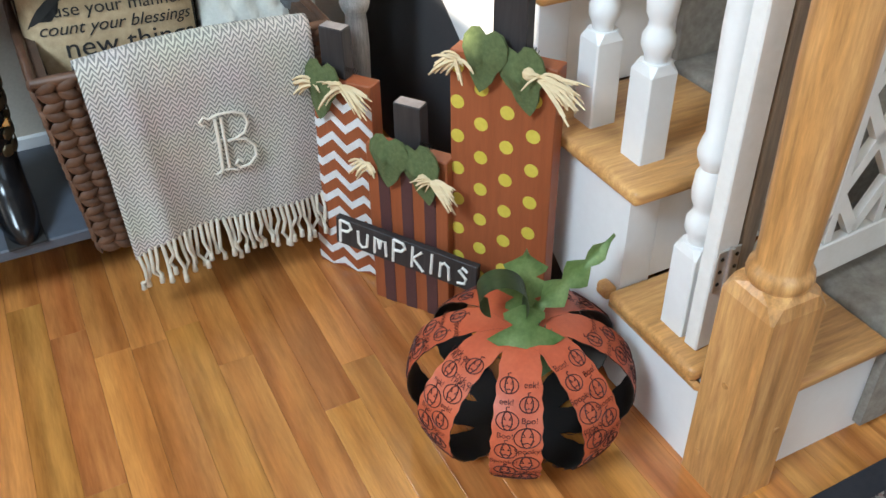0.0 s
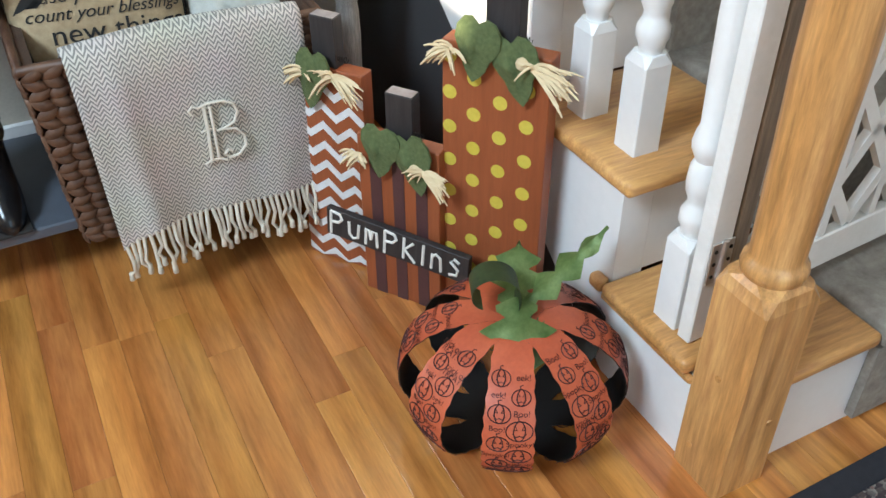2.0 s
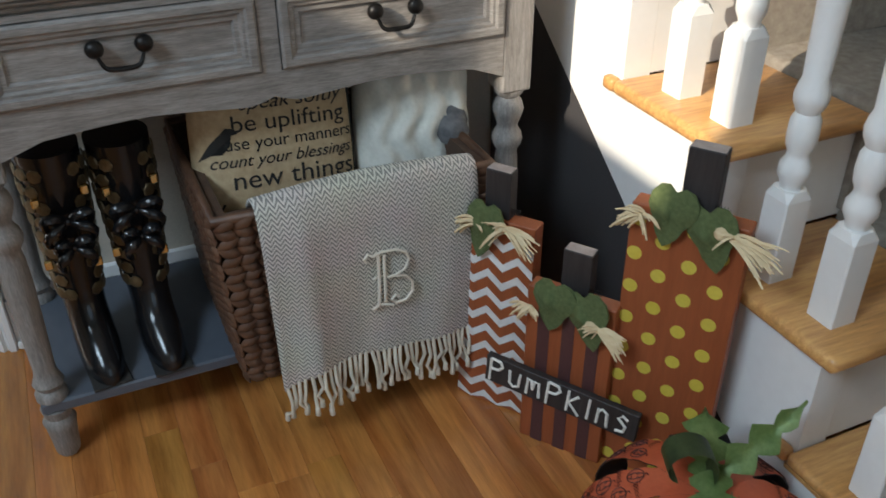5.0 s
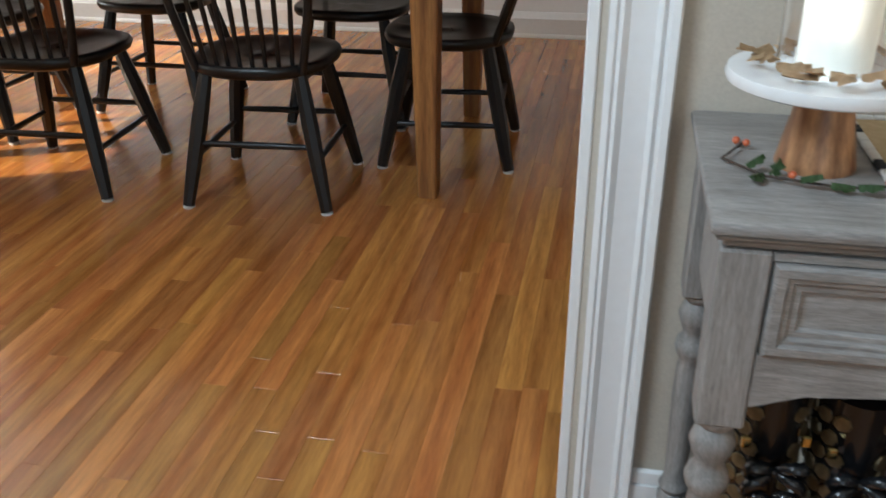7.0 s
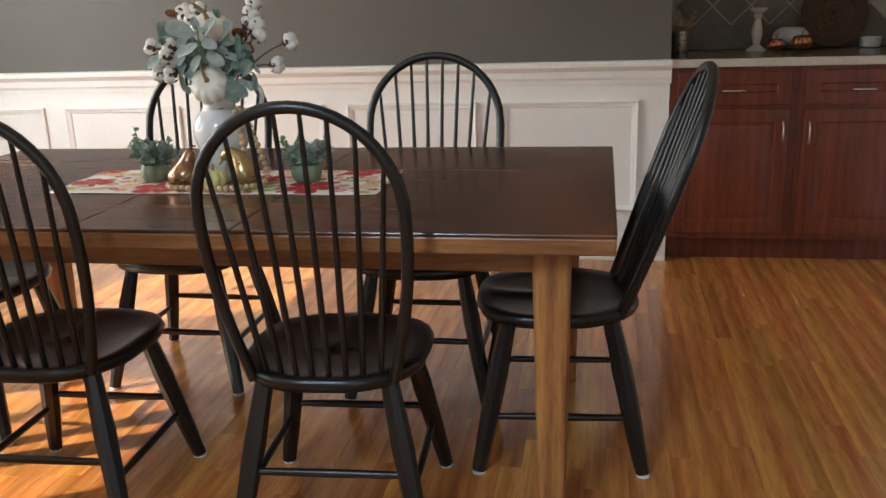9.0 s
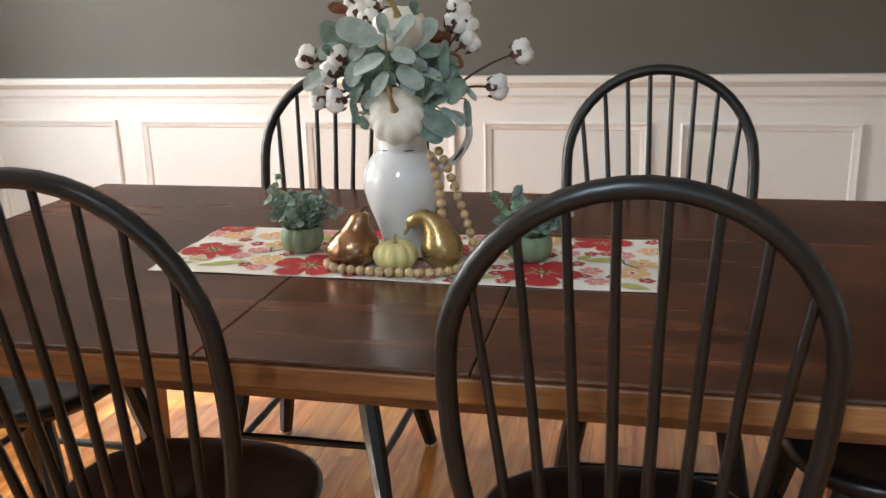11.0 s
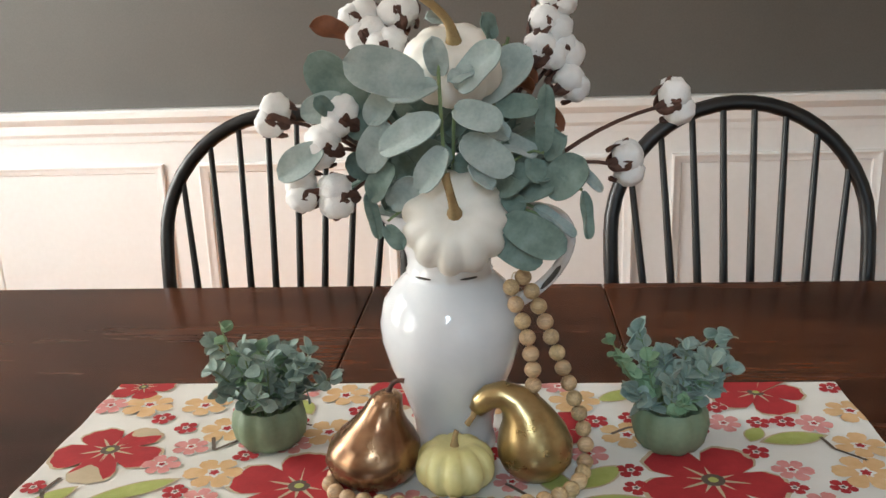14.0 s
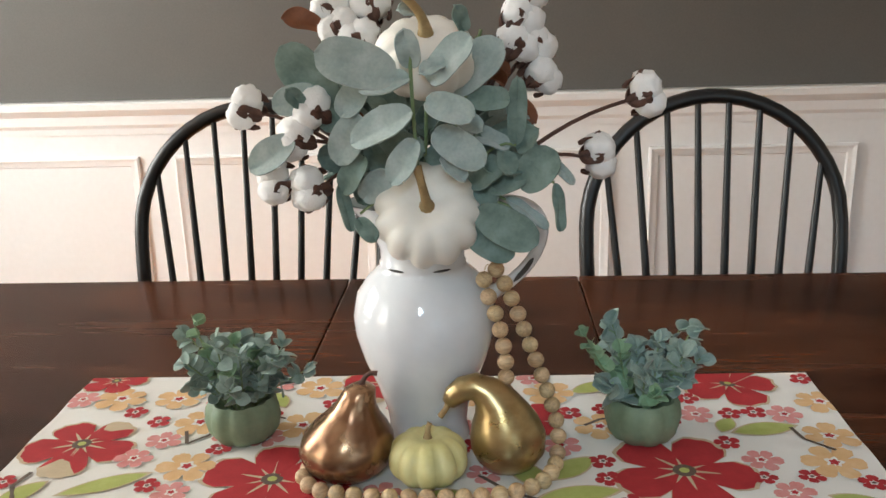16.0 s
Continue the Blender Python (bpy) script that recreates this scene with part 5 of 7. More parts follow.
def boot(at, rz):
    t = thing("tall_boot", at, rz, "tall black boot with gold scaled panels and a black bow", "boot", "pair of boots on the shelf")
    rows = []
    for z, c, a, b in ((0.0, -0.045, 0.031, 0.085), (0.012, -0.045, 0.033, 0.088), (0.035, -0.04, 0.033, 0.08), (0.06, -0.015, 0.032, 0.056), (0.085, 0.0, 0.032, 0.043), (0.13, 0.005, 0.034, 0.042), (0.22, 0.005, 0.042, 0.05), (0.32, 0.005, 0.047, 0.056), (0.37, 0.005, 0.048, 0.057)):
        rows.append([(a * math.cos(q), c + b * math.sin(q), z) for q in [2 * math.pi * i / 20 for i in range(20)]])
    bm = bmesh.new()
    ring_skin(bm, rows)
    sh = part("boot_body", bm, M_BOOT, t, "black patent leather", 60)
    part("sole", boxed(-0.03, 0.03, -0.13, 0.04, -0.0008, 0.004, 0.001), M_INK, t)
    for s in (-1, 1):
        for j in range(9):
            z = 0.125 + 0.027 * j
            k = 0.034 + 0.014 * min(1, (z - 0.1) / 0.2)
            for i in range(3):
                a = math.radians((-90) + s * (34 + 26 * i + (13 if j % 2 else 0)))
                p = Vector(((k + 0.001) * math.cos(a), 0.005 + (k + 0.009) * math.sin(a), z))
                n = Vector((math.cos(a), math.sin(a), 0))
                m = Matrix.Translation(p) @ n.to_track_quat("Z", "Y").to_matrix().to_4x4()
                q = bmesh.new()
                lathe(q, [(0.0115, -0.001), (0.0105, 0.0012), (0.005, 0.002)], 7, m)
                part("gold_scale", q, M_GOLD, sh, "gold scale")
    for zc, w in ((0.27, 0.05), (0.225, 0.036)):
        q = bmesh.new()
        for s in (-1, 1):
            for d in (0.0, 0.5):
                pts = bez((0, -0.06, zc), (s * w * 0.5, -0.085, zc + 0.025 - d * 0.06), (s * w * 0.9, -0.075, zc + 0.02 - d * 0.07), (s * w * 0.55, -0.062, zc - 0.015 - d * 0.05), 6)
                tube(q, pts, [0.004, 0.008, 0.009, 0.008, 0.007, 0.006, 0.003], 6)
        ball(q, (0, -0.064, zc), 0.007)
        part("bow", q, M_BOOT, sh, "black leather bow", 60)
    for x, z in ((-0.035, 0.305), (0.035, 0.31), (-0.04, 0.2), (0.03, 0.185)):
        part("buckle", boxed(x - 0.006, x + 0.006, -0.056, -0.048, z - 0.008, z + 0.008, 0.002), M_BRASS, sh, "small brass buckle")
    return t


bt1 = boot((0.135, 1.60, 0.121), 6)
copy_thing(bt1, pose(0.236, 1.595, 0.121, 0, 0, 3))

# console top: runner, cake stand, lantern, berry garland
TOPZ = 0.754
M_BURRUN = mottled("tan_burlap_runner", (0.50, 0.36, 0.2), (0.6, 0.46, 0.28), 0.9, (90, 90, 90), 900, 0.5, dist=0.0012)
M_POM = mottled("white_yarn", (0.72, 0.71, 0.69), (0.8, 0.79, 0.77), 0.95, (150, 150, 150), 800, 0.8)
M_BLKYARN = mottled("black_yarn", (0.015, 0.015, 0.018), (0.03, 0.03, 0.034), 0.95, (150, 150, 150), 800, 0.8)
run = thing("burlap_runner", (0.51, 1.645, TOPZ), 0, "tan burlap runner with black and white yarn edge", "table runner")
RX, RY = 0.298, 0.163
part("cloth", boxed(-RX, RX, -RY, RY, 0.0005, 0.0035, 0.001), M_BURRUN, run)
i = 0
for side in (-1, 1):
    x = -RX
    while x < RX:
        part("edge_yarn", boxed(x, x + 0.031, side * RY - 0.006, side * RY + 0.006, 0.0008, 0.0075, 0.003, 2), M_BLKYARN if i % 4 == 3 else M_POM, run, "yarn edging", 60)
        x += 0.0315
        i += 1
    y = -RY + 0.007
    while y < RY - 0.03:
        part("edge_yarn", boxed(side * RX - 0.006, side * RX + 0.006, y, y + 0.031, 0.0008, 0.0075, 0.003, 2), M_BLKYARN if i % 4 == 3 else M_POM, run, "yarn edging", 60)
        y += 0.0315
        i += 1
for k in range(7):
    part("printed_stroke", boxed(-0.05 + 0.022 * k, -0.036 + 0.022 * k, -0.085, -0.062 + 0.008 * (k % 3), 0.0036, 0.0041), M_INK, run, "black printed script")

M_MARBLE = mottled("white_marble", (0.78, 0.77, 0.75), (0.70, 0.70, 0.70), 0.2, (9, 9, 9), 60, 0.02)
M_ACACIA = wood("acacia_wood", (0.20, 0.08, 0.035), (0.45, 0.22, 0.10), 0.35, "z", 2.0)
M_WAX = mottled("ivory_wax", (0.76, 0.72, 0.62), (0.80, 0.77, 0.68), 0.4, (20, 20, 20), 80, 0.05)
cake = thing("cake_stand", (0.142, 1.632, TOPZ), 0, "white marble cake stand on a turned acacia foot", "cake stand")
part("foot", lathe(bmesh.new(), [(0.043, 0), (0.044, 0.004), (0.042, 0.012), (0.033, 0.06), (0.028, 0.092)], 32), M_ACACIA, cake, "acacia wood foot", 40)
part("plate", lathe(bmesh.new(), [(0.03, 0.0922), (0.1, 0.0925), (0.108, 0.096), (0.11, 0.102), (0.108, 0.109), (0.1, 0.11)], 48), M_MARBLE, cake, "white marble plate", 40)
CT = TOPZ + 0.11
solo("pillar_candle", lathe(bmesh.new(), [(0.038, 0), (0.039, 0.004), (0.039, 0.11), (0.034, 0.114), (0.01, 0.11)], 32), M_WAX, pose(0.142, 1.632, CT + 0.0005), "ivory pillar candle on the cake stand", "candle", smooth=40)
M_GLASS = material("clear_glass", (1, 1, 1), 0.03)
bsdf(M_GLASS).inputs["Transmission Weight"].default_value = 1.0
gl = solo("hurricane_glass", lathe(bmesh.new(), [(0.058, 0), (0.06, 0.16), (0.0585, 0.16), (0.0565, 0.001)], 40, cap0=False, cap1=False), M_GLASS, pose(0.142, 1.632, CT + 0.0005), "clear glass cylinder round the candle", "candle holder", smooth=40)
gl.visible_shadow = False
M_DRYLEAF = mottled("dry_tan_leaf", (0.42, 0.26, 0.13), (0.6, 0.42, 0.25), 0.7, (40, 40, 40), 200, 0.3)
rl = random.Random(12)
wr = thing("leaf_wreath", (0.142, 1.632, CT), 0, "small ring of dry tan leaves round the candle glass", "wreath")
for k in range(22):
    a = 2 * math.pi * k / 22 + rl.uniform(-0.1, 0.1)
    r0 = rl.uniform(0.068, 0.088)
    part("leaf", tin_leaf(0.036, 0.01, 2, -0.004), M_DRYLEAF, wr, "", 50, pose(r0 * math.cos(a), r0 * math.sin(a), 0.01 + 0.008 * rl.random(), rl.uniform(-30, 30), rl.uniform(-20, 20), math.degrees(a) + rl.uniform(40, 130)))

M_BARN = wood("grey_barn_wood", (0.11, 0.08, 0.06), (0.24, 0.185, 0.145), 0.75, "z", 1.6, relief=0.5)
lan = thing("wooden_lantern", (0.465, 1.692, TOPZ + 0.004), 8, "weathered wooden lantern with crossed side braces", "lantern")
part("base", boxed(-0.072, 0.072, -0.072, 0.072, 0, 0.016, 0.002), M_BARN, lan)
for sx in (-1, 1):
    for sy in (-1, 1):
        part("post", boxed(sx * 0.058 - 0.011, sx * 0.058 + 0.011, sy * 0.058 - 0.011, sy * 0.058 + 0.011, 0.0162, 0.26, 0.002), M_BARN, lan)
for sy in (-1, 1):
    for s in (-1, 1):
        q = boxed(-0.008, 0.008, -0.005, 0.005, 0, 0.155, 0.001, m=Matrix.Translation((s * 0.045, sy * 0.058, 0.018)) @ Matrix.Rotation(-s * 0.3, 4, "Y"))
        part("brace", q, M_BARN, lan)
        q = boxed(-0.005, 0.005, -0.008, 0.008, 0, 0.155, 0.001, m=Matrix.Translation((sy * 0.058, s * 0.045, 0.018)) @ Matrix.Rotation(s * 0.3, 4, "X"))
        part("brace", q, M_BARN, lan)
part("roof", boxed(-0.08, 0.08, -0.08, 0.08, 0.2602, 0.278, 0.003), M_BARN, lan)
part("candle", lathe(bmesh.new(), [(0.03, 0.0165), (0.031, 0.02), (0.031, 0.1), (0.02, 0.104)], 24), M_WAX, lan, "ivory candle inside", 40)

M_TWIG = mottled("dark_wire_twig", (0.03, 0.018, 0.012), (0.06, 0.035, 0.022), 0.7, (60, 60, 60))
M_BERRY = mottled("orange_red_berry", (0.45, 0.07, 0.03), (0.6, 0.14, 0.05), 0.35, (60, 60, 60))
M_PINE = mottled("dark_green_sprig", (0.03, 0.07, 0.025), (0.07, 0.13, 0.04), 0.7, (60, 60, 60))
M_MAPLE = mottled("yellow_maple_leaf", (0.55, 0.34, 0.05), (0.7, 0.5, 0.12), 0.6, (40, 40, 40))
M_PINKLEAF = mottled("dusty_rose_leaf", (0.45, 0.2, 0.15), (0.6, 0.32, 0.25), 0.6, (40, 40, 40))
M_BULB = material("fairy_bulb", (0.9, 0.8, 0.5), 0.1)
bsdf(M_BULB).inputs["Emission Color"].default_value = (1.0, 0.75, 0.35, 1)
bsdf(M_BULB).inputs["Emission Strength"].default_value = 2.5
gar = thing("berry_garland", (0.31, 1.59, TOPZ), 0, "wire berry garland with leaves and tiny fairy lights on the console", "garland")
path = [(-0.24, 0.09, 0.006), (-0.27, 0.03, 0.006), (-0.23, -0.02, 0.007), (-0.15, -0.045, 0.008), (-0.08, -0.02, 0.006), (0.0, -0.03, 0.011), (0.08, -0.04, 0.012), (0.15, 0.0, 0.012), (0.24, -0.03, 0.016), (0.32, -0.05, 0.012), (0.4, -0.03, 0.012), (0.48, 0.0, 0.012)]
part("wire", tube(bmesh.new(), path, 0.0016, 6), M_TWIG, gar, "", 60)
for k in range(40):
    t = rl.random() * (len(path) - 1.001)
    i0 = int(t)
    p = Vector(path[i0]).lerp(Vector(path[i0 + 1]), t - i0)
    az = rl.uniform(0, 360)
    if k % 3 == 0:
        q = bmesh.new()
        ball(q, (0, 0, 0), rl.uniform(0.004, 0.007), 9, 6)
        part("berry", q, M_BERRY, gar, "", 180, Matrix.Translation(p + Vector((rl.uniform(-0.012, 0.012), rl.uniform(-0.012, 0.012), 0.004))))
    elif k % 3 == 1:
        part("leaf", tin_leaf(0.024, 0.008, 2, 0.002), M_PINE, gar, "", 50, Matrix.Translation(p) @ pose(0, 0, 0.004, rl.uniform(-30, 30), -rl.uniform(0, 40), az))
    elif k % 9 == 2:
        q = bmesh.new()
        ball(q, (0, 0, 0), 0.0042, 8, 6)
        part("fairy_bulb", q, M_BULB, gar, "glowing fairy light", 180, Matrix.Translation(p + Vector((0, 0, 0.006))))
for x, y, m, s in ((0.12, 0.02, M_MAPLE, 1), (0.1, 0.04, M_MAPLE, 0.9), (0.15, 0.03, M_MAPLE, 0.8), (0.32, 0.03, M_PINKLEAF, 1.1), (0.36, 0.01, M_PINKLEAF, 1), (0.43, 0.04, M_PINKLEAF, 1)):
    for az in (0, 55, 110, -50, 180):
        part("leaf", tin_leaf(0.036 * s, 0.011, 2, -0.006), m, gar, "", 50, pose(x, y, 0.012, 0, -18, az + x * 300))

# ---- dining room: built-in cabinets and what stands on them ----
M_STONE = mottled("brown_granite", (0.10, 0.075, 0.055), (0.24, 0.19, 0.14), 0.2, (40, 40, 40), 260, 0.05)
M_STONEEDGE = mottled("pale_counter_edge", (0.45, 0.40, 0.34), (0.56, 0.51, 0.44), 0.35, (30, 30, 30), 200, 0.05)
M_TILE = mottled("taupe_stone_tile", (0.12, 0.105, 0.085), (0.17, 0.15, 0.125), 0.4, (12, 12, 12), 120, 0.1)
M_GROUT = mottled("pale_grout", (0.36, 0.33, 0.28), (0.44, 0.41, 0.35), 0.85, (40, 40, 40))
M_NICKEL = mottled("brushed_nickel", (0.5, 0.46, 0.4), (0.62, 0.58, 0.52), 0.3, (60, 60, 60), 300, 0.08, 1.0)


def raised(bm, x0, x1, z0, z1, y):
    rows = []
    for d, o in ((0, 0.018), (0, 0.001), (0.004, 0), (0.055, 0), (0.06, 0.006), (0.072, 0.007), (0.09, 0.001)):
        rows.append([(x0 + d, y + o, z0 + d), (x1 - d, y + o, z0 + d), (x1 - d, y + o, z1 - d), (x0 + d, y + o, z1 - d)])
    ring_skin(bm, rows, True, False, True)
    return bm


def cabinet(x0, x1, hinge):
    t = thing("base_cabinet", (x0, Y_DIN, 0), 0, "cherry wood base cabinet with one drawer and raised-panel door", "cabinet", "built-in cabinets")
    w = x1 - x0
    bm = bmesh.new()
    box(bm, 0, w, 0.02, 0.58, 0.11, 0.898)
    part("body", bm, M_CHERRY, t)
    part("toe_kick", boxed(0, w, 0.06, 0.1, 0, 0.1098), M_CHERRY, t)
    bm = bmesh.new()
    for a, b, c, d in ((0, 0.04, 0.11, 0.898), (w - 0.04, w, 0.11, 0.898), (0.04, w - 0.04, 0.11, 0.15), (0.04, w - 0.04, 0.70, 0.735), (0.04, w - 0.04, 0.868, 0.898)):
        box(bm, a, b, 0, 0.0195, c, d)
    part("face_frame", bm, M_CHERRY, t)
    q = part("drawer", raised(bmesh.new(), 0.03, w - 0.03, 0.73, 0.878, -0.018), M_CHERRY, t, "drawer front")
    p = bmesh.new()
    cx = w / 2
    tube(p, bez((cx - 0.048, -0.018, 0.795), (cx - 0.045, -0.05, 0.797), (cx + 0.045, -0.05, 0.797), (cx + 0.048, -0.018, 0.795), 10), 0.0045, 8)
    part("pull", p, M_NICKEL, q, "brushed nickel pull", 60)
    d = part("door", raised(bmesh.new(), 0.03, w - 0.03, 0.14, 0.708, -0.018), M_CHERRY, t, "raised-panel door", 20)
    kx = w - 0.055 if hinge < 0 else 0.055
    p = bmesh.new()
    tube(p, bez((kx, -0.018, 0.655), (kx, -0.05, 0.64), (kx, -0.05, 0.57), (kx, -0.018, 0.555), 10), 0.0045, 8)
    part("pull", p, M_NICKEL, d, "brushed nickel pull", 60)
    return t


cabinet(X_NICHE + 0.004, 0.308, -1)
cabinet(0.309, X_EAST - 0.003, 1)
ct = thing("countertop", (0, Y_DIN, 0.8985), 0, "brown granite countertop with a pale front edge", "countertop")
part("slab", boxed(X_NICHE + 0.002, X_EAST - 0.002, -0.012, 0.598, 0.0005, 0.0375, 0.002), M_STONE, ct)
part("front_edge", boxed(X_NICHE + 0.002, X_EAST - 0.002, -0.026, -0.0125, 0.0, 0.037, 0.005, 2), M_STONEEDGE, ct, "pale rounded counter edge")
CZ = 0.9365
sp = thing("backsplash", (0, 6.05, CZ), 0, "taupe tile backsplash laid on the diagonal above the counter", "backsplash", kind="structure")
part("grout_bed", boxed(X_NICHE, X_EAST - 0.002, -0.007, -0.0005, 0, 0.5), M_GROUT, sp)
part("ledge", boxed(X_NICHE, X_EAST - 0.002, -0.022, -0.0075, 0, 0.118, 0.003), M_TILE, sp)
s = 0.13
dg = s * math.sqrt(2)
tile_me = None
for r in range(7):
    for k in range(8):
        x = -0.19 + dg * k + (dg / 2 if r % 2 else 0)
        z = 0.12 + dg / 2 * r
        if x > 0.77 or x < -0.15 or z > 0.42:
            continue
        if tile_me is None:
            bm = boxed(-s / 2 + 0.004, s / 2 - 0.004, -0.0045, 0, -s / 2 + 0.004, s / 2 - 0.004, 0.0015)
            tile_me = part("tile", bm, M_TILE, sp, at=pose(x, -0.0072, z, 0, 45, 0)).data
        else:
            o = new("tile", tile_me)
            o.parent = sp
            o.matrix_basis = pose(x, -0.0072, z, 0, 45, 0)

M_CREAM = mottled("distressed_cream_paint", (0.58, 0.54, 0.46), (0.68, 0.65, 0.57), 0.6, (50, 50, 50), 300, 0.2)
M_COPPER = mottled("copper_glaze", (0.42, 0.16, 0.07), (0.55, 0.25, 0.12), 0.25, (40, 40, 40), 200, 0.1, 0.85)
M_SAGEW = mottled("pale_blue_grey_glaze", (0.42, 0.46, 0.46), (0.52, 0.55, 0.54), 0.5, (20, 20, 20), 150, 0.1)
solo("candlestick", lathe(bmesh.new(), [(0.045, 0), (0.046, 0.008), (0.03, 0.016), (0.015, 0.03), (0.022, 0.06), (0.026, 0.09), (0.018, 0.13), (0.013, 0.15), (0.022, 0.165), (0.018, 0.175), (0.04, 0.19), (0.042, 0.2), (0.03, 0.202)], 28), M_CREAM, pose(0.186, 5.87, CZ + 0.0005), "distressed cream candlestick on the counter", "candlestick", smooth=40)
solo("metal_cup", lathe(bmesh.new(), [(0.036, 0), (0.037, 0.003), (0.039, 0.1), (0.037, 0.1), (0.034, 0.005)], 24, cap1=False), M_NICKEL, pose(-0.168, 5.91, CZ + 0.0005), "dull silver cup at the counter's end", "cup", smooth=40)
bm = bmesh.new()
rl2 = random.Random(2)
for k in range(14):
    a = rl2.uniform(0, 6.28)
    p = Vector((0.02 * math.cos(a), 0.02 * math.sin(a), 0.1))
    tube(bm, [Vector((0, 0, 0.008)), p, p + Vector((0.05 * math.cos(a), 0.05 * math.sin(a), rl2.uniform(0.03, 0.1)))], [0.0012, 0.0012, 0.004], 5)
solo("dry_stems", bm, M_DRYLEAF, pose(-0.168, 5.91, CZ + 0.0005), "bunch of dry stems in the silver cup", "dried flowers")


def pumpkin(name, at, r, h, mat, stem_mat, label, ribs=10, tilt=(0, 0, 0), stem=0.03, bend=0.01, lift=0.0):
    t = thing(name, at, 0, label, "pumpkin")
    t.matrix_basis = pose(*at, *tilt)
    prof = []
    for i in range(15):
        a = math.pi * i / 14
        rr0 = r * math.sin(a) ** 0.75 + 0.0005
        z = h / 2 - h / 2 * math.cos(a)
        dip = 0.12 * h * math.exp(-(rr0 / (0.35 * r)) ** 2)
        z += dip if i < 7 else -dip
        prof.append((max(rr0, 0.001), z))
    part("body", lathe(bmesh.new(), prof, 60, None, ribs, 0.14), mat, t, smooth=180)
    pts = bez((0, 0, h * 0.86), (0, 0, h * 0.95 + stem * 0.4), (bend * 0.4, lift * 0.35, h + stem * 0.5), (bend, lift, h * 0.88 + stem), 8)
    part("stem", tube(bmesh.new(), pts, [min(stem, 0.026) * k for k in (0.34, 0.24, 0.19, 0.17, 0.16, 0.155, 0.15, 0.16, 0.18)], 10), stem_mat, t, "dry ridged stem", 60)
    return t


M_STEM = mottled("dry_tan_stem", (0.24, 0.15, 0.06), (0.4, 0.28, 0.13), 0.7, (60, 60, 60), 400, 0.4)
pumpkin("pale_pumpkin", (0.357, 5.95, CZ + 0.0005), 0.085, 0.11, M_SAGEW, M_STEM, "pale blue-grey pumpkin on the counter", 10)
pumpkin("copper_pumpkin", (0.272, 5.84, CZ + 0.0005), 0.044, 0.06, M_COPPER, M_STEM, "small copper-glazed pumpkin on the counter", 10)
pumpkin("copper_pumpkin", (0.385, 5.83, CZ + 0.0005), 0.05, 0.075, M_COPPER, M_STEM, "larger copper-glazed pumpkin on the counter", 10)
solo("bowl", lathe(bmesh.new(), [(0.03, 0), (0.045, 0.006), (0.048, 0.05), (0.046, 0.05), (0.042, 0.01)], 28, cap1=False), M_SAGEW, pose(0.72, 5.94, CZ + 0.0005), "small pale round bowl on the counter", "bowl", smooth=40)
tray = thing("woven_tray", (0.56, 6.0, CZ + 0.158), 0, "round woven brown tray leaning on the backsplash", "tray")
for k in range(12):
    r0 = 0.012 + 0.0125 * k
    part("coil", tube(bmesh.new(), [(r0 * math.cos(a), -0.004 * (k % 2), r0 * math.sin(a)) for a in [2 * math.pi * i / 36 for i in range(36)]], 0.0068, 6, True), M_WICKER, tray, "", 60, pose(0, 0, 0, -8, 0, 0))


# ---- table setting ----
TZ = 0.76
M_LINEN = mottled("white_cotton_runner", (0.74, 0.72, 0.66), (0.80, 0.78, 0.73), 0.85, (14, 14, 14), 900, 0.35, dist=0.0005)
M_RED = mottled("printed_red", (0.36, 0.018, 0.022), (0.46, 0.03, 0.035), 0.85, (60, 60, 60), 700, 0.3)
M_PEACH = mottled("printed_peach", (0.66, 0.40, 0.18), (0.74, 0.50, 0.27), 0.85, (60, 60, 60), 700, 0.3)
M_PINK = mottled("printed_pink", (0.60, 0.22, 0.20), (0.70, 0.32, 0.30), 0.85, (60, 60, 60), 700, 0.3)
M_LIME = mottled("printed_green", (0.36, 0.40, 0.10), (0.44, 0.48, 0.15), 0.85, (60, 60, 60), 700, 0.3)
M_TAUPEINK = mottled("printed_brown", (0.10, 0.07, 0.05), (0.14, 0.10, 0.075), 0.85, (60, 60, 60), 700, 0.3)
M_TANINK = mottled("printed_tan_outline", (0.50, 0.40, 0.26), (0.58, 0.47, 0.32), 0.85, (60, 60, 60), 700, 0.3)
RCX, RCY, RHX, RHY = -1.572, 3.604, 0.466, 0.160
trun = thing("table_runner", (RCX, RCY, TZ), 0, "white cotton runner printed with red, peach and pink flowers", "table runner")
bm = bmesh.new()
NX, NY = 60, 22


def cloth_z(x, y):
    e = 0.0006 * math.sin(x * 23 + 2 * y * 30) + 0.0005 * math.sin(y * 60 + x * 9)
    return 0.0022 + e


ga = [[bm.verts.new((-RHX + 2 * RHX * i / NX, -RHY + 2 * RHY * j / NY, cloth_z(-RHX + 2 * RHX * i / NX, -RHY + 2 * RHY * j / NY))) for i in range(NX + 1)] for j in range(NY + 1)]
for j in range(NY):
    for i in range(NX):
        bm.faces.new((ga[j][i], ga[j][i + 1], ga[j + 1][i + 1], ga[j + 1][i]))
bm.normal_update()
bmesh.ops.solidify(bm, geom=bm.faces[:], thickness=0.0009)
part("cloth", bm, M_LINEN, trun, smooth=60)


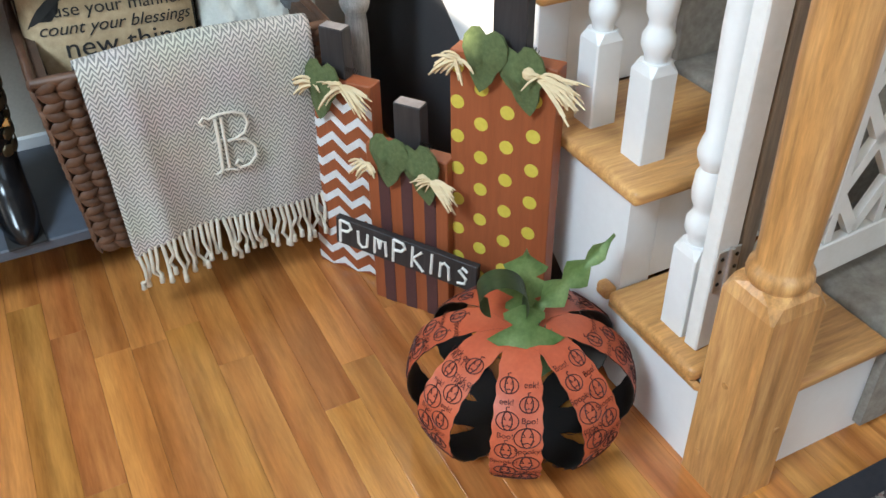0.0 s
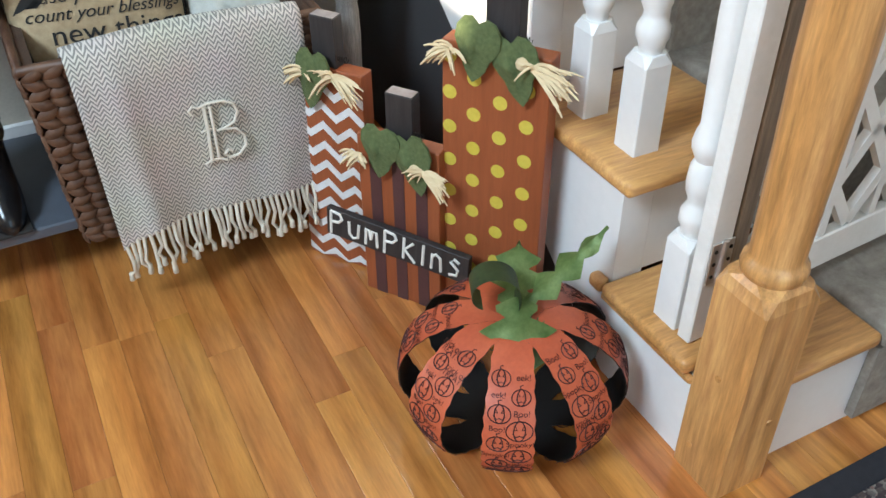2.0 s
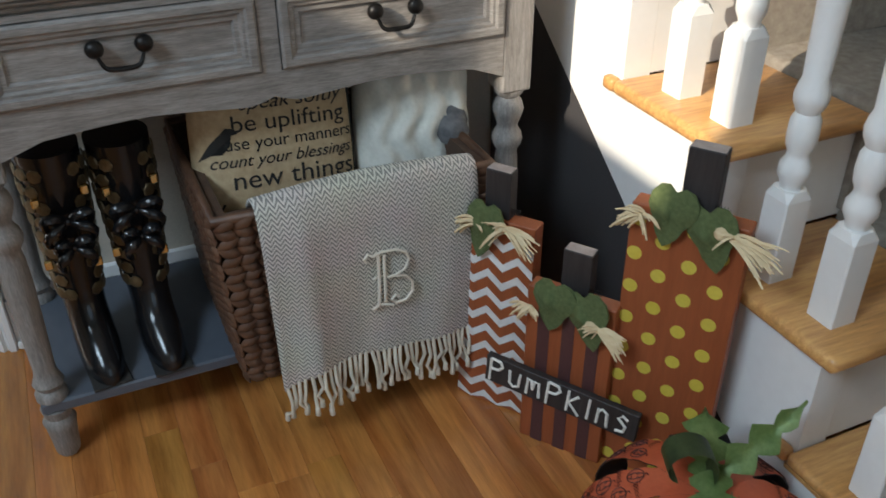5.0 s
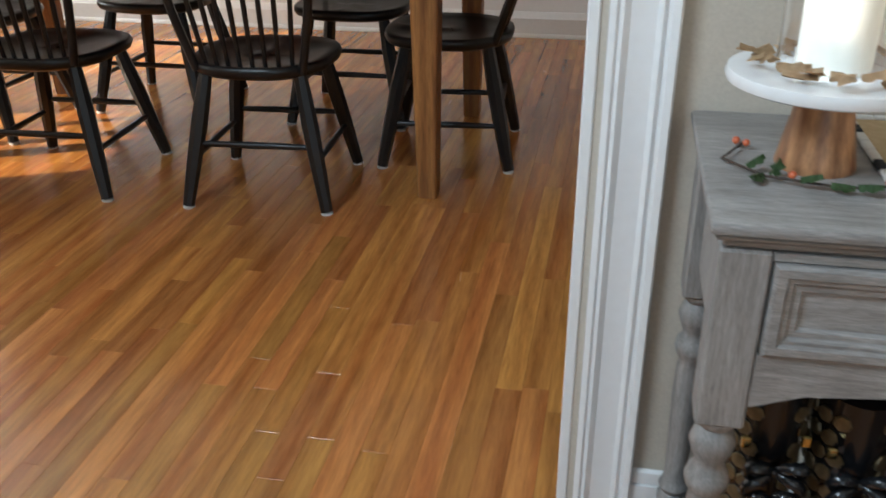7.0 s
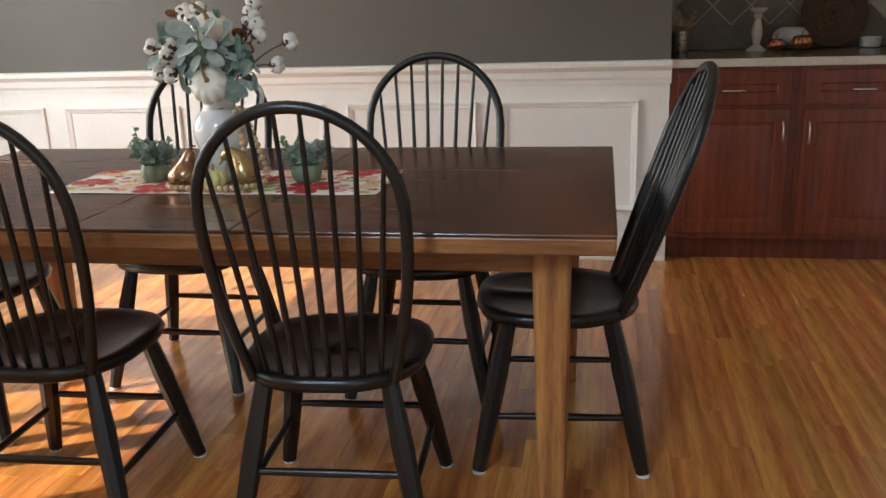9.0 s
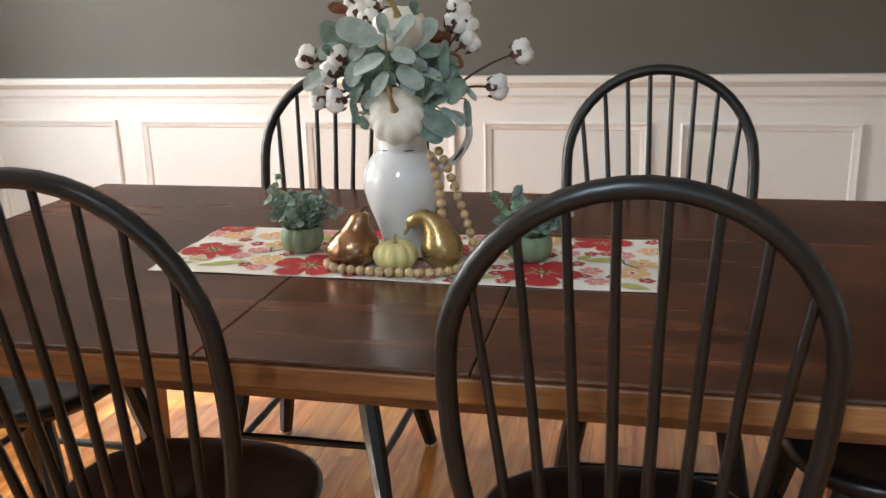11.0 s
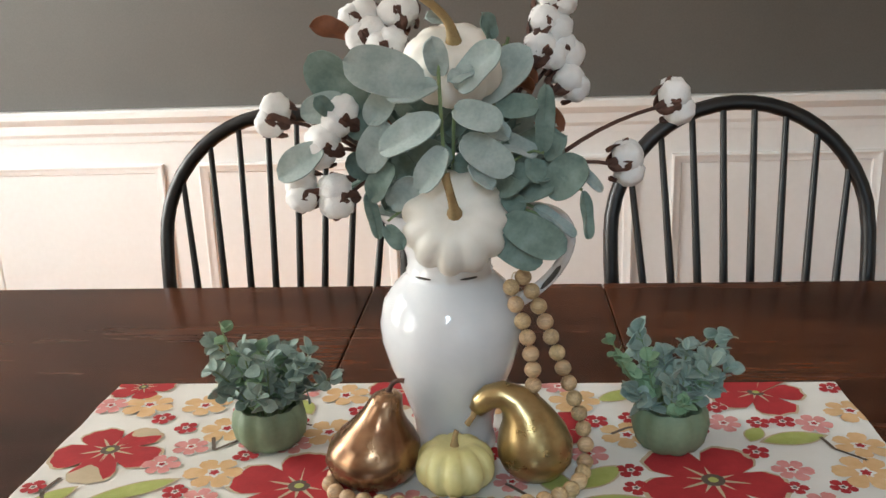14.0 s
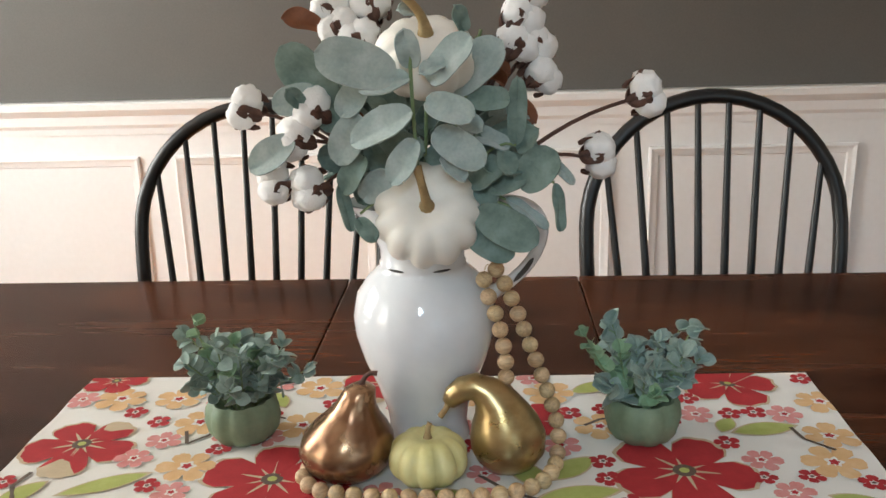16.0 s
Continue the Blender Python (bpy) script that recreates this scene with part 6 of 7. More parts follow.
def patch(bm, outline, lift):
    """A printed shape that lies on the cloth, clipped to its edges."""
    vs = []
    for x, y in outline:
        x, y = max(-RHX + 0.001, min(RHX - 0.001, x)), max(-RHY + 0.001, min(RHY - 0.001, y))
        vs.append(bm.verts.new((x, y, cloth_z(x, y) + 0.001 + lift)))
    c = [sum(v.co[i] for v in vs) / len(vs) for i in range(3)]
    cv = bm.verts.new((c[0], c[1], cloth_z(c[0], c[1]) + 0.001 + lift))
    for a, b in zip(vs, vs[1:] + vs[:1]):
        if (a.co - b.co).length > 1e-6:
            try:
                bm.faces.new((cv, a, b))
            except ValueError:
                pass


def petals(cx, cy, r, n, seed):
    """One lobed outline of n uneven petals."""
    rg = random.Random(seed)
    k = [rg.uniform(0.9, 1.08) for _ in range(n)]
    out = []
    for i in range(n * 12):
        u = i / 12
        p, f = int(u) % n, u - int(u)
        lobe = math.sin(math.pi * f) ** 0.42 * (1 - 0.07 * math.exp(-((f - 0.5) / 0.09) ** 2))
        a = 2 * math.pi * u / n + seed
        q = r * k[p] * (0.5 + 0.5 * lobe) * (1 + 0.025 * math.sin(i * 2.1 + seed))
        out.append((cx + q * math.cos(a), cy + q * math.sin(a)))
    return out


def flower(cx, cy, r, mat, n, seed, stamens):
    z = 0.00001 * (abs(int(cx * 5000 + cy * 3000)) % 9)
    bm = bmesh.new()
    patch(bm, petals(cx, cy, r * 1.05, n, seed), 0.00012 + z)
    part("printed_outline", bm, M_TANINK if stamens else M_LINEN, trun)
    bm = bmesh.new()
    patch(bm, petals(cx, cy, r * 0.985, n, seed), 0.00028 + z)
    part("printed_flower", bm, mat, trun, "printed flower")
    if stamens:
        bm = bmesh.new()
        pts = []
        for k in range(n * 4):
            a = math.pi * k / (2 * n) + seed
            b = r * (0.1 if k % 2 else (0.5 if k % 4 else 0.36))
            for da, bb in (((-0.05, b * 0.75), (0, b), (0.05, b * 0.75)) if k % 2 == 0 else ((0, b),)):
                pts.append((cx + bb * math.cos(a + da), cy + bb * math.sin(a + da)))
        patch(bm, pts, 0.00044 + z)
        part("printed_stamen", bm, M_TANINK, trun)
        for k, m_, lift in ((0.16, M_TAUPEINK, 0.00062), (0.07, M_LIME, 0.00078)):
            bm = bmesh.new()
            patch(bm, [(cx + r * k * math.cos(a), cy + r * k * math.sin(a)) for a in [2 * math.pi * i / 14 for i in range(14)]], lift)
            part("printed_centre", bm, m_, trun)
    else:
        for k, m_, lift in ((0.27, M_LINEN, 0.00044), (0.15, M_RED if mat is not M_RED else M_TAUPEINK, 0.00062)):
            bm = bmesh.new()
            patch(bm, [(cx + r * k * math.cos(a) * (1 + 0.25 * math.cos(5 * a)), cy + r * k * math.sin(a) * (1 + 0.25 * math.cos(5 * a))) for a in [2 * math.pi * i / 20 for i in range(20)]], lift + z)
            part("printed_centre", bm, m_, trun)


def leaf_print(cx, cy, L, w, ang):
    for k, mat, lift in ((1.12, M_TANINK, 0.00012), (0.98, M_LIME, 0.0003)):
        bm = bmesh.new()
        pts = []
        for i in range(9):
            t = i / 8
            pts.append((L * (t - 0.5) * k, w * math.sin(math.pi * t) ** 0.8 * k))
        pts += [(x, -y * 0.9) for x, y in pts[-2:0:-1]]
        c, s = math.cos(ang), math.sin(ang)
        patch(bm, [(cx + x * c - y * s, cy + x * s + y * c) for x, y in pts], lift)
        part("printed_leaf", bm, mat, trun)


def twig_print(pts, w):
    bm = bmesh.new()
    q = [Vector((x, y, 0)) for x, y in pts]
    for a, b in zip(q, q[1:]):
        d = (b - a).normalized()
        n = Vector((-d.y, d.x, 0)) * w
        patch(bm, [(p.x, p.y) for p in (a + n, a - n, b - n, b + n)], 0.0005)
    part("printed_twig", bm, M_TAUPEINK, trun)


taken = []


def free(x, y, r):
    return all((x - a) ** 2 + (y - b) ** 2 > (0.86 * (r + c)) ** 2 for a, b, c in taken)


for i, (x, y) in enumerate(((-0.40, -0.022), (-0.165, -0.095), (0.262, -0.08), (-0.07, 0.135), (0.36, 0.13), (0.095, 0.03), (-0.43, 0.15))):
    r = (0.068, 0.074, 0.076, 0.06, 0.064, 0.055, 0.04)[i]
    flower(x, y, r, M_RED, 5, i * 0.7 + 0.3, True)
    taken.append((x, y, r))
for x, y, L, w, a in ((-0.20, 0.09, 0.05, 0.012, -1.0), (-0.23, 0.05, 0.045, 0.013, 1.2), (-0.34, -0.105, 0.09, 0.014, 0.5), (-0.42, -0.125, 0.06, 0.014, 1.0), (0.10, -0.085, 0.06, 0.016, -1.1), (0.145, -0.075, 0.07, 0.016, 0.7), (0.15, -0.125, 0.085, 0.015, 0.2), (0.37, 0.01, 0.075, 0.016, 0.25), (0.33, 0.02, 0.04, 0.011, 1.1), (0.01, -0.13, 0.06, 0.014, 0.3), (-0.03, 0.02, 0.07, 0.015, 0.3), (0.42, -0.14, 0.06, 0.013, -0.4), (0.19, 0.12, 0.06, 0.014, 0.5)):
    leaf_print(x, y, L, w, a)
    taken.append((x, y, L * 0.42))
rp_ = random.Random(17)
for k in range(900):
    r, mat, n = ((0.033, M_PEACH, 6), (0.022, M_PINK, 6), (0.015, M_RED, 5))[0 if k < 200 else 1 if k < 500 else 2]
    x, y = rp_.uniform(-RHX + 0.01, RHX - 0.01), rp_.uniform(-RHY + 0.01, RHY - 0.01)
    if len(taken) > (36, 60, 96)[0 if k < 200 else 1 if k < 500 else 2] or not free(x, y, r):
        continue
    flower(x, y, r, mat, n, k * 0.37, False)
    taken.append((x, y, r))
twig_print([(-0.29, 0.01), (-0.28, -0.02), (-0.26, 0.0), (-0.25, 0.03)], 0.0022)
twig_print([(-0.26, 0.06), (-0.22, 0.055), (-0.18, 0.04)], 0.0018)
twig_print([(0.17, 0.02), (0.19, 0.035), (0.22, 0.04)], 0.0022)
twig_print([(0.40, 0.015), (0.405, -0.015), (0.43, -0.04)], 0.0022)
twig_print([(0.05, -0.09), (0.08, -0.12), (0.12, -0.14)], 0.0022)
twig_print([(-0.43, -0.08), (-0.435, -0.11), (-0.42, -0.14)], 0.0025)
CLOTH = TZ + 0.0038

# pitcher
M_CERAMIC = mottled("white_glazed_ceramic", (0.74, 0.75, 0.76), (0.79, 0.80, 0.81), 0.1, (10, 10, 10), 60, 0.02, rough_var=0.03)
bsdf(M_CERAMIC).inputs["Coat Weight"].default_value = 0.5
M_DARKCHIP = mottled("dark_worn_enamel", (0.06, 0.05, 0.045), (0.1, 0.09, 0.08), 0.5, (80, 80, 80))
PX, PY = -1.579, 3.604
pit = thing("pitcher", (PX, PY, CLOTH), 0, "white glazed enamel-style pitcher with worn dark edges", "pitcher")
prof = [(0.042, 0), (0.046, 0.003), (0.045, 0.01), (0.043, 0.02), (0.046, 0.04), (0.056, 0.07), (0.068, 0.1), (0.076, 0.13), (0.077, 0.15), (0.072, 0.172), (0.06, 0.19), (0.049, 0.2), (0.0455, 0.204), (0.0465, 0.207), (0.0445, 0.21), (0.045, 0.225), (0.05, 0.25), (0.055, 0.268), (0.057, 0.272), (0.054, 0.272), (0.047, 0.25), (0.041, 0.21)]
bm = lathe(bmesh.new(), prof, 48, cap1=False)
for v in bm.verts:
    if v.co.z > 0.225:
        k = (v.co.z - 0.225) / 0.05
        if v.co.x < 0:
            v.co.x *= 1 + 0.45 * k * (max(0, -v.co.x) / 0.055) ** 2
body = part("body", bm, M_CERAMIC, pit, smooth=60)
part("handle", tube(bmesh.new(), bez((0.05, 0, 0.262), (0.148, 0, 0.298), (0.152, 0, 0.205), (0.066, 0, 0.165), 16), [0.008, 0.0075, 0.007, 0.0068, 0.0065, 0.0065, 0.0065, 0.0065, 0.0065, 0.0065, 0.0065, 0.0065, 0.0065, 0.0068, 0.007, 0.008, 0.009], 10), M_CERAMIC, pit, "looped white handle", 60)
for a0 in (-122, -60):
    pts = [(0.0468 * math.cos(math.radians(a)), 0.0468 * math.sin(math.radians(a)), 0.207) for a in range(a0 - 13, a0 + 14, 4)]
    part("worn_mark", tube(bmesh.new(), pts, [0.0004, 0.001, 0.0013, 0.0014, 0.0013, 0.0012, 0.0006], 6), M_DARKCHIP, body, "dark worn line on the neck")
pts = bez((0.119, -0.0045, 0.212), (0.113, -0.0065, 0.2), (0.104, -0.0065, 0.19), (0.094, -0.005, 0.181), 5)
part("worn_mark", tube(bmesh.new(), pts, [0.0006, 0.0026, 0.003, 0.003, 0.0026, 0.0008], 6), M_DARKCHIP, body, "dark worn patch on the handle")

# flowers: sage leaves, cotton bolls and two white pumpkins in the pitcher
M_SAGE = mottled("dusty_sage_leaf", (0.24, 0.31, 0.285), (0.40, 0.465, 0.44), 0.85, (45, 45, 45), 300, 0.3)
bsdf(M_SAGE).inputs["Sheen Weight"].default_value = 0.4
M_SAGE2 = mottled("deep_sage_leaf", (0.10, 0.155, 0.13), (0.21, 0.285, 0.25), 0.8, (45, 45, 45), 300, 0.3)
M_SPRIG = mottled("green_leaf_stem", (0.14, 0.2, 0.09), (0.22, 0.3, 0.14), 0.7, (60, 60, 60))
M_COTTON = mottled("white_cotton_fibre", (0.84, 0.82, 0.79), (0.88, 0.87, 0.85), 1.0, (70, 70, 70), 600, 0.5, dist=0.0015)
M_HUSK = mottled("dark_brown_husk", (0.045, 0.018, 0.012), (0.13, 0.06, 0.04), 0.75, (60, 60, 60), 300, 0.4)
M_RUSSET = mottled("russet_leaf", (0.14, 0.045, 0.02), (0.24, 0.085, 0.035), 0.6, (50, 50, 50), 300, 0.3)


def oval_leaf(L, w, curl, cup, seed=0):
    """A plump velvety leaf along x, thick, with a sunk midrib."""
    bm = bmesh.new()
    n = 18
    rows = []
    for k in range(n + 1):
        t = k / n
        e = w * (0.16 if t == 0 else max(0.0, 1 - abs((t - 0.56) / (0.58 if t < 0.56 else 0.44)) ** 2.3) ** 0.5) + 0.0012
        z = curl * L * t * t
        row = []
        for s in (-1, -0.66, -0.33, 0, 0.33, 0.66, 1):
            row.append((L * t, s * e, z + cup * e * s * s - (0.0016 * (1 - abs(s) * 3) if abs(s) < 0.33 else 0) + 0.0012 * math.sin(t * 9 + seed + s * 2)))
        rows.append(row)
    va = [[bm.verts.new(p) for p in r] for r in rows]
    for a, b in zip(va, va[1:]):
        for j in range(6):
            bm.faces.new((a[j], a[j + 1], b[j + 1], b[j]))
    bm.normal_update()
    bmesh.ops.solidify(bm, geom=bm.faces[:], thickness=0.0013)
    return bm


bq = thing("flower_arrangement", (PX, PY, CLOTH + 0.2), 0, "sage green lamb's-ear leaves and sprigs standing in the pitcher", "flowers")
leaf_mesh = {}


def place_leaf(base, tip, roll, deep=False, half=0.29):
    """A leaf from base to tip, its face turned towards the room's open side."""
    base, tip = Vector(base), Vector(tip)
    x = (tip - base).normalized()
    L = (tip - base).length
    z = Vector((0.25 * x.x, -0.85, 0.55))
    z = (z - x * z.dot(x)).normalized()
    y = z.cross(x)
    m = Matrix((x, y, z)).transposed().to_4x4()
    key = (round(L / 0.008), deep, half)
    mm_ = Matrix.Translation(base) @ m @ pose(0, 0, 0, roll, 0, 0)
    if key not in leaf_mesh:
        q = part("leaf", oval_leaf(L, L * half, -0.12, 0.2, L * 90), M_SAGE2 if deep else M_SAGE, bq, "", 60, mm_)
        leaf_mesh[key] = q.data
    else:
        q = new("leaf", leaf_mesh[key])
        q.parent = bq
        q.matrix_basis = mm_
    return q


rb = random.Random(21)
# each leaf: base x, z and tip x, z within its sprig
FRONT_SPRIG = ((-0.011, 0.21, -0.081, 0.234), (0.001, 0.208, -0.044, 0.201), (0.003, 0.179, -0.053, 0.155), (0.004, 0.216, -0.002, 0.25), (0.019, 0.203, 0.054, 0.245), (0.015, 0.187, 0.058, 0.176), (0.021, 0.158, 0.068, 0.129), (0.006, 0.152, -0.018, 0.116), (0.034, 0.221, 0.012, 0.215), (0.028, 0.134, 0.051, 0.115))
BACK_SPRIG = ((-0.074, 0.182, -0.122, 0.235), (0.037, 0.19, 0.083, 0.237), (0.053, 0.183, 0.092, 0.185), (0.053, 0.151, 0.092, 0.14), (-0.033, 0.144, 0.01, 0.136), (-0.045, 0.205, -0.064, 0.176), (-0.053, 0.176, -0.087, 0.162), (-0.091, 0.194, -0.132, 0.181), (0.051, 0.246, 0.045, 0.269), (0.009, 0.262, -0.009, 0.269), (-0.043, 0.142, -0.029, 0.115), (0.039, 0.169, 0.066, 0.156))
RIGHT_SPRIG = ((0.054, 0.1, 0.084, 0.126), (0.07, 0.098, 0.102, 0.111), (0.101, 0.099, 0.133, 0.135), (0.1, 0.133, 0.116, 0.156), (0.06, 0.098, 0.078, 0.084), (0.084, 0.134, 0.094, 0.114), (0.067, 0.12, 0.101, 0.121), (0.116, 0.133, 0.133, 0.11))
LEFT_SPRIG = ((-0.069, 0.098, -0.048, 0.135), (-0.051, 0.089, -0.023, 0.118), (-0.112, 0.151, -0.155, 0.126), (-0.103, 0.181, -0.114, 0.198), (-0.051, 0.173, -0.069, 0.133))
DROOPING = ((0.098, 0.139, 0.1, 0.202), (0.088, 0.086, 0.13, 0.061), (0.135, 0.102, 0.143, 0.058), (0.132, 0.124, 0.153, 0.102), (-0.075, 0.102, -0.062, 0.061), (0.101, 0.075, 0.115, 0.042), (0.06, 0.152, 0.066, 0.122))
LOW_LEAVES = ((0.059, 0.079, 0.117, 0.047), (0.048, 0.058, 0.094, 0.034), (-0.055, 0.074, -0.037, 0.055))
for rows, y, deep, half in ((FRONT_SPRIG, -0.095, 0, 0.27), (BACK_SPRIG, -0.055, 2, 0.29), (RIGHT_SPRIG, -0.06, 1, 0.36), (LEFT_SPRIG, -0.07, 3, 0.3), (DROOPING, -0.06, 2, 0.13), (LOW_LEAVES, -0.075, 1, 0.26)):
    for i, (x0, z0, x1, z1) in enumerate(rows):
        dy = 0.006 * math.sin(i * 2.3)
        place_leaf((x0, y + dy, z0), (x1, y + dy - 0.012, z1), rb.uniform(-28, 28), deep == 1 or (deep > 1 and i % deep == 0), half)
part("sprig", tube(bmesh.new(), bez((0.004, -0.03, 0.03), (0.006, -0.06, 0.09), (0.004, -0.094, 0.12), (0.002, -0.093, 0.235), 8), 0.0019, 6), M_SPRIG, bq, "", 60)
for x0, z0, x1, z1 in DROOPING + LOW_LEAVES:
    part("sprig", tube(bmesh.new(), bez((0.01, -0.03, 0.03), (x0 * 0.4, -0.045, 0.1), (x0 * 0.75, -0.06, z0 + 0.012), (x0, -0.062, z0), 8), 0.0014, 6), M_SPRIG, bq, "", 60)
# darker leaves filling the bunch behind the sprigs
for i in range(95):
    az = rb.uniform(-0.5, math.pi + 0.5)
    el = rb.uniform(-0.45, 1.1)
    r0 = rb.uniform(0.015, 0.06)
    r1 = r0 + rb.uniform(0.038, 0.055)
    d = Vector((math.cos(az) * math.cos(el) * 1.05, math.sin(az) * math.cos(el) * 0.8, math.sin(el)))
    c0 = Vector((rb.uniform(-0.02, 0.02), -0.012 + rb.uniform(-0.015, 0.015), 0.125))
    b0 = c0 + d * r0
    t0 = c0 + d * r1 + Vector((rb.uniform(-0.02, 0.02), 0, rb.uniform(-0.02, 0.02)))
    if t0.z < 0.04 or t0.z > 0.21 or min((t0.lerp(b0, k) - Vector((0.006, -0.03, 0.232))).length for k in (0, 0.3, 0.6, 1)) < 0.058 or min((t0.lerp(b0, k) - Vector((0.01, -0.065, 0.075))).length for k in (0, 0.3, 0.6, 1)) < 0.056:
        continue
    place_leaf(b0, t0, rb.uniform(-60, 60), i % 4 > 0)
for i in range(9):
    a = rb.uniform(0, 6.28)
    e = Vector((0.07 * math.cos(a), 0.06 * math.sin(a), 0.2 + 0.05 * rb.random()))
    part("sprig", tube(bmesh.new(), bez((0, 0, -0.1), (0.01 * math.cos(a), 0.01 * math.sin(a), 0.02), e * 0.6, e, 8), 0.0018, 6), M_SPRIG, bq, "", 60)


def cotton(root, tips, seed):
    """A twig of open cotton bolls."""
    rr_ = random.Random(seed)
    t = thing("cotton_branch", (PX, PY, CLOTH + 0.2), 0, "brown cotton twig with open white bolls in the pitcher", "flowers", "cotton branches")
    root = Vector(root)
    for j, tip in enumerate(tips):
        tip = Vector(tip)
        out = tip.copy()
        out.z -= 0.1
        out.normalize()
        mid = root.lerp(tip, 0.55) + Vector((0, 0, 0.02))
        part("twig", tube(bmesh.new(), bez(root, root.lerp(mid, 0.6), mid, tip - out * 0.01, 8), [0.0026 - 0.0001 * i for i in range(9)], 6), M_HUSK, t, "", 60)
        boll = bmesh.new()
        for k in range(4):
            a = 2 * math.pi * k / 4 + rr_.uniform(0, 0.5)
            side = out.orthogonal().normalized()
            s2 = out.cross(side)
            c = tip + out * 0.006 + (side * math.cos(a) + s2 * math.sin(a)) * 0.0098
            q = bmesh.new()
            bmesh.ops.create_icosphere(q, subdivisions=3, radius=0.0152)
            for v in q.verts:
                n = noise.noise(v.co * 190 + Vector((seed, k, j))) * 0.0022 + noise.noise(v.co * 520 + Vector((k, seed, j))) * 0.0009
                v.co = v.co * (1 + n / 0.0138) + c
            me_ = bpy.data.meshes.new("tmp")
            q.to_mesh(me_)
            q.free()
            boll.from_mesh(me_)
            bpy.data.meshes.remove(me_)
        b = part("boll", boll, M_COTTON, t, "fluffy white cotton", 180)
        for k in range(4):
            a = 2 * math.pi * (k + 0.5) / 4 + rr_.uniform(-0.2, 0.2)
            side = out.orthogonal().normalized()
            s2 = out.cross(side)
            rad_ = side * math.cos(a) + s2 * math.sin(a)
            dirv = (out * 0.85 + rad_ * 0.55).normalized()
            fz = (rad_ - dirv * rad_.dot(dirv)).normalized()
            fy = fz.cross(dirv)
            m = Matrix.Translation(tip - out * 0.014 + rad_ * 0.0135) @ Matrix((dirv, fy, fz)).transposed().to_4x4()
            part("husk", oval_leaf(0.024, 0.0062, -0.2, -0.3), M_HUSK, b, "dark brown husk", 50, m)
    return t


cotton((-0.04, -0.02, 0.1), ((-0.168, -0.012, 0.172), (-0.112, -0.055, 0.148), (-0.135, -0.05, 0.105), (-0.10, -0.06, 0.1), (-0.095, -0.05, 0.175)), 1)
cotton((-0.01, 0.03, 0.12), ((-0.075, 0.02, 0.245), (-0.045, 0.03, 0.265), (-0.055, 0.01, 0.235), (-0.085, 0.03, 0.262)), 2)
cotton((0.04, 0.03, 0.1), ((0.105, 0.02, 0.25), (0.118, 0.025, 0.225), (0.1, 0.015, 0.225), (0.11, 0.03, 0.275), (0.122, 0.02, 0.195)), 3)
cotton((0.07, 0.0, 0.09), ((0.222, -0.02, 0.178), (0.178, -0.012, 0.118)), 4)
rus = thing("russet_leaf_sprig", (PX, PY, CLOTH + 0.2), 0, "sprig of russet brown leaves among the cotton", "flowers")
part("twig", tube(bmesh.new(), bez((0.04, 0.02, 0.05), (0.06, 0.02, 0.1), (0.08, 0.02, 0.16), (0.095, 0.02, 0.22), 8), 0.0022, 6), M_HUSK, rus, "", 60)
for p, tilt, az in (((0.09, 0.005, 0.19), -30, 150), ((0.09, 0.005, 0.175), 30, -40), ((0.095, 0.01, 0.2), -10, 200), ((-0.095, 0.01, 0.25), -20, 170), ((0.06, 0.0, 0.14), 10, 220), ((-0.05, -0.03, 0.16), 0, 200)):
    part("leaf", oval_leaf(0.04, 0.012, -0.2, 0.4), M_RUSSET, rus, "", 60, pose(*p, 60, tilt, az))
M_WPUMP = mottled("ivory_white_pumpkin", (0.78, 0.745, 0.66), (0.83, 0.80, 0.73), 0.45, (20, 20, 20), 100, 0.05)
pumpkin("white_pumpkin", (PX + 0.01, PY - 0.036, 1.018), 0.0535, 0.07, M_WPUMP, M_STEM, "ivory mini pumpkin nestled in the leaves at the pitcher's mouth", 11, (58, 0, 3), 0.034, -0.008, 0.028)
pumpkin("white_pumpkin", (PX + 0.012, PY - 0.025, 1.158), 0.0505, 0.064, M_WPUMP, M_STEM, "ivory mini pumpkin at the top of the arrangement", 11, (30, 0, 5), 0.05, -0.028)

# gourds
M_PEARGLZ = mottled("mottled_copper_glaze", (0.20, 0.085, 0.045), (0.40, 0.25, 0.14), 0.25, (35, 35, 25), 200, 0.08, 0.8)
M_GOLDGLZ = mottled("antique_gold_glaze", (0.36, 0.24, 0.09), (0.52, 0.40, 0.21), 0.3, (25, 25, 40), 200, 0.08, 0.85)
M_YELLOWP = mottled("pale_yellow_rind", (0.62, 0.55, 0.22), (0.72, 0.67, 0.34), 0.4, (25, 25, 25), 120, 0.08)
pear = thing("pear_gourd", (-1.659, 3.522, CLOTH), 0, "pear-shaped gourd in mottled copper glaze", "gourd")
bm = lathe(bmesh.new(), [(0.012, 0), (0.026, 0.003), (0.036, 0.014), (0.0405, 0.03), (0.039, 0.044), (0.033, 0.056), (0.025, 0.067), (0.019, 0.078), (0.016, 0.088), (0.014, 0.096), (0.008, 0.101)], 40, None, 7, 0.03)
for v in bm.verts:
    k = max(0, v.co.z - 0.03) / 0.07
    v.co.x = v.co.x * (1.24 - 0.1 * k) + 0.019 * k ** 1.4
    v.co.y *= 1.24 - 0.1 * k
part("body", bm, M_PEARGLZ, pear, smooth=180)
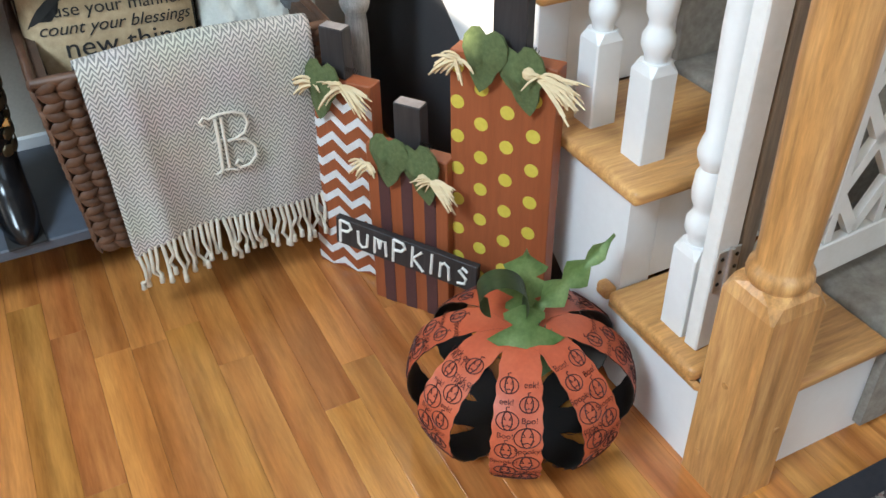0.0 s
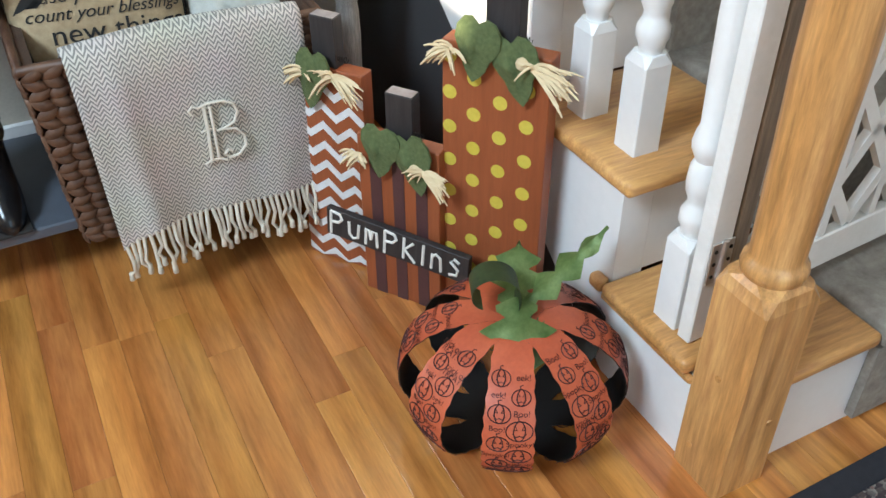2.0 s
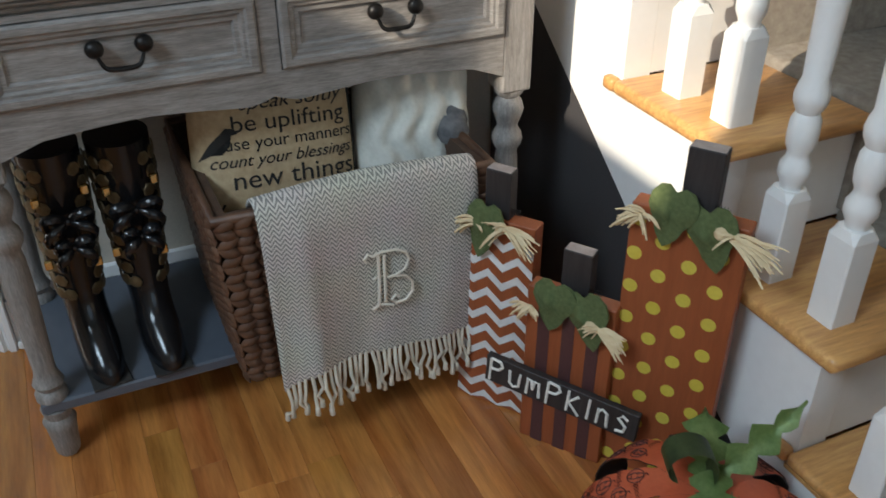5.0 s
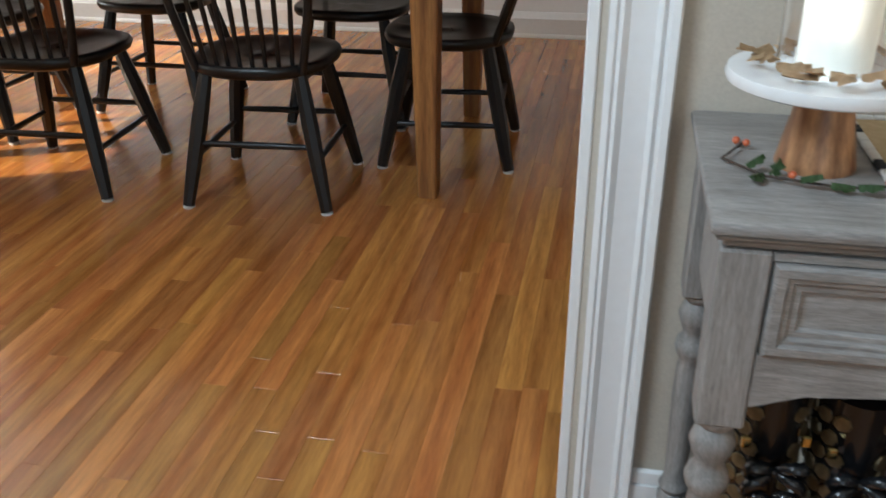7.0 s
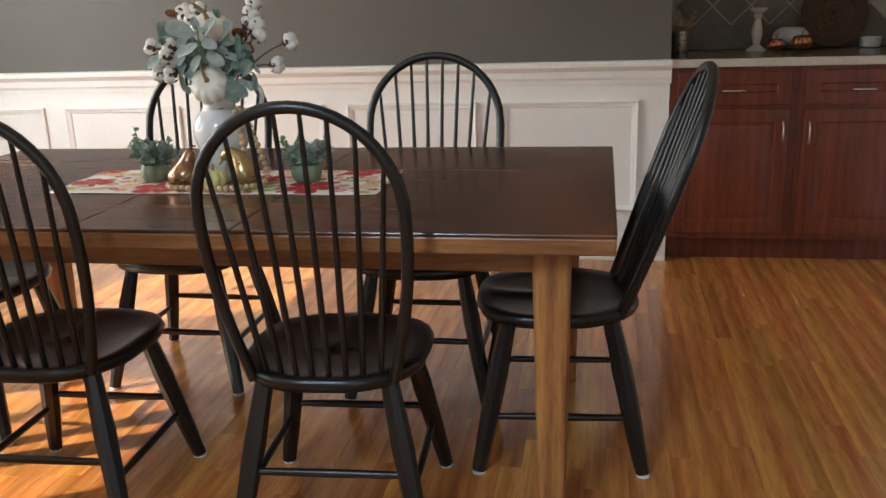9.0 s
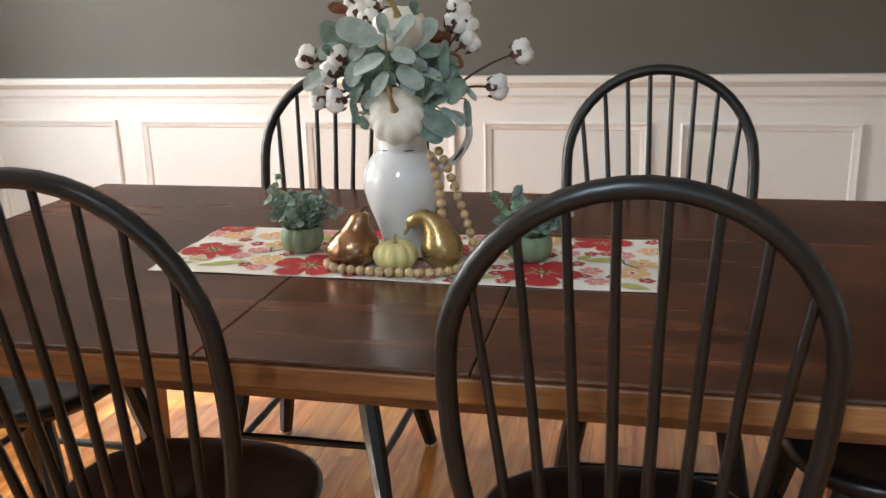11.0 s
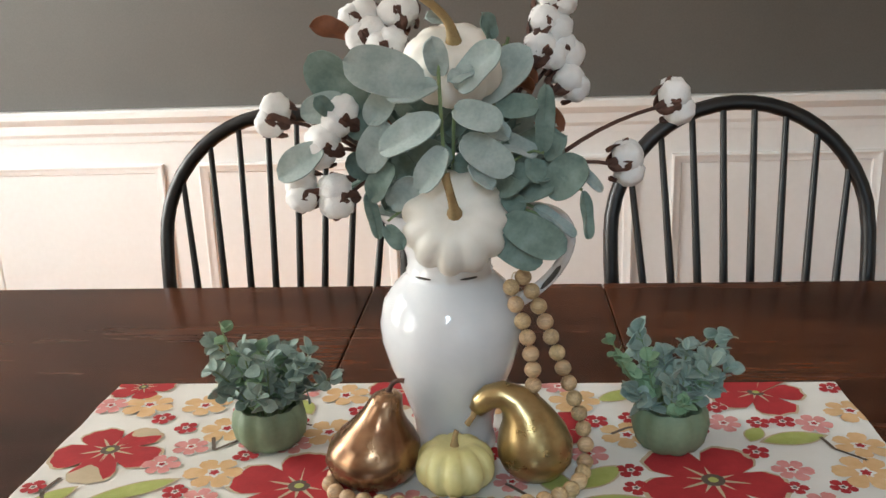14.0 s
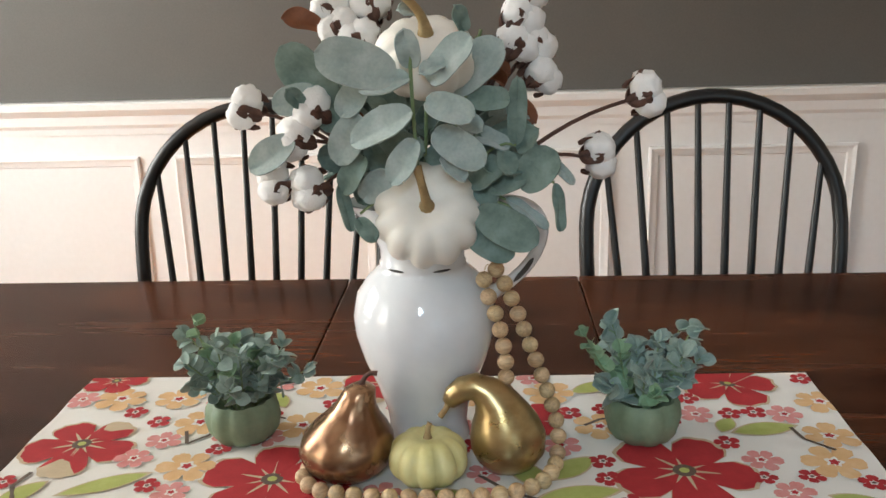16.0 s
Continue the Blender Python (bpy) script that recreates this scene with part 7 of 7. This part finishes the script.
part("stem", tube(bmesh.new(), bez((0.019, 0, 0.098), (0.021, 0, 0.108), (0.026, 0, 0.115), (0.036, 0, 0.112), 8), [0.0042, 0.0034, 0.0028, 0.0025, 0.0024, 0.0024, 0.0024, 0.0026, 0.003], 7), M_HUSK, pear, "dark curled stem", 60)
pumpkin("yellow_pumpkin", (-1.573, 3.506, CLOTH), 0.041, 0.054, M_YELLOWP, M_STEM, "small pale yellow pumpkin on the runner", 10, (0, 0, 20), 0.017, 0.003)
gd = thing("swan_gourd", (-1.499, 3.531, CLOTH), 0, "gold-glazed gourd with a curved neck", "gourd")
pts, rad = [], []
for x, z, r in ((0.012, 0.001, 0.012), (0.011, 0.006, 0.026), (0.01, 0.018, 0.036), (0.008, 0.033, 0.0395), (0.004, 0.048, 0.037), (0.0, 0.062, 0.031), (-0.005, 0.075, 0.024), (-0.014, 0.087, 0.0175), (-0.026, 0.093, 0.0145), (-0.038, 0.0905, 0.013), (-0.047, 0.083, 0.0115), (-0.0525, 0.075, 0.008)):
    pts.append((x, 0, z))
    rad.append(r)
part("body", tube(bmesh.new(), pts, rad, 28), M_GOLDGLZ, gd, smooth=180)
part("stem", tube(bmesh.new(), [(-0.052, 0, 0.077), (-0.056, -0.001, 0.068), (-0.062, -0.002, 0.06)], [0.0045, 0.003, 0.0036], 7), M_STEM, gd, "dry stem", 60)

# wooden beads
M_BEAD = wood("natural_wood_bead", (0.44, 0.29, 0.15), (0.60, 0.43, 0.25), 0.5, "z", 3.0, 0.12, "object", ringy=0.3)
beads = thing("bead_garland", (-1.562, 3.506, CLOTH), 0, "natural round wooden bead garland round the gourds and pitcher", "bead garland")
ctrl = [(-1.70, 3.575, 0.0), (-1.71, 3.545, 0.0), (-1.69, 3.517, 0.0), (-1.64, 3.506, 0.0), (-1.58, 3.503, 0.0), (-1.52, 3.507, 0.0), (-1.478, 3.522, 0.0), (-1.456, 3.55, 0.0), (-1.447, 3.585, 0.004), (-1.447, 3.60, 0.03), (-1.46, 3.603, 0.075), (-1.478, 3.607, 0.125), (-1.493, 3.61, 0.165), (-1.508, 3.612, 0.196), (-1.519, 3.61, 0.203), (-1.521, 3.6, 0.185), (-1.508, 3.586, 0.15), (-1.501, 3.583, 0.11), (-1.502, 3.588, 0.07), (-1.512, 3.60, 0.03), (-1.525, 3.62, 0.0)]
RB = 0.0087
dense = []
for a, b, c, d in zip([ctrl[0]] + ctrl, ctrl, ctrl[1:], ctrl[2:] + [ctrl[-1]]):
    a, b, c, d = map(Vector, (a, b, c, d))
    for i in range(40):
        t = i / 40
        dense.append(0.5 * (2 * b + (c - a) * t + (2 * a - 5 * b + 4 * c - d) * t * t + (3 * b - a - 3 * c + d) * t ** 3))
q = bmesh.new()
lathe(q, [(RB * math.sin(math.pi * i / 9) if 0 < i < 9 else 0.0014, -RB * math.cos(math.pi * i / 9)) for i in range(10)], 14)
bead_ob, last = None, None
for p in dense:
    if last is None or (p - last).length >= 2 * RB * 0.985:
        m = pose(p.x + 1.57, p.y - 3.55, p.z + RB, 90, 0, rb.uniform(0, 180))
        if bead_ob is None:
            bead_ob = part("bead", q, M_BEAD, beads, "", 180, m)
        else:
            o = new("bead", bead_ob.data)
            o.parent = beads
            o.matrix_basis = m
        last = p
part("string", tube(bmesh.new(), [(p.x + 1.57, p.y - 3.55, p.z + RB) for p in dense[::8]], 0.0007, 5), M_FRINGE, beads)

# small pots with eucalyptus
M_POT = mottled("matte_sage_ceramic", (0.155, 0.21, 0.125), (0.20, 0.26, 0.165), 0.6, (20, 20, 20), 160, 0.08)
M_EUCA = mottled("grey_green_eucalyptus", (0.185, 0.265, 0.225), (0.33, 0.42, 0.37), 0.65, (60, 60, 60), 300, 0.2)
M_EUCB = mottled("fresh_green_eucalyptus", (0.17, 0.30, 0.17), (0.26, 0.40, 0.25), 0.65, (60, 60, 60), 300, 0.2)


def little_leaf(L):
    bm = bmesh.new()
    n = 8
    va = []
    for k in range(n + 1):
        t = k / n
        e = L * 0.42 * (math.sin(math.pi * t) ** 0.7 if 0 < t < 1 else 0) + 0.0004
        va.append([bm.verts.new((L * t, s * e, 0.12 * e * abs(s) * 2 - 0.1 * L * t * t)) for s in (-1, -0.4, 0.4, 1)])
    for a, b in zip(va, va[1:]):
        for j in range(3):
            bm.faces.new((a[j], a[j + 1], b[j + 1], b[j]))
    bm.normal_update()
    bmesh.ops.solidify(bm, geom=bm.faces[:], thickness=0.0007)
    return bm


def pot_plant(at, seed, spread):
    r_ = random.Random(seed)
    t = thing("potted_eucalyptus", at, 0, "faux eucalyptus in a small sage green pumpkin-shaped pot", "potted plant", "pair of small potted plants")
    part("pot", lathe(bmesh.new(), [(0.028, 0), (0.033, 0.002), (0.040, 0.012), (0.043, 0.026), (0.041, 0.04), (0.036, 0.048), (0.033, 0.0475), (0.034, 0.04), (0.02, 0.034)], 54, None, 9, 0.09), M_POT, t, "ribbed sage ceramic pot", 60)
    meshes = []
    for L in (0.0145, 0.0175, 0.021):
        o = part("leaf", little_leaf(L), M_EUCA, t, "", 60, pose(0, 0, 0.05))
        meshes.append(o.data)
    meshes.append(part("leaf", little_leaf(0.016), M_EUCB, t, "", 60, pose(0.004, 0.004, 0.055)).data)
    for k in range(27):
        az = r_.uniform(0, 2 * math.pi)
        el = r_.uniform(0.62, 1.52)
        L = r_.uniform(0.045, 0.078) + (0.035 if k < 4 else 0)
        d = Vector((math.cos(az) * math.cos(el) * spread, math.sin(az) * math.cos(el), math.sin(el)))
        p0 = Vector((0.015 * math.cos(az), 0.015 * math.sin(az), 0.036))
        path = bez(p0, p0 + d * L * 0.3 + Vector((0, 0, 0.01)), p0 + d * L * 0.7, p0 + d * L + Vector((0, 0, r_.uniform(-0.012, 0.01))), 8)
        part("stem", tube(bmesh.new(), path, 0.0009, 5), M_SPRIG, t, "", 60)
        for i in range(2, 9):
            for s in ((-1, 1) if i < 8 else (-1, 0, 1)):
                p = path[i]
                dirv = ((path[i] - path[i - 1]).normalized() * (0.5 if i < 8 else 0.9) + Vector((r_.uniform(-1, 1), r_.uniform(-1, 1), r_.uniform(-0.6, 0.8))).normalized() * 0.9).normalized()
                o = new("leaf", meshes[3] if k % 5 == 0 else r_.choice(meshes[:3]))
                o.parent = t
                o.matrix_basis = Matrix.Translation(p) @ dirv.to_track_quat("X", "Z").to_matrix().to_4x4() @ pose(0, 0, 0, r_.uniform(-60, 60), 0, 0)
    return t


pot_plant((-1.790, 3.604, CLOTH), 5, 1.05)
pot_plant((-1.341, 3.602, CLOTH), 9, 1.0)

# ---- floor strips ----
def plank_mesh(length, w=0.0572, mat=None):
    bm = bmesh.new()
    b = 0.0004
    g = 0.00015
    rows = [[(g, g, -0.0055), (w - g, g, -0.0055), (w - g, length - g, -0.0055), (g, length - g, -0.0055)],
            [(g, g, -b), (w - g, g, -b), (w - g, length - g, -b), (g, length - g, -b)],
            [(g + b, g + b, 0), (w - g - b, g + b, 0), (w - g - b, length - g - b, 0), (g + b, length - g - b, 0)]]
    ring_skin(bm, rows, True, False, True)
    me = bpy.data.meshes.new("floor_strip")
    bm.to_mesh(me)
    bm.free()
    me.materials.append(mat)
    return me


rng = random.Random(4)
LENGTHS = [0.35, 0.5, 0.65, 0.8, 0.95, 1.15]
strips = {l: plank_mesh(l, mat=M_PLANK) for l in LENGTHS}
verts, faces = [], []
count = 0
W = 0.0572
rows_n = int((2.1 + 4.06) / W)
for i in range(rows_n):
    x = -4.06 + i * W
    y = -1.75 - rng.random() * 0.8
    while y < 5.5:
        l = rng.choice(LENGTHS)
        if -1.05 < x < 1.15 and 0.3 < y + l / 2 < 3.4 and count < 300:
            ob = new("floor_strip", strips[l])
            ob.location = (x, y, 0)
            ob.parent = floor_ob
            count += 1
        elif (x < 0.95 or y < 0.9) and y + l > (-1.68 if x > -2.02 else Y_HALL + 0.14):
            k = len(verts)
            y0 = max(y, -1.72 if x > -2.02 else Y_HALL)
            b, g = 0.0004, 0.00015
            for z, e in ((-0.0055, g), (-b, g), (0, g + b)):
                verts += [(x + e, y0 + e, z), (x + W - e, y0 + e, z), (x + W - e, y + l - e, z), (x + e, y + l - e, z)]
            for r in (0, 4):
                for j in range(4):
                    j2 = (j + 1) % 4
                    faces.append((k + r + j, k + r + j2, k + r + 4 + j2, k + r + 4 + j))
            faces.append((k + 8, k + 9, k + 10, k + 11))
        y += l
me = bpy.data.meshes.new("floor_strips_rest")
me.from_pydata(verts, [], faces)
me.materials.append(M_PLANKS)
ob = new("floor_strips_rest", me)
ob.parent = floor_ob
tagged(ob, kind="stuff")
